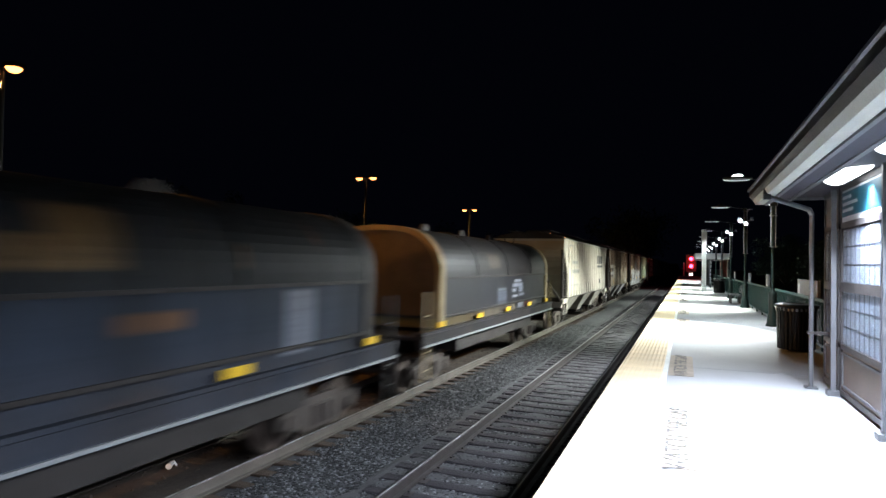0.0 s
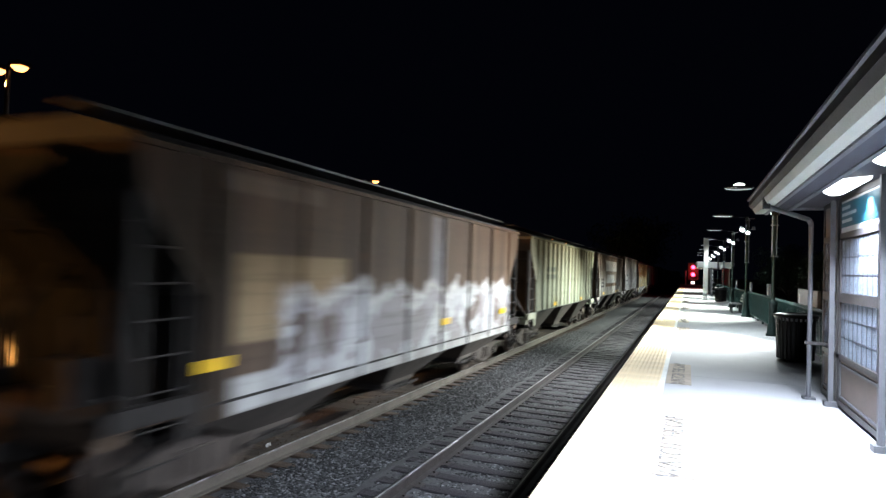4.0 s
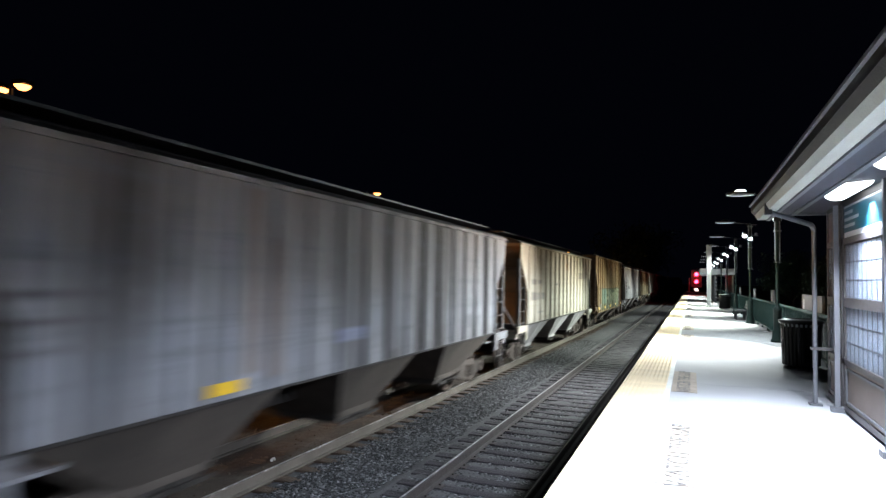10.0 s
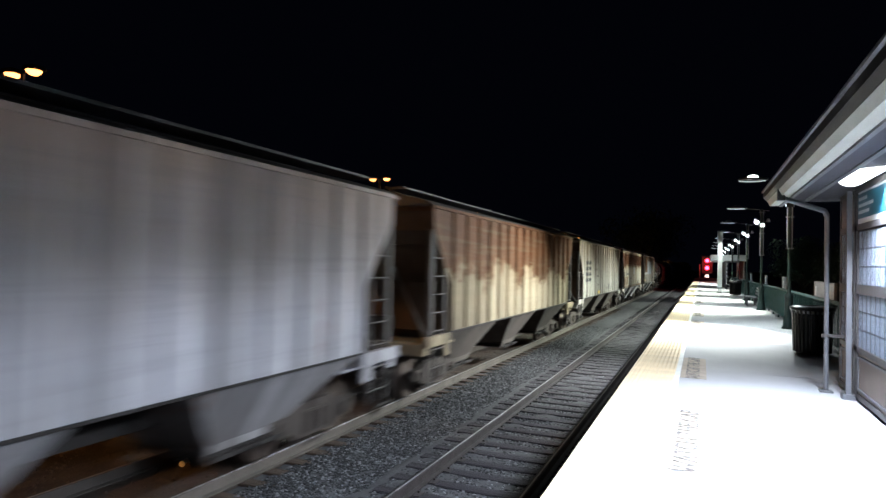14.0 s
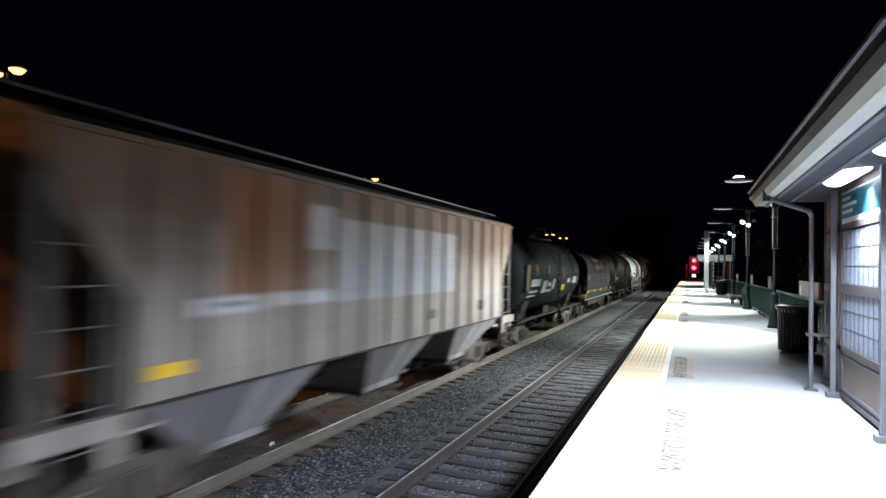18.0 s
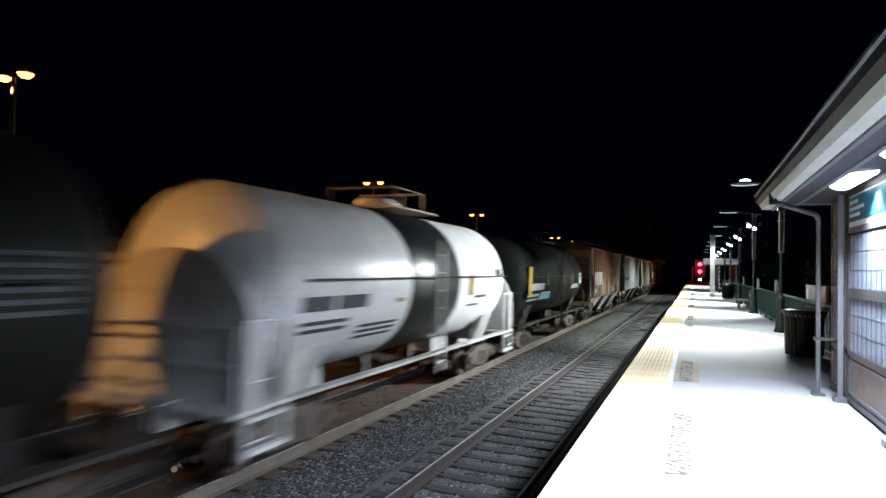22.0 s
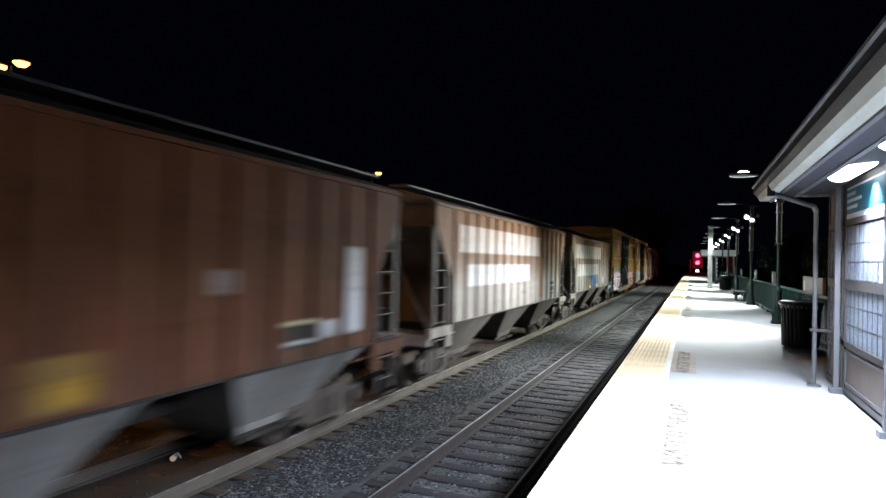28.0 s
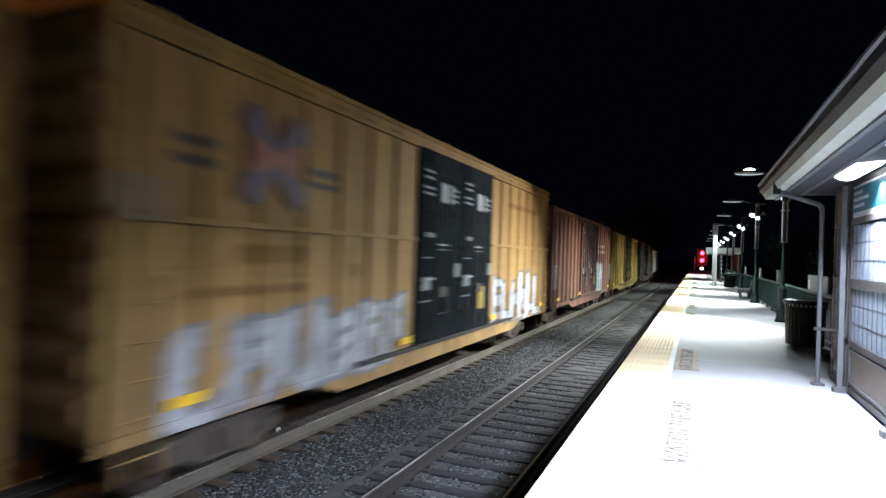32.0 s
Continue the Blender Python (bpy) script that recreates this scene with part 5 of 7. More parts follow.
        part("end_railing", lambda: Build().rod((-1.4, H - 0.1, 1.05), (-1.4, H - 0.1, 2.1), 0.02, 6).rod((1.4, H - 0.1, 1.05), (1.4, H - 0.1, 2.1), 0.02, 6).rod((-1.4, H - 0.1, 2.1), (1.4, H - 0.1, 2.1), 0.02, 6).rod((-1.4, H - 0.1, 1.6), (1.4, H - 0.1, 1.6), 0.02, 6), saddle, c, "end handrail", key=("ter", round(L, 2)), m=turn)
        if caged:
            part("head_shield", lambda: Build().prism([(-1.48, 1.05), (1.48, 1.05)] + [(1.48 * math.cos(a), 2.0 + 1.12 * math.sin(a)) for a in [math.pi * k / 16 for k in range(17)]], "y", H - 0.42, H - 0.28), saddle, c, "pale rounded shield before the tank head", key=("shield", round(L, 2)), m=turn)
            for s in (-1, 1):
                part("step_frame", lambda: Build().box(-0.03, 0.03, -0.45, -0.38, 0.5, 2.2).box(-0.03, 0.03, 0.38, 0.45, 0.5, 2.2).box(-0.05, 0.05, -0.45, 0.45, 0.48, 0.54).box(-0.04, 0.04, -0.45, 0.45, 0.9, 0.95).box(-0.02, 0.02, -0.45, 0.45, 2.16, 2.2), saddle, c, "pale step frame", key="stepframe", m=pose(1.46 * s, e * (H - 0.6), 0))
        for s in (-1, 1):
            ladder(c, 1.5 * s, e * (H - 0.4), 0.45, 1.9, saddle, 0.4)
        truck(c, e * (H - 1.75))
    for yy, zz, w, h, mat, lab in panels:
        a = math.asin(max(-1, min(1, (zz - zc) / r)))
        part("placard", Build().box(-0.004, 0.01, -w / 2, w / 2, -h / 2, h / 2), mat, c, lab, m=Matrix.Translation(((r + 0.012) * math.cos(a), yy, zc + (r + 0.012) * math.sin(a))) @ Matrix.Rotation(-a, 4, "Y"))
    coupler(c, L)
    return c


def rim_band(outline, width):
    """A band that follows an outline, three centimetres proud and deep."""
    verts, faces = [], []
    for x, z in outline:
        u, v = x * 0.93, 1.5 + (z - 1.5) * 0.95
        verts += [(x, 0, z), (u, 0, v), (u, width, v), (x, width, z)]
    for i in range(0, 4 * (len(outline) - 1), 4):
        for k in range(4):
            n = (k + 1) % 4
            faces.append((i + k, i + n, i + 4 + n, i + 4 + k))
    last = len(verts) - 4
    return Build().add(verts, faces + [(3, 2, 1, 0), (last, last + 1, last + 2, last + 3)])


def coil_car(y, L, paintwork, hood, label, ends, sheet=None):
    c = car("coil_car", y, label)
    H, W = L / 2, 1.52
    part("trough", lambda: Build().box(-W + 0.06, W - 0.06, -H + 1.05, H - 1.05, 1.45, 1.75), paintwork, c, key=("ct", round(L, 2)))
    part("lower_cover", lambda: Build().box(-W, W, -H + 1.0, H - 1.0, 1.7, 2.6), paintwork, c, "straight lower side of the coil cover", key=("lc", round(L, 2)))
    for s in (-1, 1):
        part("cover_seam", lambda: Build().box(-0.03, 0.03, -H + 1.0, H - 1.0, -0.03, 0.02), CARBLACK, c, key=("seam", round(L, 2)), m=pose((W + 0.02) * s, 0, 2.58))
        part("cover_foot", lambda: Build().box(-0.03, 0.03, -H + 1.0, H - 1.0, -0.02, 0.03), CARBLACK, c, key=("cfoot", round(L, 2)), m=pose((W + 0.01) * s, 0, 1.7))
    n = 12
    arch = [(W + 0.03, 2.6)] + [((W + 0.03) * math.cos(a) ** 0.7 if math.cos(a) > 0 else 0.0, 2.75 + 1.0 * math.sin(a)) for a in [math.pi / 2 * k / n for k in range(n)]] + [(0, 3.76)]
    arch = arch + [(-x, z) for x, z in arch[-2::-1]]
    part("hood", lambda: Build().prism(arch, "y", -H + 1.0, H - 1.0), hood, c, "rounded coil cover", key=("hood", round(L, 2)))
    wide = [(x * 1.015, z if z < 2.62 else 2.6 + (z - 2.6) * 1.02) for x, z in arch]
    for yy in (-H + 0.92, H - 1.22):
        part("hood_end", lambda: rim_band([(W + 0.04, 1.5)] + wide + [(-W - 0.04, 1.5)], 0.3), ends, c, "rim of the coil cover", key="hoodend", m=pose(0, yy, 0))
    for yy in (-H + 0.985, H - 0.997):
        part("cover_end", lambda: Build().prism([(W - 0.01, 1.72)] + [(x * 0.985, z - 0.02) for x, z in arch] + [(-W + 0.01, 1.72)], "y", 0.0, 0.012), sheet or ENDBLACK, c, "dark end of the coil cover", key="coverend", m=pose(0, yy, 0))
    for yy in (-H * 0.45, 0.0, H * 0.45):
        part("hood_rib", lambda: Build().prism(wide, "y", -0.04, 0.04), hood, c, key="hoodrib", m=pose(0, yy, 0))
        part("lifting_lug", lambda: Build().prism([(-0.35, 0), (0.35, 0), (0.08, 0.22), (-0.08, 0.22)], "x", -0.05, 0.05), CARBLACK, c, "lifting bracket", key="lug", m=pose(0, yy, 3.74))
    for s in (-1, 1):
        part("side_sill", lambda: Build().box(-0.07, 0.07, -H, H, 1.12, 1.45).box(-0.1, 0.1, -H, H, 1.36, 1.4), paintwork, c, key=("csill", round(L, 2)), m=pose((W - 0.02) * s, 0, 0))
        part("edge_strip", lambda: Build().box(-0.03, 0.03, -H, H, -0.02, 0.02), RIM, c, "worn bright edge of the sill", key=("cedge", round(L, 2)), m=pose((W + 0.06) * s, 0, 1.16))
    part("floor_beam", lambda: Build().box(-1.35, 1.35, -H + 2.6, H - 2.6, 0.75, 1.12), CARBLACK, c, key=("cfb", round(L, 2)))
    part("centre_sill", lambda: Build().box(-0.35, 0.35, -H, H, 0.7, 1.12), CARBLACK, c, key=("ccs", round(L, 2)))
    for e in (-1, 1):
        part("end_platform", lambda: Build().box(-1.5, 1.5, H - 0.95, H, 1.30, 1.36), paintwork, c, key=("cep", round(L, 2)), m=pose(0, 0, 0, 0, 0, 0 if e > 0 else 180))
        for s in (-1, 1):
            ladder(c, 1.55 * s, e * (H - 0.25), 0.45, 2.3, ends, 0.38)
        truck(c, e * (H - 1.7))
    tags_row(c, L, 1.56, W + 0.05, 5)
    coupler(c, L)
    return c


ENDRUST = surface("rusty_end_sheet", (0.10, 0.058, 0.035), 0.75, 0.0, var=0.6, scale=1.2, grain=14)
# these two end sheets carry the orange lamplight in their colour
ENDORANGE = surface("lamplit_end_sheet", (0.22, 0.125, 0.065), 0.8, 0.0, var=0.5, scale=1.2, grain=14)
ENDBROWN = surface("brown_end_sheet", (0.14, 0.08, 0.045), 0.8, 0.0, var=0.5, scale=1.2, grain=14)
ENDBLACK = surface("black_end_sheet", (0.012, 0.010, 0.009), 0.85, 0.0, var=0.5, scale=1.2, grain=14)
TRUCKGREY = surface("dusty_cast_steel", (0.075, 0.06, 0.052), 0.8, 0.0, var=0.5, scale=2, grain=20)
ENDDARK = surface("grimy_ironwork", (0.125, 0.112, 0.105), 0.7, 0.1, var=0.5, scale=2, grain=20)
DOORMARK = surface("pale_door_mark", (0.18, 0.19, 0.20), 0.7, var=0.3, scale=5)
EMBLEM_RED = surface("emblem_red", (0.24, 0.075, 0.04), 0.6, var=0.4, scale=3)
EMBLEM_VIOLET = surface("emblem_violet", (0.085, 0.05, 0.07), 0.6, var=0.4, scale=3)
RIM = surface("bare_edge", (0.45, 0.46, 0.47), 0.4, 0.6, var=0.2, scale=3)
WHITEP, DARKP = (0.62, 0.62, 0.60), (0.05, 0.05, 0.06)


def grid(y0, y1, z0, z1, rows, cols, colour, worn, fill=0.7):
    """Rows of plain bars where the car carries lettering that cannot be read."""
    out, dz, dy = [], (z1 - z0) / rows, (y1 - y0) / cols
    for r in range(rows):
        for k in range(cols):
            out.append((y0 + dy * k, y0 + dy * (k + fill), z0 + dz * r, z0 + dz * (r + 0.62), colour, worn))
    return out


# kind, time at which the rear end of its side passes the mark, and its look
MARK = 12.0


def place(rear, before, gap=1.25):
    """Centre and length of a car between the rear ends of the car ahead and its own."""
    L = round(rear - before - gap, 2)
    return rear - L / 2, L


def consist():
    ends = [-6.4]

    def nxt(passes, beyond=0.0, gap=1.25):
        ends.append(MARK + SPEED * passes + beyond)
        return place(ends[-1], ends[-2], gap)

    y, L = nxt(-0.18, 0.9)
    coil_car(y, L, paint("coil_blue", (0.028, 0.036, 0.052), 0.1, rough=0.6, spec=0.08, rects=[(4.4, 5.1, 1.6, 2.5, (0.17, 0.18, 0.21), 0.5), (1.7, 2.6, 2.15, 2.35, (0.16, 0.08, 0.035), 0.5)], seed=1),
             paint("coil_hood_blue", (0.022, 0.024, 0.027), 0.15, rough=0.6, spec=0.08, rects=[(-3.2, 1.2, 2.8, 3.1, (0.15, 0.10, 0.05), 0.5), (1.0, 1.8, 2.8, 3.4, (0.15, 0.10, 0.05), 0.5)], seed=2), "dark blue coil car with rounded cover and yellow strips", CARBLACK)
    y, L = nxt(0.83, 0.9)
    # this car's brown cover end has orange lamplight mixed into its colour
    coil_car(y, L, paint("coil_grey", (0.013, 0.014, 0.019), 0.06, dirt=0.5, rough=0.5, spec=0.2, rects=[(-6, -2.0, 1.46, 1.66, (0.11, 0.075, 0.02), 0.5), (-2.0, 1.2, 1.46, 1.66, (0.10, 0.085, 0.06), 0.5), (0.9, 1.75, 2.36, 2.43, (0.27, 0.29, 0.34), 0.3), (0.7, 1.95, 2.20, 2.31, (0.22, 0.24, 0.29), 0.3), (0.65, 1.1, 2.04, 2.14, (0.25, 0.27, 0.31), 0.3), (1.5, 2.0, 2.02, 2.2, (0.20, 0.22, 0.27), 0.4), (0.65, 1.3, 1.87, 1.94, (0.27, 0.29, 0.33), 0.3), (1.5, 2.1, 1.90, 1.97, (0.22, 0.24, 0.29), 0.3), (-0.95, 0.0, 1.82, 2.12, (0.085, 0.10, 0.14), 0.4), (-0.9, -0.1, 2.14, 2.2, (0.16, 0.18, 0.21), 0.4), (-0.9, 0.1, 1.74, 1.78, (0.13, 0.14, 0.17), 0.4), (1.6, 2.2, 1.5, 1.66, (0.25, 0.27, 0.31), 0.3), (2.4, 3.4, 1.48, 1.66, (0.09, 0.02, 0.02), 0.4), (3.6, 4.3, 1.5, 1.64, (0.11, 0.10, 0.08), 0.4)], seed=3),
             paint("coil_hood_grey", (0.015, 0.014, 0.015), 0.05, rough=0.5, spec=0.25, rects=[(-1.8, -0.8, 2.8, 3.2, (0.08, 0.07, 0.055), 0.6)], seed=4), "grey coil car with cream ends and yellow strips", paint("cream_rim", (0.40, 0.32, 0.19), 0.2, seed=4.5), surface("lamplit_cover_end", (0.085, 0.055, 0.035), 0.8, 0.0, var=0.5, scale=1.2, grain=14))
    y, L = nxt(2.18, 0.0, 2.2)
    hopper(y, L, paint("cream", (0.56, 0.50, 0.44), 0.03, dirt=0.12, bay=0.05, wash_fade=(0.3, 0.29, 0.27),  rects=grid(2.9, 5.3, 3.05, 3.85, 1, 3, (0.09, 0.09, 0.10), 0.1, 0.75) + [(2.9, 5.3, 2.82, 2.95, (0.09, 0.09, 0.10), 0.1), (3.6, 4.4, 1.85, 2.12, DARKP, 0.2)] + [(-5.6, -4.2, 3.0, 3.14, (0.3, 0.3, 0.3), 0.3), (-5.6, -3.6, 2.55, 2.72, (0.28, 0.28, 0.28), 0.3), (-6.4, -5.4, 3.8, 3.9, (0.4, 0.4, 0.38), 0.3), (-6.0, -4.0, 1.95, 2.02, (0.35, 0.35, 0.33), 0.3)], seed=5),
           "clean cream covered hopper car with dark lettering bars", 18, under=paint("cream_bays", (0.46, 0.42, 0.38), 0.1, dirt=0.4, seed=5.2), end=paint("cream_end", (0.66, 0.60, 0.48), 0.15, dirt=0.4, seed=5.5))
    y, L = nxt(3.36)
    hopper(y, L, paint("stained_tan", (0.42, 0.345, 0.275), 0.35, (0.12, 0.075, 0.045), dirt=0.85, bay=0.7, crust=(2.7, 2.3, (0.095, 0.055, 0.036), 0.85, 0.2), over=[(-6.5, -4.88, 2.79, 3.02, (0.30, 0.29, 0.28), 0.4), (-6.5, -4.2, 2.31, 2.52, (0.31, 0.31, 0.31), 0.4), (-4.75, -4.46, 2.1, 3.04, (0.33, 0.32, 0.31), 0.4), (-5.95, -5.58, 2.53, 2.77, (0.03, 0.036, 0.045), 0.2), (-5.2, -4.88, 2.53, 2.77, (0.03, 0.036, 0.045), 0.2), (-4.44, -3.99, 2.53, 2.7, (0.045, 0.05, 0.055), 0.2), (-5.88, -5.58, 2.14, 2.31, (0.03, 0.036, 0.045), 0.2), (-5.2, -4.85, 2.11, 2.31, (0.03, 0.036, 0.045), 0.2), (-4.4, -4.05, 2.13, 2.29, (0.045, 0.05, 0.055), 0.2), (-5.1, -4.6, 1.6, 1.95, (0.27, 0.18, 0.09), 0.4), (-2.4, -1.95, 1.53, 1.9, (0.10, 0.06, 0.035), 0.3), (-1.5, -1.35, 2.1, 3.4, (0.09, 0.07, 0.06), 0.3), (-0.6, -0.4, 2.0, 3.5, (0.09, 0.07, 0.06), 0.3), (4.6, 5.3, 1.55, 1.9, (0.42, 0.40, 0.37), 0.3)], seed=6), "brown covered hopper car stained with soot", 16, under=paint("pale_bays", (0.37, 0.355, 0.365), 0.25, dirt=0.8))
    y, L = nxt(4.51)
    hopper(y, L, paint("brown_smooth", (0.13, 0.09, 0.065), 0.2, dirt=0.5, rects=[(-9.0, -5.85, 0.9, 4.3, (0.045, 0.032, 0.024), 0.1), (-5.8, -3.2, 1.9, 3.0, (0.36, 0.27, 0.16), 0.4), (-5.8, 6.4, 1.05, 1.5, (0.58, 0.58, 0.57), 0.3), (0.2, 1.0, 2.0, 4.0, (0.24, 0.24, 0.27), 0.4), (-6.0, -4.0, 3.75, 3.98, (0.18, 0.15, 0.13), 0.7)], tags=[(-4.9, 6.6, 1.2, 2.55, [(0.50, 0.50, 0.52), (0.30, 0.285, 0.29), (0.54, 0.54, 0.55), (0.36, 0.35, 0.37), (0.14, 0.11, 0.10), (0.48, 0.48, 0.50), (0.28, 0.26, 0.27)])], seed=7),
           "brown covered hopper car with white sprayed clouds low on its side", 8, strips=(-6.17, 1.0, 5.5), tagz=1.72, skirt=True, end=ENDBLACK, iron=CARBLACK)
    y, L = nxt(5.71)
    hopper(y, L, paint("pale_green_cream", (0.48, 0.49, 0.38), 0.1, dirt=0.4, rects=grid(-5, -3, 2.6, 3.2, 2, 3, (0.2, 0.22, 0.2), 0.4), seed=8), "pale cream covered hopper car", 16, strips=(-3.5, 3.0))
    y, L = nxt(6.91)
    hopper(y, L, paint("pale_grey_rust", (0.38, 0.355, 0.345), 0.15, (0.17, 0.085, 0.05), dirt=0.3, bay=0.45, crust=(2.75, 0.7, (0.17, 0.105, 0.07), 0.75, 0.5), rects=[(-3.7, 2.45, 2.0, 2.24, (0.16, 0.10, 0.065), 0.3), (4.6, 4.95, 1.9, 3.9, (0.15, 0.115, 0.10), 0.3), (3.6, 4.7, 1.75, 2.05, (0.14, 0.13, 0.14), 0.3)] + grid(-5.85, -4.5, 2.0, 2.65, 3, 2, DARKP, 0.3), over=[(-3.7, 2.45, 3.05, 3.75, (0.46, 0.47, 0.50), 0.3), (-3.0, 0.95, 2.23, 2.8, (0.46, 0.47, 0.50), 0.3)], seed=9),
           "pale grey covered hopper car with rust streaks and white panels", 17, strips=(-5.0, 2.12, 3.7), under=CARBLACK)
    y, L = nxt(8.02)
    hopper(y, L, paint("slate_grey", (0.46, 0.45, 0.485), 0.05, dirt=0.7, bay=0.85, over=[(2.65, 3.1, 3.1, 4.0, (0.40, 0.39, 0.42), 0.2), (3.5, 4.0, 3.1, 3.95, (0.40, 0.39, 0.42), 0.2), (4.4, 4.8, 3.1, 3.9, (0.38, 0.37, 0.40), 0.2), (-0.9, -0.5, 1.7, 2.1, (0.25, 0.15, 0.10), 0.3), (1.2, 1.6, 1.88, 1.98, (0.45, 0.45, 0.47), 0.2), (1.9, 2.4, 1.75, 1.95, (0.12, 0.12, 0.13), 0.3)], rects=[(5.2, 7.6, 1.4, 4.4, (0.13, 0.12, 0.13), 0.3), (-5.6, -3.7, 1.9, 2.9, (0.13, 0.13, 0.15), 0.3)] + grid(-5.5, -3.8, 1.95, 2.85, 2, 3, (0.42, 0.42, 0.44), 0.3), seed=10), "slate grey covered hopper car with dark streaks", 18, eave=4.35, peak=4.5)
    y, L = nxt(9.21)
    hopper(y, L, paint("cream_rust_top", (0.62, 0.51, 0.355), 0.2, (0.24, 0.11, 0.04), dirt=0.4, bay=0.4, crust=(2.6, 1.5, (0.26, 0.105, 0.028), 0.92, 0.2), over=[(-4.9, -3.85, 3.2, 3.7, (0.32, 0.31, 0.28), 0.3), (-4.6, -3.7, 2.0, 2.5, (0.34, 0.38, 0.46), 0.4), (-3.4, -2.6, 1.82, 1.93, (0.13, 0.10, 0.08), 0.4), (-1.9, -0.5, 2.02, 2.2, (0.13, 0.10, 0.08), 0.5), (-1.5, -0.9, 1.8, 1.95, (0.18, 0.12, 0.08), 0.5), (-0.05, 0.5, 1.66, 1.78, (0.6, 0.6, 0.62), 0.1), (0.9, 1.5, 1.68, 1.88, (0.2, 0.15, 0.1), 0.3), (2.6, 3.2, 1.7, 1.9, (0.2, 0.15, 0.1), 0.3), (-0.2, 0.5, 1.95, 2.25, (0.33, 0.18, 0.08), 0.4)] + grid(-5.5, -4.2, 2.0, 2.6, 3, 2, (0.2, 0.2, 0.2), 0.4), seed=11),
           "cream covered hopper car with orange rust running from the roof", 18, strips=(-2.35,), under=paint("lilac_bays", (0.58, 0.57, 0.62), 0.1, seed=11.5))
    y, L = nxt(10.39)
    hopper(y, L, paint("blue_grey", (0.31, 0.315, 0.345), 0.05, dirt=0.8, bay=0.95, over=[(-6.8, -5.3, 2.68, 2.76, (0.12, 0.12, 0.13), 0.3), (-6.8, -5.3, 2.45, 2.52, (0.12, 0.12, 0.13), 0.3), (-6.8, -5.3, 2.2, 2.26, (0.14, 0.14, 0.15), 0.3), (-3.75, -3.45, 1.7, 4.0, (0.17, 0.13, 0.11), 0.7), (-3.3, -3.0, 1.6, 3.4, (0.17, 0.13, 0.11), 0.7), (0.2, 0.45, 1.6, 4.0, (0.14, 0.14, 0.16), 0.2), (-1.7, -0.8, 1.9, 2.1, (0.22, 0.23, 0.33), 0.4), (4.2, 4.6, 1.72, 2.05, (0.15, 0.15, 0.17), 0.3), (4.9, 5.3, 1.72, 2.0, (0.2, 0.2, 0.22), 0.3)], seed=12), "blue-grey covered hopper car with darker ribs", 17, strips=(-4.12,))
    y, L = nxt(11.56)
    hopper(y, L, paint("cream_white", (0.50, 0.46, 0.39), 0.05, dirt=0.3, bay=0.3, over=[(-5.95, -5.4, 2.76, 2.95, (0.2, 0.19, 0.18), 0.3), (-5.1, -4.65, 2.78, 2.93, (0.24, 0.23, 0.22), 0.3), (-5.95, -5.4, 2.22, 2.5, (0.2, 0.19, 0.18), 0.3), (-5.2, -4.7, 2.22, 2.48, (0.24, 0.23, 0.22), 0.3), (-4.5, -3.9, 2.22, 2.47, (0.24, 0.23, 0.22), 0.3), (-2.1, -1.5, 2.72, 2.8, (0.14, 0.14, 0.14), 0.2), (-1.3, -1.0, 2.1, 2.8, (0.28, 0.27, 0.25), 0.3), (-5.0, -4.0, 1.75, 1.8, (0.25, 0.25, 0.24), 0.3), (3.4, 5.6, 3.0, 3.3, (0.25, 0.24, 0.22), 0.3)], seed=13), "off-white covered hopper car with faded lettering bars", 16, end=ENDORANGE, under=paint("off_white_bays", (0.50, 0.485, 0.50), 0.1, dirt=0.5))
    y, L = nxt(12.69)
    hopper(y, L, paint("tan_brown", (0.32, 0.225, 0.125), 0.22, (0.14, 0.07, 0.035), dirt=0.65, bay=0.6, over=[(-4.5, 4.0, 1.15, 2.45, (0.15, 0.177, 0.109), 0.35), (-4.4, -2.6, 1.5, 2.48, (0.136, 0.211, 0.184), 0.3), (-3.5, -3.2, 1.85, 2.35, (0.034, 0.0544, 0.0612), 0.2), (-2.3, -1.6, 1.3, 2.1, (0.034, 0.0476, 0.0408), 0.4), (-1.2, 0.4, 1.5, 2.4, (0.177, 0.231, 0.19), 0.4), (0.6, 2.2, 1.3, 2.3, (0.109, 0.163, 0.163), 0.4), (2.4, 3.2, 2.05, 2.4, (0.15, 0.245, 0.224), 0.3), (2.9, 3.3, 1.3, 1.75, (0.231, 0.19, 0.122), 0.3), (3.3, 3.9, 1.3, 2.3, (0.163, 0.156, 0.068), 0.3), (3.75, 4.05, 1.5, 1.9, (0.0272, 0.0476, 0.068), 0.1), (4.1, 5.0, 1.55, 2.4, (0.299, 0.299, 0.313), 0.35), (4.3, 5.0, 1.2, 1.5, (0.177, 0.197, 0.218), 0.2), (5.05, 6.1, 1.3, 2.35, (0.286, 0.163, 0.129), 0.3), (-5.25, -4.6, 1.25, 1.55, (0.306, 0.306, 0.313), 0.2), (-9, 2.9, 2.44, 2.48, (0.068, 0.0476, 0.034), 0.3)], letters=[(-2.4, 4.2, 1.2, 2.4, 7, (0.25, 0.27, 0.19), (0.07, 0.085, 0.06), 33)], seed=14),
           "tall tan-brown hopper car with green sprayed lettering along the bottom", 15, strips=(-5.96, -3.38, -0.64, 2.4, 5.53), tagz=1.32, skirt=True, eave=4.38, peak=4.48, end=ENDBROWN, iron=ENDRUST)
    y, L = nxt(13.85)
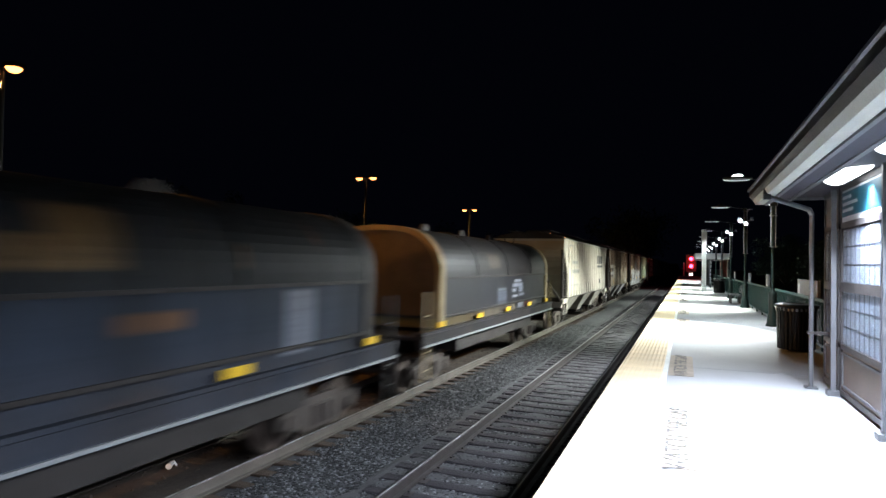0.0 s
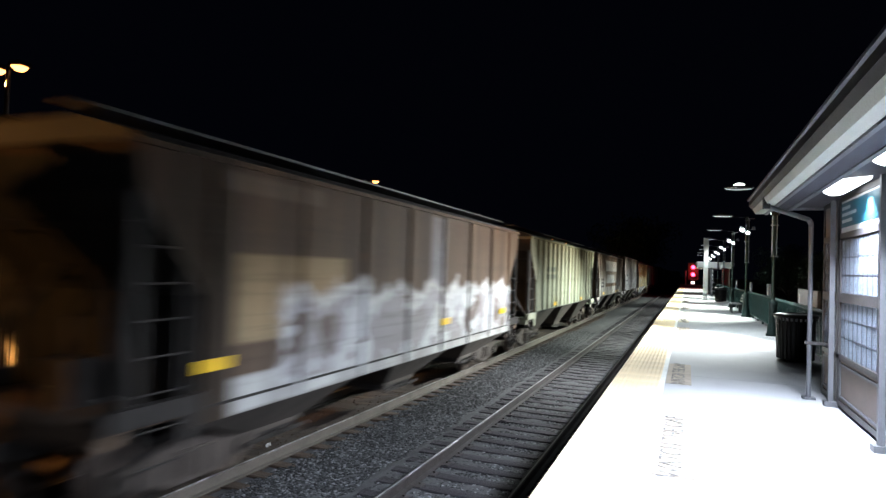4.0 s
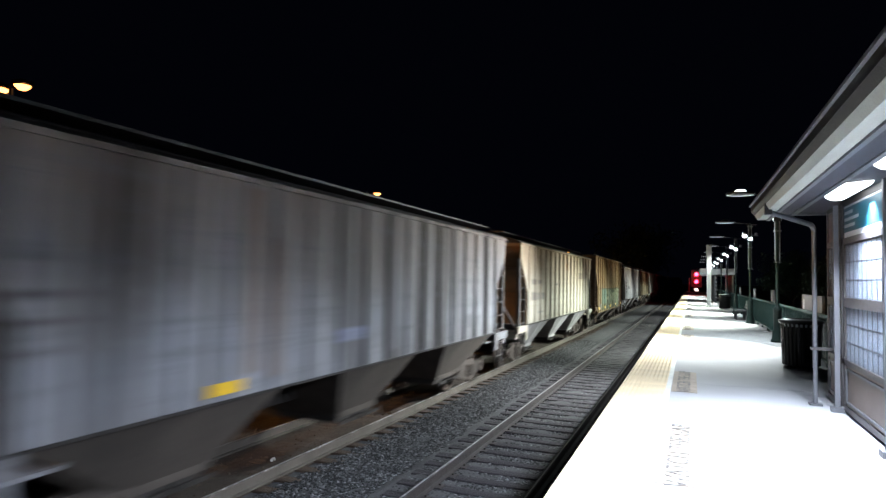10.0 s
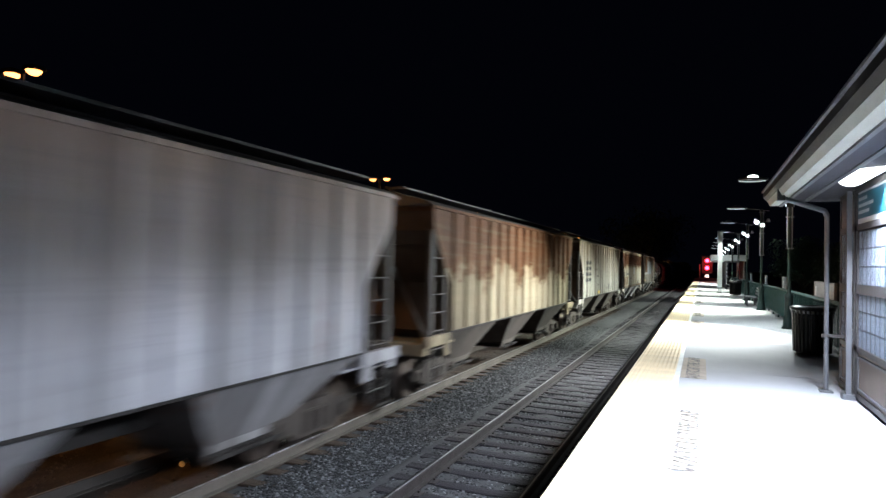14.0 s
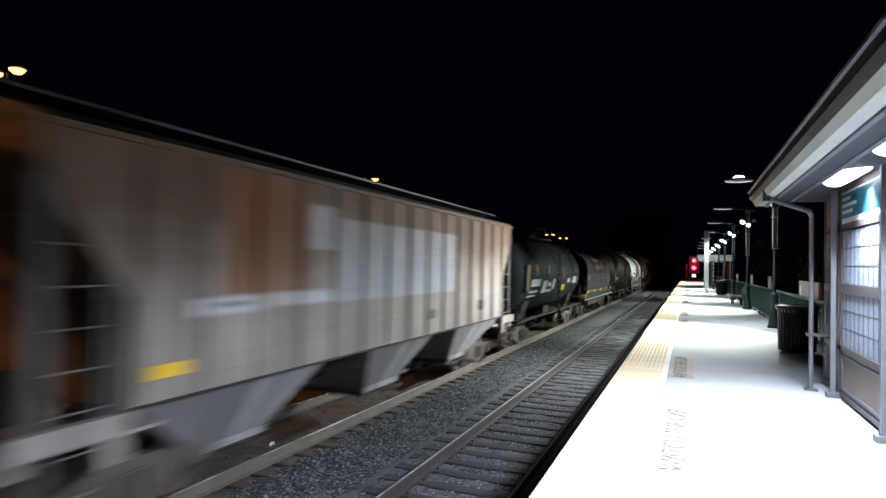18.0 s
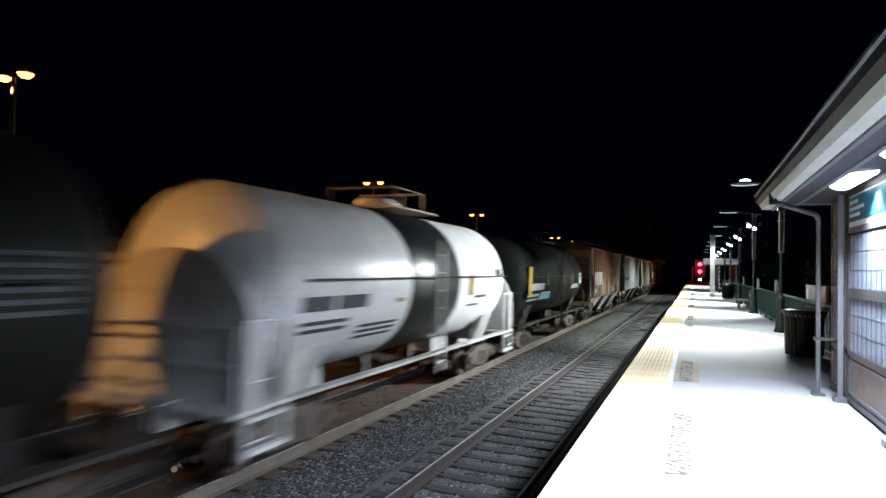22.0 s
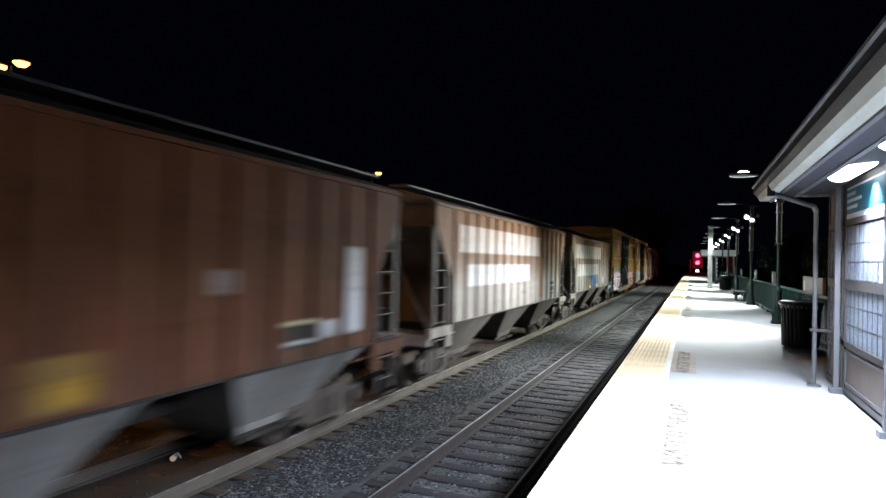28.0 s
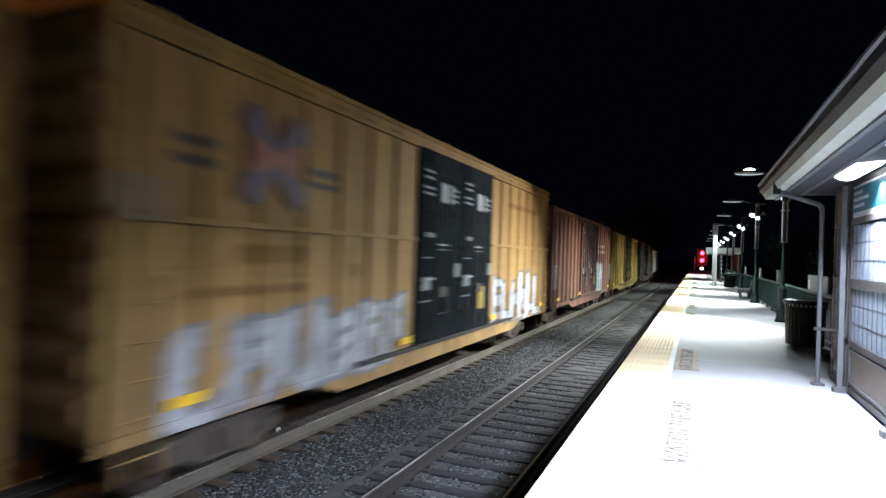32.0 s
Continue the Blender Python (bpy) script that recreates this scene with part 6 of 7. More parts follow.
    hopper(y, L, paint("white_lilac", (0.50, 0.49, 0.52), 0.06, dirt=0.35, rects=grid(-5.8, -4.9, 2.0, 3.0, 4, 2, DARKP, 0.2) + grid(-4.6, -3.0, 2.3, 2.7, 1, 5, (0.16, 0.16, 0.18), 0.3), seed=15), "white covered hopper car with dark lettering bars", 17, under=paint("lilac_white_bays", (0.37, 0.355, 0.365), 0.25, dirt=0.8))
    y, L = nxt(15.0)
    hopper(y, L, paint("rust_pale", (0.46, 0.38, 0.26), 0.25, (0.12, 0.06, 0.03), dirt=0.6, bay=0.6, crust=(2.6, 2.4, (0.15, 0.06, 0.022), 0.92), seed=16), "rusty brown and pale covered hopper car", 16)
    y, L = nxt(16.16)
    hopper(y, L, paint("grey_cream", (0.46, 0.43, 0.39), 0.08, dirt=0.4, bay=0.6, over=[(-3.2, -2.2, 2.74, 2.84, (0.15, 0.13, 0.12), 0.4), (-2.4, -1.8, 2.4, 2.48, (0.18, 0.16, 0.15), 0.4), (-2.2, -1.7, 1.95, 2.05, (0.18, 0.16, 0.15), 0.4), (1.0, 2.2, 1.65, 1.8, (0.2, 0.18, 0.17), 0.5), (1.9, 2.3, 1.7, 1.95, (0.1, 0.1, 0.1), 0.3), (3.9, 4.3, 1.75, 2.05, (0.12, 0.12, 0.12), 0.3)] + grid(-5.7, -4.3, 2.2, 3.3, 4, 3, DARKP, 0.1), seed=17), "grey-cream covered hopper car with dark lettering grid", 16, strips=(-2.02,))
    y, L = nxt(17.29)
    hopper(y, L, paint("white_rust_top", (0.58, 0.52, 0.44), 0.36, (0.28, 0.15, 0.07), dirt=0.4, bay=0.5, wash_fade=(0.29, 0.26, 0.22), crust=(2.95, 0.75, (0.12, 0.037, 0.012), 0.98, 0.15, 3.95), over=[(-4.95, -3.5, 2.38, 2.52, (0.11, 0.12, 0.14), 0.35), (-5.7, -4.95, 2.3, 2.6, (0.20, 0.19, 0.18), 0.4), (-6.4, -4.3, 1.65, 2.25, (0.13, 0.065, 0.03), 0.55), (-3.6, -3.2, 1.6, 2.9, (0.28, 0.17, 0.09), 0.6), (-1.9, -1.6, 1.6, 2.9, (0.30, 0.20, 0.12), 0.6), (1.6, 2.0, 1.6, 2.9, (0.28, 0.18, 0.11), 0.6), (-4.3, -3.9, 1.75, 2.7, (0.30, 0.24, 0.17), 0.4), (-2.5, -1.9, 2.08, 2.14, (0.1, 0.1, 0.1), 0.2), (-1.0, -0.6, 1.7, 1.76, (0.12, 0.1, 0.1), 0.2), (-0.1, 0.6, 2.45, 2.95, (0.50, 0.51, 0.54), 0.1), (-0.05, 0.35, 1.6, 2.4, (0.20, 0.12, 0.08), 0.3), (3.2, 3.8, 1.6, 1.85, DARKP, 0.2), (-7, 7, 1.44, 1.6, (0.20, 0.12, 0.08), 0.6)], seed=18), "white covered hopper car with dark red rust over its upper side", 16, peak=4.42, under=paint("white_bays", (0.45, 0.44, 0.455), 0.25, dirt=0.8, seed=18.5))
    y, L = nxt(18.45)
    hopper(y, L, paint("tan_lilac", (0.34, 0.30, 0.27), 0.12, (0.24, 0.15, 0.09), dirt=0.4, bay=0.45, crust=(3.1, 1.3, (0.17, 0.11, 0.075), 0.7, 0.3), over=[(-5.1, -3.4, 2.5, 4.0, (0.22, 0.105, 0.05), 0.35), (-3.4, -2.7, 3.1, 3.75, (0.40, 0.42, 0.48), 0.2), (-2.7, 2.6, 2.3, 3.6, (0.33, 0.36, 0.42), 0.45), (-5.6, -4.4, 2.28, 2.48, (0.48, 0.48, 0.50), 0.2), (-4.2, -2.7, 2.32, 2.5, (0.45, 0.45, 0.47), 0.3), (-5.3, -4.6, 2.36, 2.42, (0.2, 0.2, 0.2), 0.3), (0.9, 1.4, 1.75, 1.95, DARKP, 0.2), (4.2, 4.7, 1.75, 2.0, DARKP, 0.2)], seed=19),
           "tan covered hopper car with pale lilac patches", 15, strips=(-5.94,), tagz=1.76, end=ENDBROWN, under=paint("lilac_grey_bays", (0.37, 0.355, 0.365), 0.25, dirt=0.8))
    YP, TP, WP = (DULLYELLOW, "yellow placard"), (paint("tan_placard", (0.12, 0.085, 0.042), 0.1), "tan placard"), (PALEBAR, "white lettering bar")
    y, L = nxt(19.33, 1.3)
    tank_car(y, L, paint("tank_black", (0.012, 0.015, 0.016), 0.0, grime=0.1, dirt=0.5, rough=0.6, spec=0.06, bay=0.3, wash_fade=None, seed=20), "black tank car with white lettering bars and sprayed marks",
             panels=[(-5.2, 2.5, 0.4, 0.9, *TP), (-3.9, 2.3, 1.4, 0.26, *WP), (-4.0, 1.98, 1.3, 0.09, *WP), (-4.0, 1.82, 1.2, 0.07, *WP), (-2.4, 2.12, 0.7, 0.5, *WP), (-1.5, 2.2, 0.6, 0.16, *WP), (-1.4, 1.95, 0.9, 0.1, *WP), (-0.7, 2.2, 0.4, 0.4, *WP), (-1.8, 2.75, 0.35, 0.4, *TP), (-3.8, 2.75, 0.35, 0.4, *TP), (1.3, 2.6, 0.35, 0.5, *TP), (1.5, 2.0, 0.7, 0.28, *YP), (2.6, 2.3, 0.5, 0.2, *WP), (4.1, 2.3, 0.9, 0.3, *WP), (4.4, 2.75, 0.4, 0.3, *TP)], back=0.2)
    y, L = nxt(20.27, 0.9, 0.6)
    coil_car(y, L, paint("coil_navy", (0.014, 0.019, 0.031), 0.08, rough=0.5, spec=0.15, rects=[(-6.2, -5.3, 1.3, 1.56, (0.34, 0.21, 0.03), 0.3), (-5.05, -4.25, 2.36, 2.5, (0.26, 0.29, 0.36), 0.4), (-5.15, -3.95, 2.22, 2.36, (0.22, 0.25, 0.32), 0.4), (-4.85, -4.45, 2.1, 2.25, (0.24, 0.27, 0.33), 0.4), (-4.15, -3.65, 2.3, 2.42, (0.16, 0.19, 0.25), 0.5), (-5.30, -4.75, 1.9, 2.06, (0.26, 0.16, 0.025), 0.3), (-4.74, -2.37, 1.46, 1.62, (0.34, 0.21, 0.03), 0.3), (-2.05, -1.15, 1.47, 1.6, (0.16, 0.12, 0.05), 0.4), (-0.75, -0.15, 1.47, 1.58, (0.26, 0.17, 0.03), 0.4), (1.45, 1.95, 1.5, 1.58, (0.22, 0.22, 0.2), 0.4), (3.75, 4.65, 1.48, 1.58, (0.25, 0.2, 0.1), 0.4), (4.65, 5.15, 1.95, 2.45, (0.22, 0.23, 0.25), 0.4), (-3.55, -2.95, 2.0, 2.08, (0.14, 0.10, 0.06), 0.4), (-0.95, -0.15, 2.15, 2.3, (0.13, 0.07, 0.035), 0.4), (1.05, 1.95, 2.18, 2.34, (0.12, 0.065, 0.035), 0.4)], seed=21),
             paint("coil_hood_navy", (0.014, 0.015, 0.018), 0.1, rough=0.55, spec=0.12, rects=[(-1.8, 1.0, 2.8, 3.0, (0.17, 0.11, 0.05), 0.5), (-1.8, 0.8, 3.3, 3.45, (0.16, 0.11, 0.05), 0.5), (0.8, 1.4, 2.8, 3.4, (0.14, 0.09, 0.045), 0.5)], seed=22), "dark blue coil car with yellow strips and a white sprayed mark", CARBLACK)
    y, L = nxt(21.42, 1.2)
    tank_car(y, L, paint("tank_olive", (0.010, 0.009, 0.008), 0.0, grime=0.1, dirt=0.5, rough=0.55, spec=0.15, bay=0.3, wash_fade=None, seed=23), "dark olive-grey tank car with yellow placards", r=1.58,
             panels=[(-6.4, 2.5, 0.45, 0.9, *YP), (-4.9, 2.08, 1.9, 0.2, *WP), (-4.9, 1.85, 1.6, 0.07, *WP), (-1.7, 2.5, 0.35, 0.45, *TP), (2.1, 2.45, 0.35, 0.45, *TP), (4.2, 2.6, 0.35, 0.5, *TP), (2.6, 1.81, 0.9, 0.12, *TP)] + [(5.85, 2.46 + 0.1 * k, 1.15, 0.045, FADEDBAR, "faded lettering bar") for k in range(6)])
    y, L = nxt(22.365, 1.15, 1.0)
    tank_car(y, L, paint("tank_white", (0.74, 0.75, 0.77), 0.03, dirt=0.15, rough=0.35, spec=0.4, bay=0.1, wash_fade=None, seed=24), "glossy white tank car with a broad black band", paint("black_band", (0.012, 0.014, 0.015), 0.0, rough=0.35, spec=0.4, bay=0.1, wash_fade=None, seed=25),
             paint("white_steps", (0.58, 0.58, 0.57), 0.08, seed=26), 1.55, True,
             panels=[(-4.5, 2.34, 0.8, 0.22, DARKBAR, "dark lettering bar"), (-3.5, 2.34, 0.9, 0.22, DARKBAR, "dark lettering bar"), (-4.2, 2.05, 1.3, 0.06, DARKBAR, "dark lettering bar"), (-4.2, 1.93, 1.3, 0.06, DARKBAR, "dark lettering bar"), (-2.4, 1.9, 1.4, 0.05, DARKBAR, "dark lettering bar"), (-2.4, 1.8, 1.4, 0.05, DARKBAR, "dark lettering bar"), (-2.4, 1.7, 1.4, 0.05, DARKBAR, "dark lettering bar"),
                     (2.1, 2.5, 0.35, 0.5, *YP), (-1.8, 2.3, 0.3, 0.08, *YP), (2.9, 2.2, 0.9, 0.07, DARKBAR, "dark lettering bar"), (2.5, 2.0, 0.8, 0.05, DARKBAR, "dark lettering bar"), (4.3, 2.8, 0.5, 0.2, DARKBAR, "dark lettering bar")], back=0.8)
    y, L = nxt(23.27, 1.5, 0.9)
    tank_car(y, L, paint("tank_black_two", (0.010, 0.012, 0.012), 0.0, grime=0.1, dirt=0.5, rough=0.6, spec=0.06, bay=0.3, wash_fade=None, seed=27), "black tank car with yellow placards and a white lettering bar",
             panels=[(-5.05, 2.5, 0.4, 1.0, *YP), (-4.0, 2.3, 2.2, 0.24, *WP), (-4.2, 2.0, 1.6, 0.1, *WP), (-4.2, 1.84, 1.6, 0.07, *WP), (-2.4, 1.95, 1.6, 0.3, BLUEBAR, "pale blue sprayed mark"), (-1.6, 1.85, 0.5, 0.1, *WP), (-2.4, 2.55, 0.35, 0.45, *TP), (0.7, 2.55, 0.35, 0.45, *TP), (2.5, 2.5, 0.35, 0.5, *TP), (3.4, 2.2, 1.6, 0.2, *WP), (4.6, 2.55, 0.5, 0.5, *WP)])
    y, L = nxt(24.47, 0.0, 1.1)
    hopper(y, L, paint("rust_brown", (0.36, 0.25, 0.175), 0.45, (0.085, 0.038, 0.024), dirt=0.85, bay=0.8, crust=(2.2, 2.6, (0.125, 0.055, 0.034), 0.85, 0.25), over=[(-5.55, -2.65, 2.12, 2.84, (0.44, 0.45, 0.50), 0.4), (-5.55, -2.65, 2.22, 2.26, (0.25, 0.25, 0.28), 0.2), (-5.5, -4.75, 1.68, 1.9, (0.48, 0.49, 0.5), 0.2), (-0.2, 0.2, 1.5, 1.78, (0.45, 0.42, 0.36), 0.2), (2.2, 2.7, 1.6, 1.85, (0.42, 0.4, 0.36), 0.3)], seed=28), "rust-brown covered hopper car with a white patch", 18, end=ENDORANGE, under=paint("dull_lilac_bays", (0.37, 0.355, 0.365), 0.25, dirt=0.8))
    y, L = nxt(25.66)
    hopper(y, L, paint("pale_blue", (0.46, 0.48, 0.51), 0.06, (0.30, 0.22, 0.16), dirt=0.25, bay=0.3, crust=(3.3, 0.9, (0.30, 0.26, 0.21), 0.6, 0.4), over=grid(-6.0, -2.7, 2.2, 2.62, 1, 6, (0.11, 0.12, 0.18), 0.1, 0.84) + [(-5.3, -3.2, 1.66, 1.9, (0.36, 0.33, 0.36), 0.5), (-1.3, -1.0, 3.3, 3.55, (0.2, 0.2, 0.2), 0.3), (0.4, 1.2, 1.85, 1.92, (0.14, 0.14, 0.15), 0.2), (0.6, 1.0, 1.6, 1.72, (0.14, 0.14, 0.15), 0.2)], seed=29), "pale blue-white covered hopper car", 16, end=ENDBROWN, peak=4.45)
    y, L = nxt(26.78)
    hopper(y, L, paint("cream_dull", (0.46, 0.42, 0.33), 0.15, dirt=0.4, rects=grid(-4.8, -2.8, 2.6, 3.2, 2, 3, (0.25, 0.22, 0.18), 0.4), seed=30), "dull cream covered hopper car", 16)
    y, L = nxt(27.89)
    hopper(y, L, paint("oxide_red", (0.125, 0.045, 0.024), 0.15, (0.07, 0.028, 0.015), dirt=0.6, bay=0.7, crust=(2.5, 2.4, (0.15, 0.062, 0.024), 0.6, 0.3), over=[(5.05, 5.65, 1.7, 3.06, (0.46, 0.47, 0.50), 0.2), (2.2, 2.6, 2.44, 2.72, (0.22, 0.18, 0.17), 0.4), (0.15, 0.8, 1.5, 1.99, (0.20, 0.12, 0.035), 0.4), (0.3, 0.75, 1.55, 1.78, (0.30, 0.17, 0.02), 0.3), (3.6, 4.3, 1.62, 1.95, (0.02, 0.02, 0.02), 0.1), (3.6, 4.3, 1.68, 1.72, (0.5, 0.5, 0.5), 0.1), (3.5, 4.4, 1.95, 2.0, (0.4, 0.36, 0.22), 0.2), (4.4, 4.9, 1.7, 1.95, (0.4, 0.4, 0.42), 0.3)] + [(-5.4, -3.7, 2.1, 2.95, (0.45, 0.46, 0.46), 0.2)], seed=31),
           "dark red-brown covered hopper car with a white label", 15, under=paint("grey_bays", (0.22, 0.215, 0.21), 0.1, seed=31.5))
    y, L = nxt(29.015)
    hopper(y, L, paint("grey_tan", (0.37, 0.33, 0.305), 0.08, (0.22, 0.14, 0.09), dirt=0.35, bay=0.45, crust=(2.6, 0.7, (0.25, 0.155, 0.10), 0.9, 0.5), over=[(-5.6, 2.68, 3.07, 3.73, (0.53, 0.53, 0.55), 0.3), (-5.0, 1.05, 2.24, 2.78, (0.54, 0.55, 0.58), 0.3), (2.42, 2.85, 1.6, 3.7, (0.17, 0.10, 0.06), 0.2), (4.3, 5.0, 1.65, 2.13, (0.08, 0.08, 0.08), 0.2), (4.3, 5.0, 1.72, 1.76, (0.5, 0.5, 0.5), 0.1), (4.3, 5.0, 1.95, 1.99, (0.5, 0.5, 0.5), 0.1), (0.1, 0.7, 1.84, 1.94, (0.16, 0.15, 0.16), 0.3), (-6.0, 2.7, 3.73, 4.0, (0.20, 0.125, 0.08), 0.5)], seed=32), "grey-tan covered hopper car with large white lettering bars", 16)
    y, L = nxt(30.11)
    hopper(y, L, paint("grey_brown", (0.29, 0.258, 0.245), 0.06, (0.20, 0.12, 0.08), dirt=0.35, bay=0.45, crust=(2.75, 0.7, (0.20, 0.138, 0.105), 0.9, 0.5), over=[(-6.0, 2.56, 3.07, 3.75, (0.43, 0.43, 0.45), 0.3), (-5.2, 1.15, 2.2, 2.78, (0.43, 0.435, 0.46), 0.3), (-1.45, 0.6, 1.98, 2.12, (0.13, 0.13, 0.15), 0.3), (-1.3, -0.5, 1.8, 1.86, (0.16, 0.16, 0.18), 0.3), (-0.52, 0.38, 1.46, 2.16, (0.06, 0.20, 0.48), 0.1), (0.5, 0.9, 1.6, 1.75, (0.4, 0.3, 0.1), 0.3), (3.2, 3.9, 1.65, 2.0, (0.46, 0.45, 0.44), 0.2), (3.7, 4.1, 1.7, 1.95, (0.1, 0.1, 0.1), 0.2)], seed=33), "grey-brown covered hopper car with white bars and a blue patch", 16, strips=(-1.88, 0.66))
    mark = [(-8.3, -7.6, 4.0, 4.12, DARKP, 0.2), (-8.3, -7.6, 3.78, 3.9, DARKP, 0.2), (-5.9, -5.1, 3.95, 4.07, DARKP, 0.2), (-5.9, -5.1, 3.78, 3.88, DARKP, 0.2)]
    lines = [(-7.4, -6.0, 2.75, 2.95, (0.22, 0.15, 0.06), 0.4), (-7.2, -6.2, 2.45, 2.53, (0.22, 0.15, 0.06), 0.4), (4.0, 7.6, 4.3, 4.45, (0.3, 0.14, 0.05), 0.4), (4.0, 6.0, 3.9, 4.0, (0.3, 0.14, 0.05), 0.4), (6.6, 7.6, 3.3, 3.5, (0.15, 0.2, 0.3), 0.3)]
    door_black = paint("door_black", (0.018, 0.021, 0.024), 0.0, rough=0.9, spec=0.0, grime=0.0, wash_fade=None, rects=[(-0.9, -0.3, 1.2, 1.3, WHITEP, 0.2), (-0.2, 0.5, 1.9, 2.0, WHITEP, 0.2), (0.0, 0.6, 2.9, 3.3, (0.4, 0.42, 0.44), 0.3)], seed=34)
    y, L = nxt(31.37, 0.0, 0.95)
    # yellow box cars: a darker tone here paints in light fading up the sides
    boxcar(y, L, paint("yellow_box", (0.215, 0.124, 0.036), 0.05, (0.24, 0.12, 0.04), dirt=0.35, bay=0.3, wash_fade=(0.19, 0.16, 0.13), rects=[(-4.1, -3.3, 3.98, 4.06, (0.15, 0.07, 0.01), 0.2), (-4.1, -3.3, 3.74, 3.84, (0.15, 0.07, 0.01), 0.2), (5.0, 6.6, 4.2, 4.4, (0.16, 0.08, 0.015), 0.2)], tags=[(-7.6, -2.7, 0.9, 2.42, [(0.055, 0.13, 0.17)] * 3, 0.3), (-8.2, -2.55, 0.8, 2.17, [(0.34, 0.24, 0.32), (0.22, 0.26, 0.38), (0.36, 0.30, 0.36), (0.34, 0.12, 0.17), (0.20, 0.27, 0.40), (0.32, 0.26, 0.33)], 0.35), (-8.6, -7.9, 0.6, 1.6, [(0.10, 0.34, 0.55), (0.12, 0.38, 0.58), (0.16, 0.42, 0.6), (0.08, 0.26, 0.5)], 0.5), (-2.95, -1.5, 0.6, 1.5, [(0.10, 0.28, 0.40), (0.12, 0.30, 0.42), (0.16, 0.34, 0.44), (0.08, 0.2, 0.36)], 0.5)], letters=[(-8.0, -2.4, 0.95, 2.3, 5, (0.52, 0.44, 0.50), (0.20, 0.14, 0.20), 5), (2.4, 7.9, 0.95, 2.2, 8, (0.40, 0.32, 0.36), (0.30, 0.05, 0.10), 9)], seed=34), door_black, "yellow box car with black doors and pink sprayed lettering", emblem=-4.92, trims=(4.46, 3.18, 1.72))
    y, L = nxt(32.71, 0.0, 0.95)
    boxcar(y, L, paint("yellow_box_two", (0.36, 0.22, 0.085), 0.05, (0.24, 0.12, 0.04), dirt=0.4, bay=0.3, wash_fade=(0.2, 0.17, 0.14), rects=mark + [(-7.25, -5.85, 2.72, 2.95, (0.20, 0.11, 0.03), 0.3), (-8.1, -5.8, 2.32, 2.44, (0.17, 0.09, 0.025), 0.4), (-4.7, -4.4, 2.5, 2.7, (0.18, 0.09, 0.03), 0.3), (-9.0, -8.3, 3.15, 3.6, (0.22, 0.18, 0.14), 0.5), (4.0, 7.6, 4.3, 4.45, (0.2, 0.1, 0.03), 0.4)], letters=[(-8.3, -2.6, 0.95, 2.15, 6, (0.40, 0.40, 0.43), (0.17, 0.18, 0.22), 21), (2.6, 8.0, 0.95, 2.3, 6, (0.44, 0.45, 0.48), (0.07, 0.08, 0.11), 22)], seed=35), door_black, "yellow box car with black doors and white sprayed lettering", emblem=-6.65, trims=(5.0, 3.18))
    y, L = nxt(33.95, 0.0, 0.95)
    boxcar(y, L, paint("brown_box", (0.20, 0.095, 0.08), 0.2, dirt=0.4, rects=grid(3, 6, 3.2, 3.8, 2, 3, (0.4, 0.38, 0.36), 0.3), tags=[(-2.0, 5.0, 1.0, 2.6, [(0.2, 0.4, 0.55), (0.5, 0.52, 0.54), (0.35, 0.4, 0.45)])], seed=36), paint("brown_door", (0.17, 0.08, 0.07), 0.2, seed=36.5), "brown box car with blue sprayed lettering", top=4.9)
    y, L = nxt(35.35, 0.0, 0.95)
    boxcar(y, L, paint("yellow_box_three", (0.29, 0.20, 0.05), 0.1, dirt=0.35, seed=37), paint("yellow_door", (0.46, 0.30, 0.06), 0.1, seed=37.5), "plain yellow box car", top=4.75)
    y, L = nxt(36.6, 0.0, 0.95)
    boxcar(y, L, paint("dark_box", (0.06, 0.05, 0.05), 0.2, dirt=0.4, seed=38), paint("dark_door", (0.05, 0.045, 0.045), 0.2, seed=38.5), "dark grey box car", top=4.75)
    y, L = nxt(37.8)
    hopper(y, L, paint("far_grey", (0.34, 0.33, 0.32), 0.15, dirt=0.4, seed=39), "grey covered hopper car at the end of the visible train", 15)


PALEBAR = surface("pale_lettering", (0.30, 0.31, 0.32), 0.6, var=0.4, scale=4)
FADEDBAR = surface("faded_lettering", (0.10, 0.105, 0.115), 0.7, var=0.4, scale=4)
DARKBAR = surface("dark_lettering", (0.05, 0.055, 0.07), 0.6, var=0.3, scale=4)
BLUEBAR = surface("blue_spray", (0.25, 0.35, 0.48), 0.6, var=0.4, scale=4)
consist()

# ---- pieces of the platform and the tracks ----
for i in range(25):
    part("deck_slab", lambda: Build().box(-0.30, 6.0, 0.006, 4.594, 0.0, DECK - 0.95), CONCRETE, PLATFORM, key="slab", m=pose(0, -16.3 + 4.6 * i, 0.95))


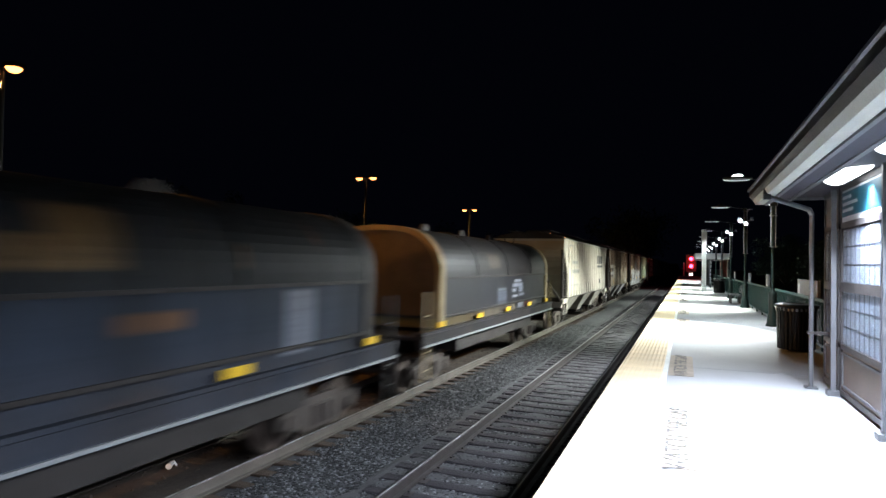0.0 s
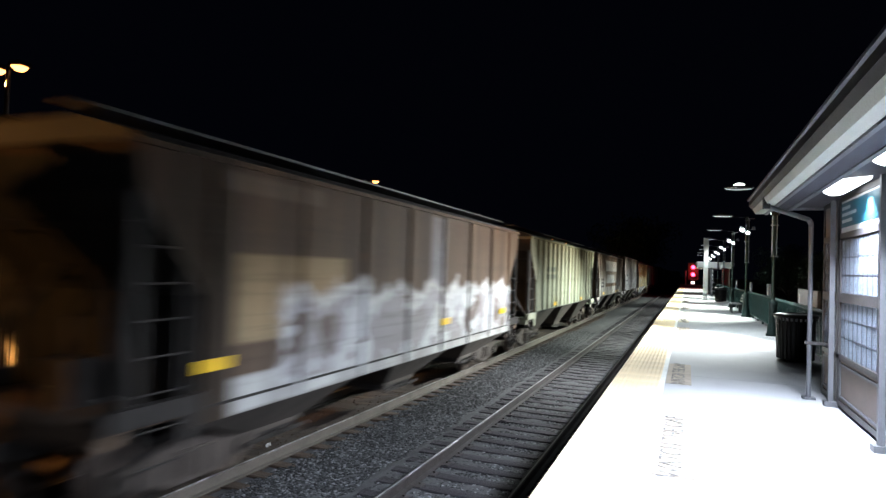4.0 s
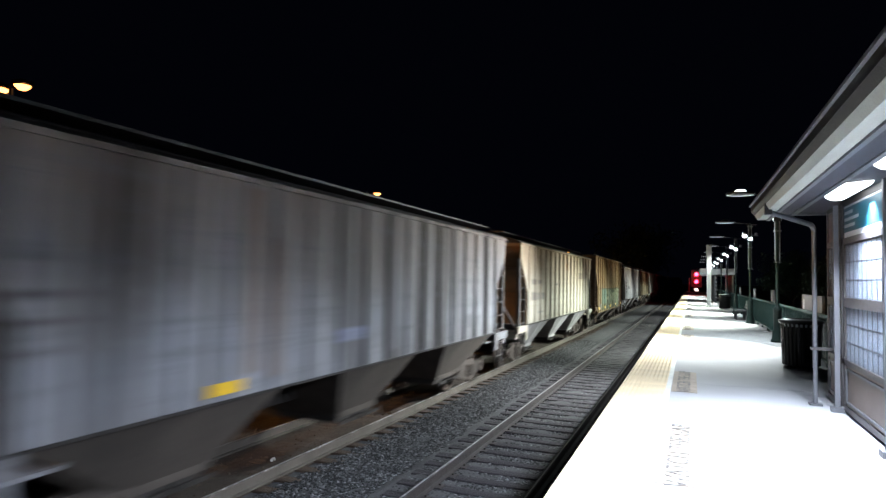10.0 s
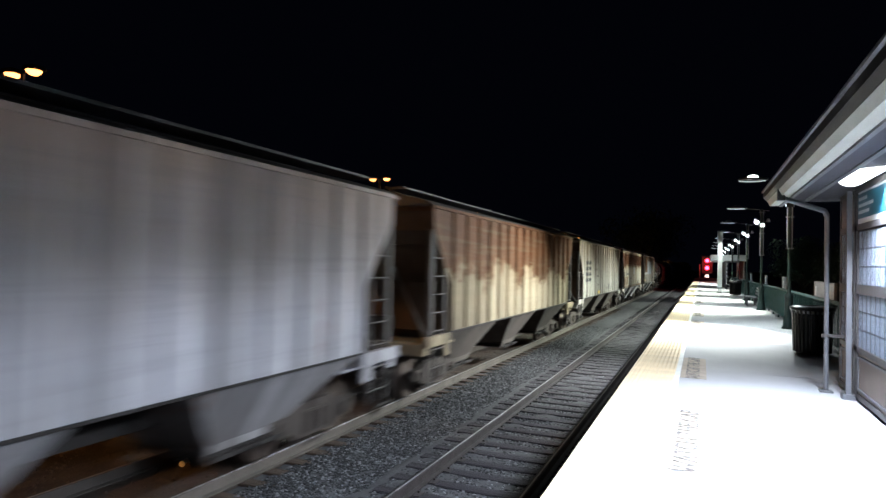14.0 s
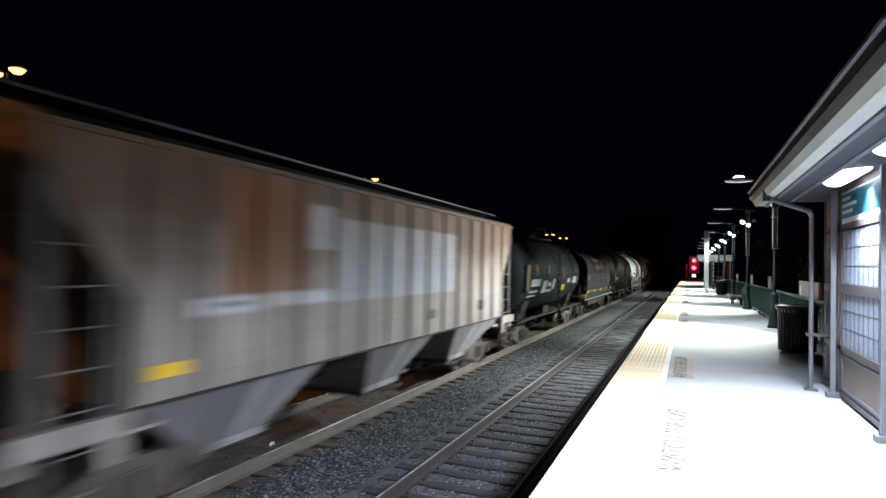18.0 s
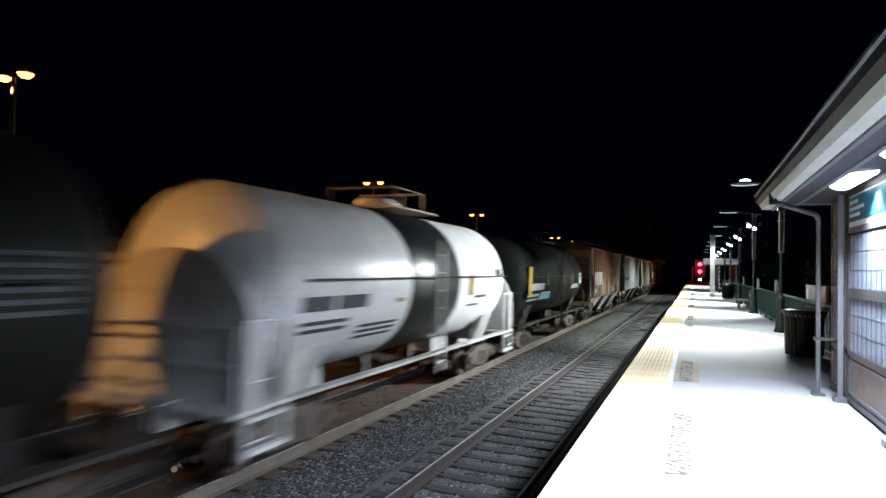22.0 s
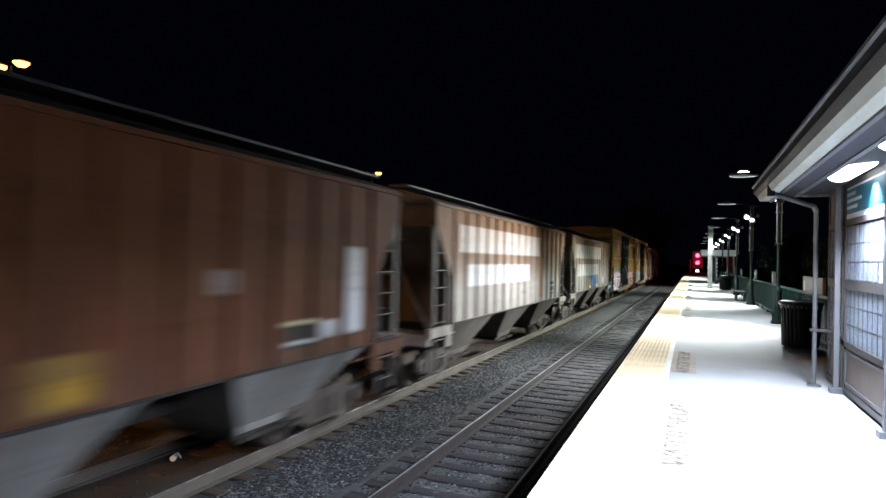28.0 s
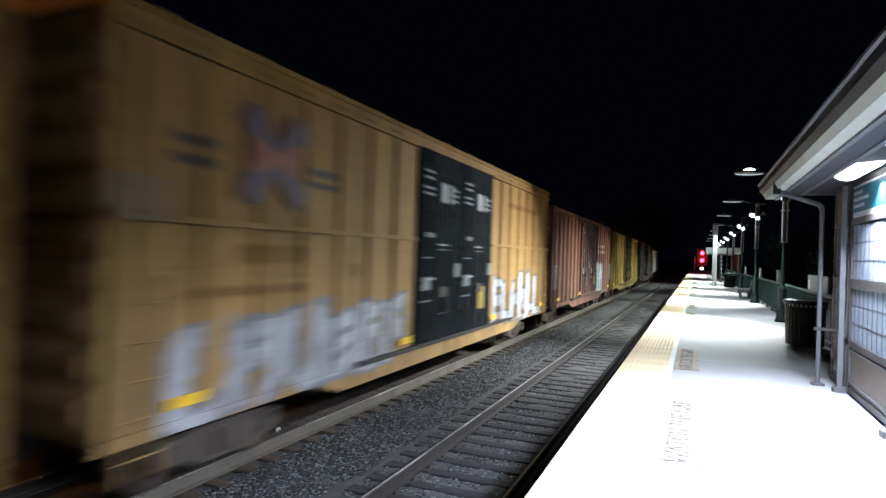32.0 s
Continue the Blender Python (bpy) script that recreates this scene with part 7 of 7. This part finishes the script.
def tile():
    b = Build().box(-0.345, 0.345, 0.004, 0.606, 0.0, 0.144)
    for i in range(10):
        for j in range(9):
            x, y = -0.31 + 0.069 * i, 0.04 + 0.0655 * j
            r, q = 0.016, 0.010
            b.add([(x - r, y - r, 0.144), (x + r, y - r, 0.144), (x + r, y + r, 0.144), (x - r, y + r, 0.144), (x - q, y - q, 0.15), (x + q, y - q, 0.15), (x + q, y + q, 0.15), (x - q, y + q, 0.15)],
                  [(4, 5, 6, 7), (0, 1, 5, 4), (1, 2, 6, 5), (2, 3, 7, 6), (3, 0, 4, 7)])
    return b


for i in range(183):
    part("tactile_tile", tile, TACTILE, PLATFORM, key="tile", m=pose(-0.722, -16.03 + 0.61 * i, 1.08))
TIE_RNG = random.Random(3)
for owner, centre, first, count, dz in ((NEAR, TRACK_NEAR, -8.95, 235, 0.0), (FAR, TRACK_FAR, 0.0, 90, -0.02)):
    for i in range(count):
        part("tie", lambda: Build().prism([(-0.115, -0.18), (0.115, -0.18), (0.115, -0.012), (0.10, 0.0), (-0.10, 0.0), (-0.115, -0.012)], "x", -1.3, 1.3), TIE if owner is NEAR else BROWNTIE, owner, key="tie",
             m=pose(centre + TIE_RNG.uniform(-0.04, 0.04), first + 0.53 * i + TIE_RNG.uniform(-0.02, 0.02), -0.175 + dz, 0, 0, TIE_RNG.uniform(-1, 1)))
        if owner is NEAR and i < 75:
            for s in (-1, 1):
                part("tie_plate", lambda: Build().box(-0.17, 0.17, -0.095, 0.095, 0, 0.012).box(-0.12, -0.09, -0.06, -0.03, 0.012, 0.035).box(0.09, 0.12, 0.03, 0.06, 0.012, 0.035), STEEL, owner, key="tplate", m=pose(centre + 0.7535 * s, first + 0.53 * i, -0.178))


# ---- what moves ----
def motions():
    for c, y in CARS:
        walk(c, [(t, pose(TRACK_FAR, y - SPEED * t, 0)) for t in (0, 8, 16, 24, 32)])
    turn = math.degrees(SPEED / 0.43 / FPS)
    first = TRUCKS[0]
    for w, dy in zip(first, (-0.88, 0.88)):
        walk(w, [(k / FPS, pose(0, dy, 0.43) @ Matrix.Rotation(radians(turn * k), 4, "X")) for k in range(int(32 * FPS) + 1)])
    for sets in TRUCKS[1:]:
        for w, src in zip(sets, first):
            w.rotation_mode = "QUATERNION"
            keys = w.animation_data_create()
            keys.action = src.animation_data.action
            keys.action_slot = src.animation_data.action_slot


motions()
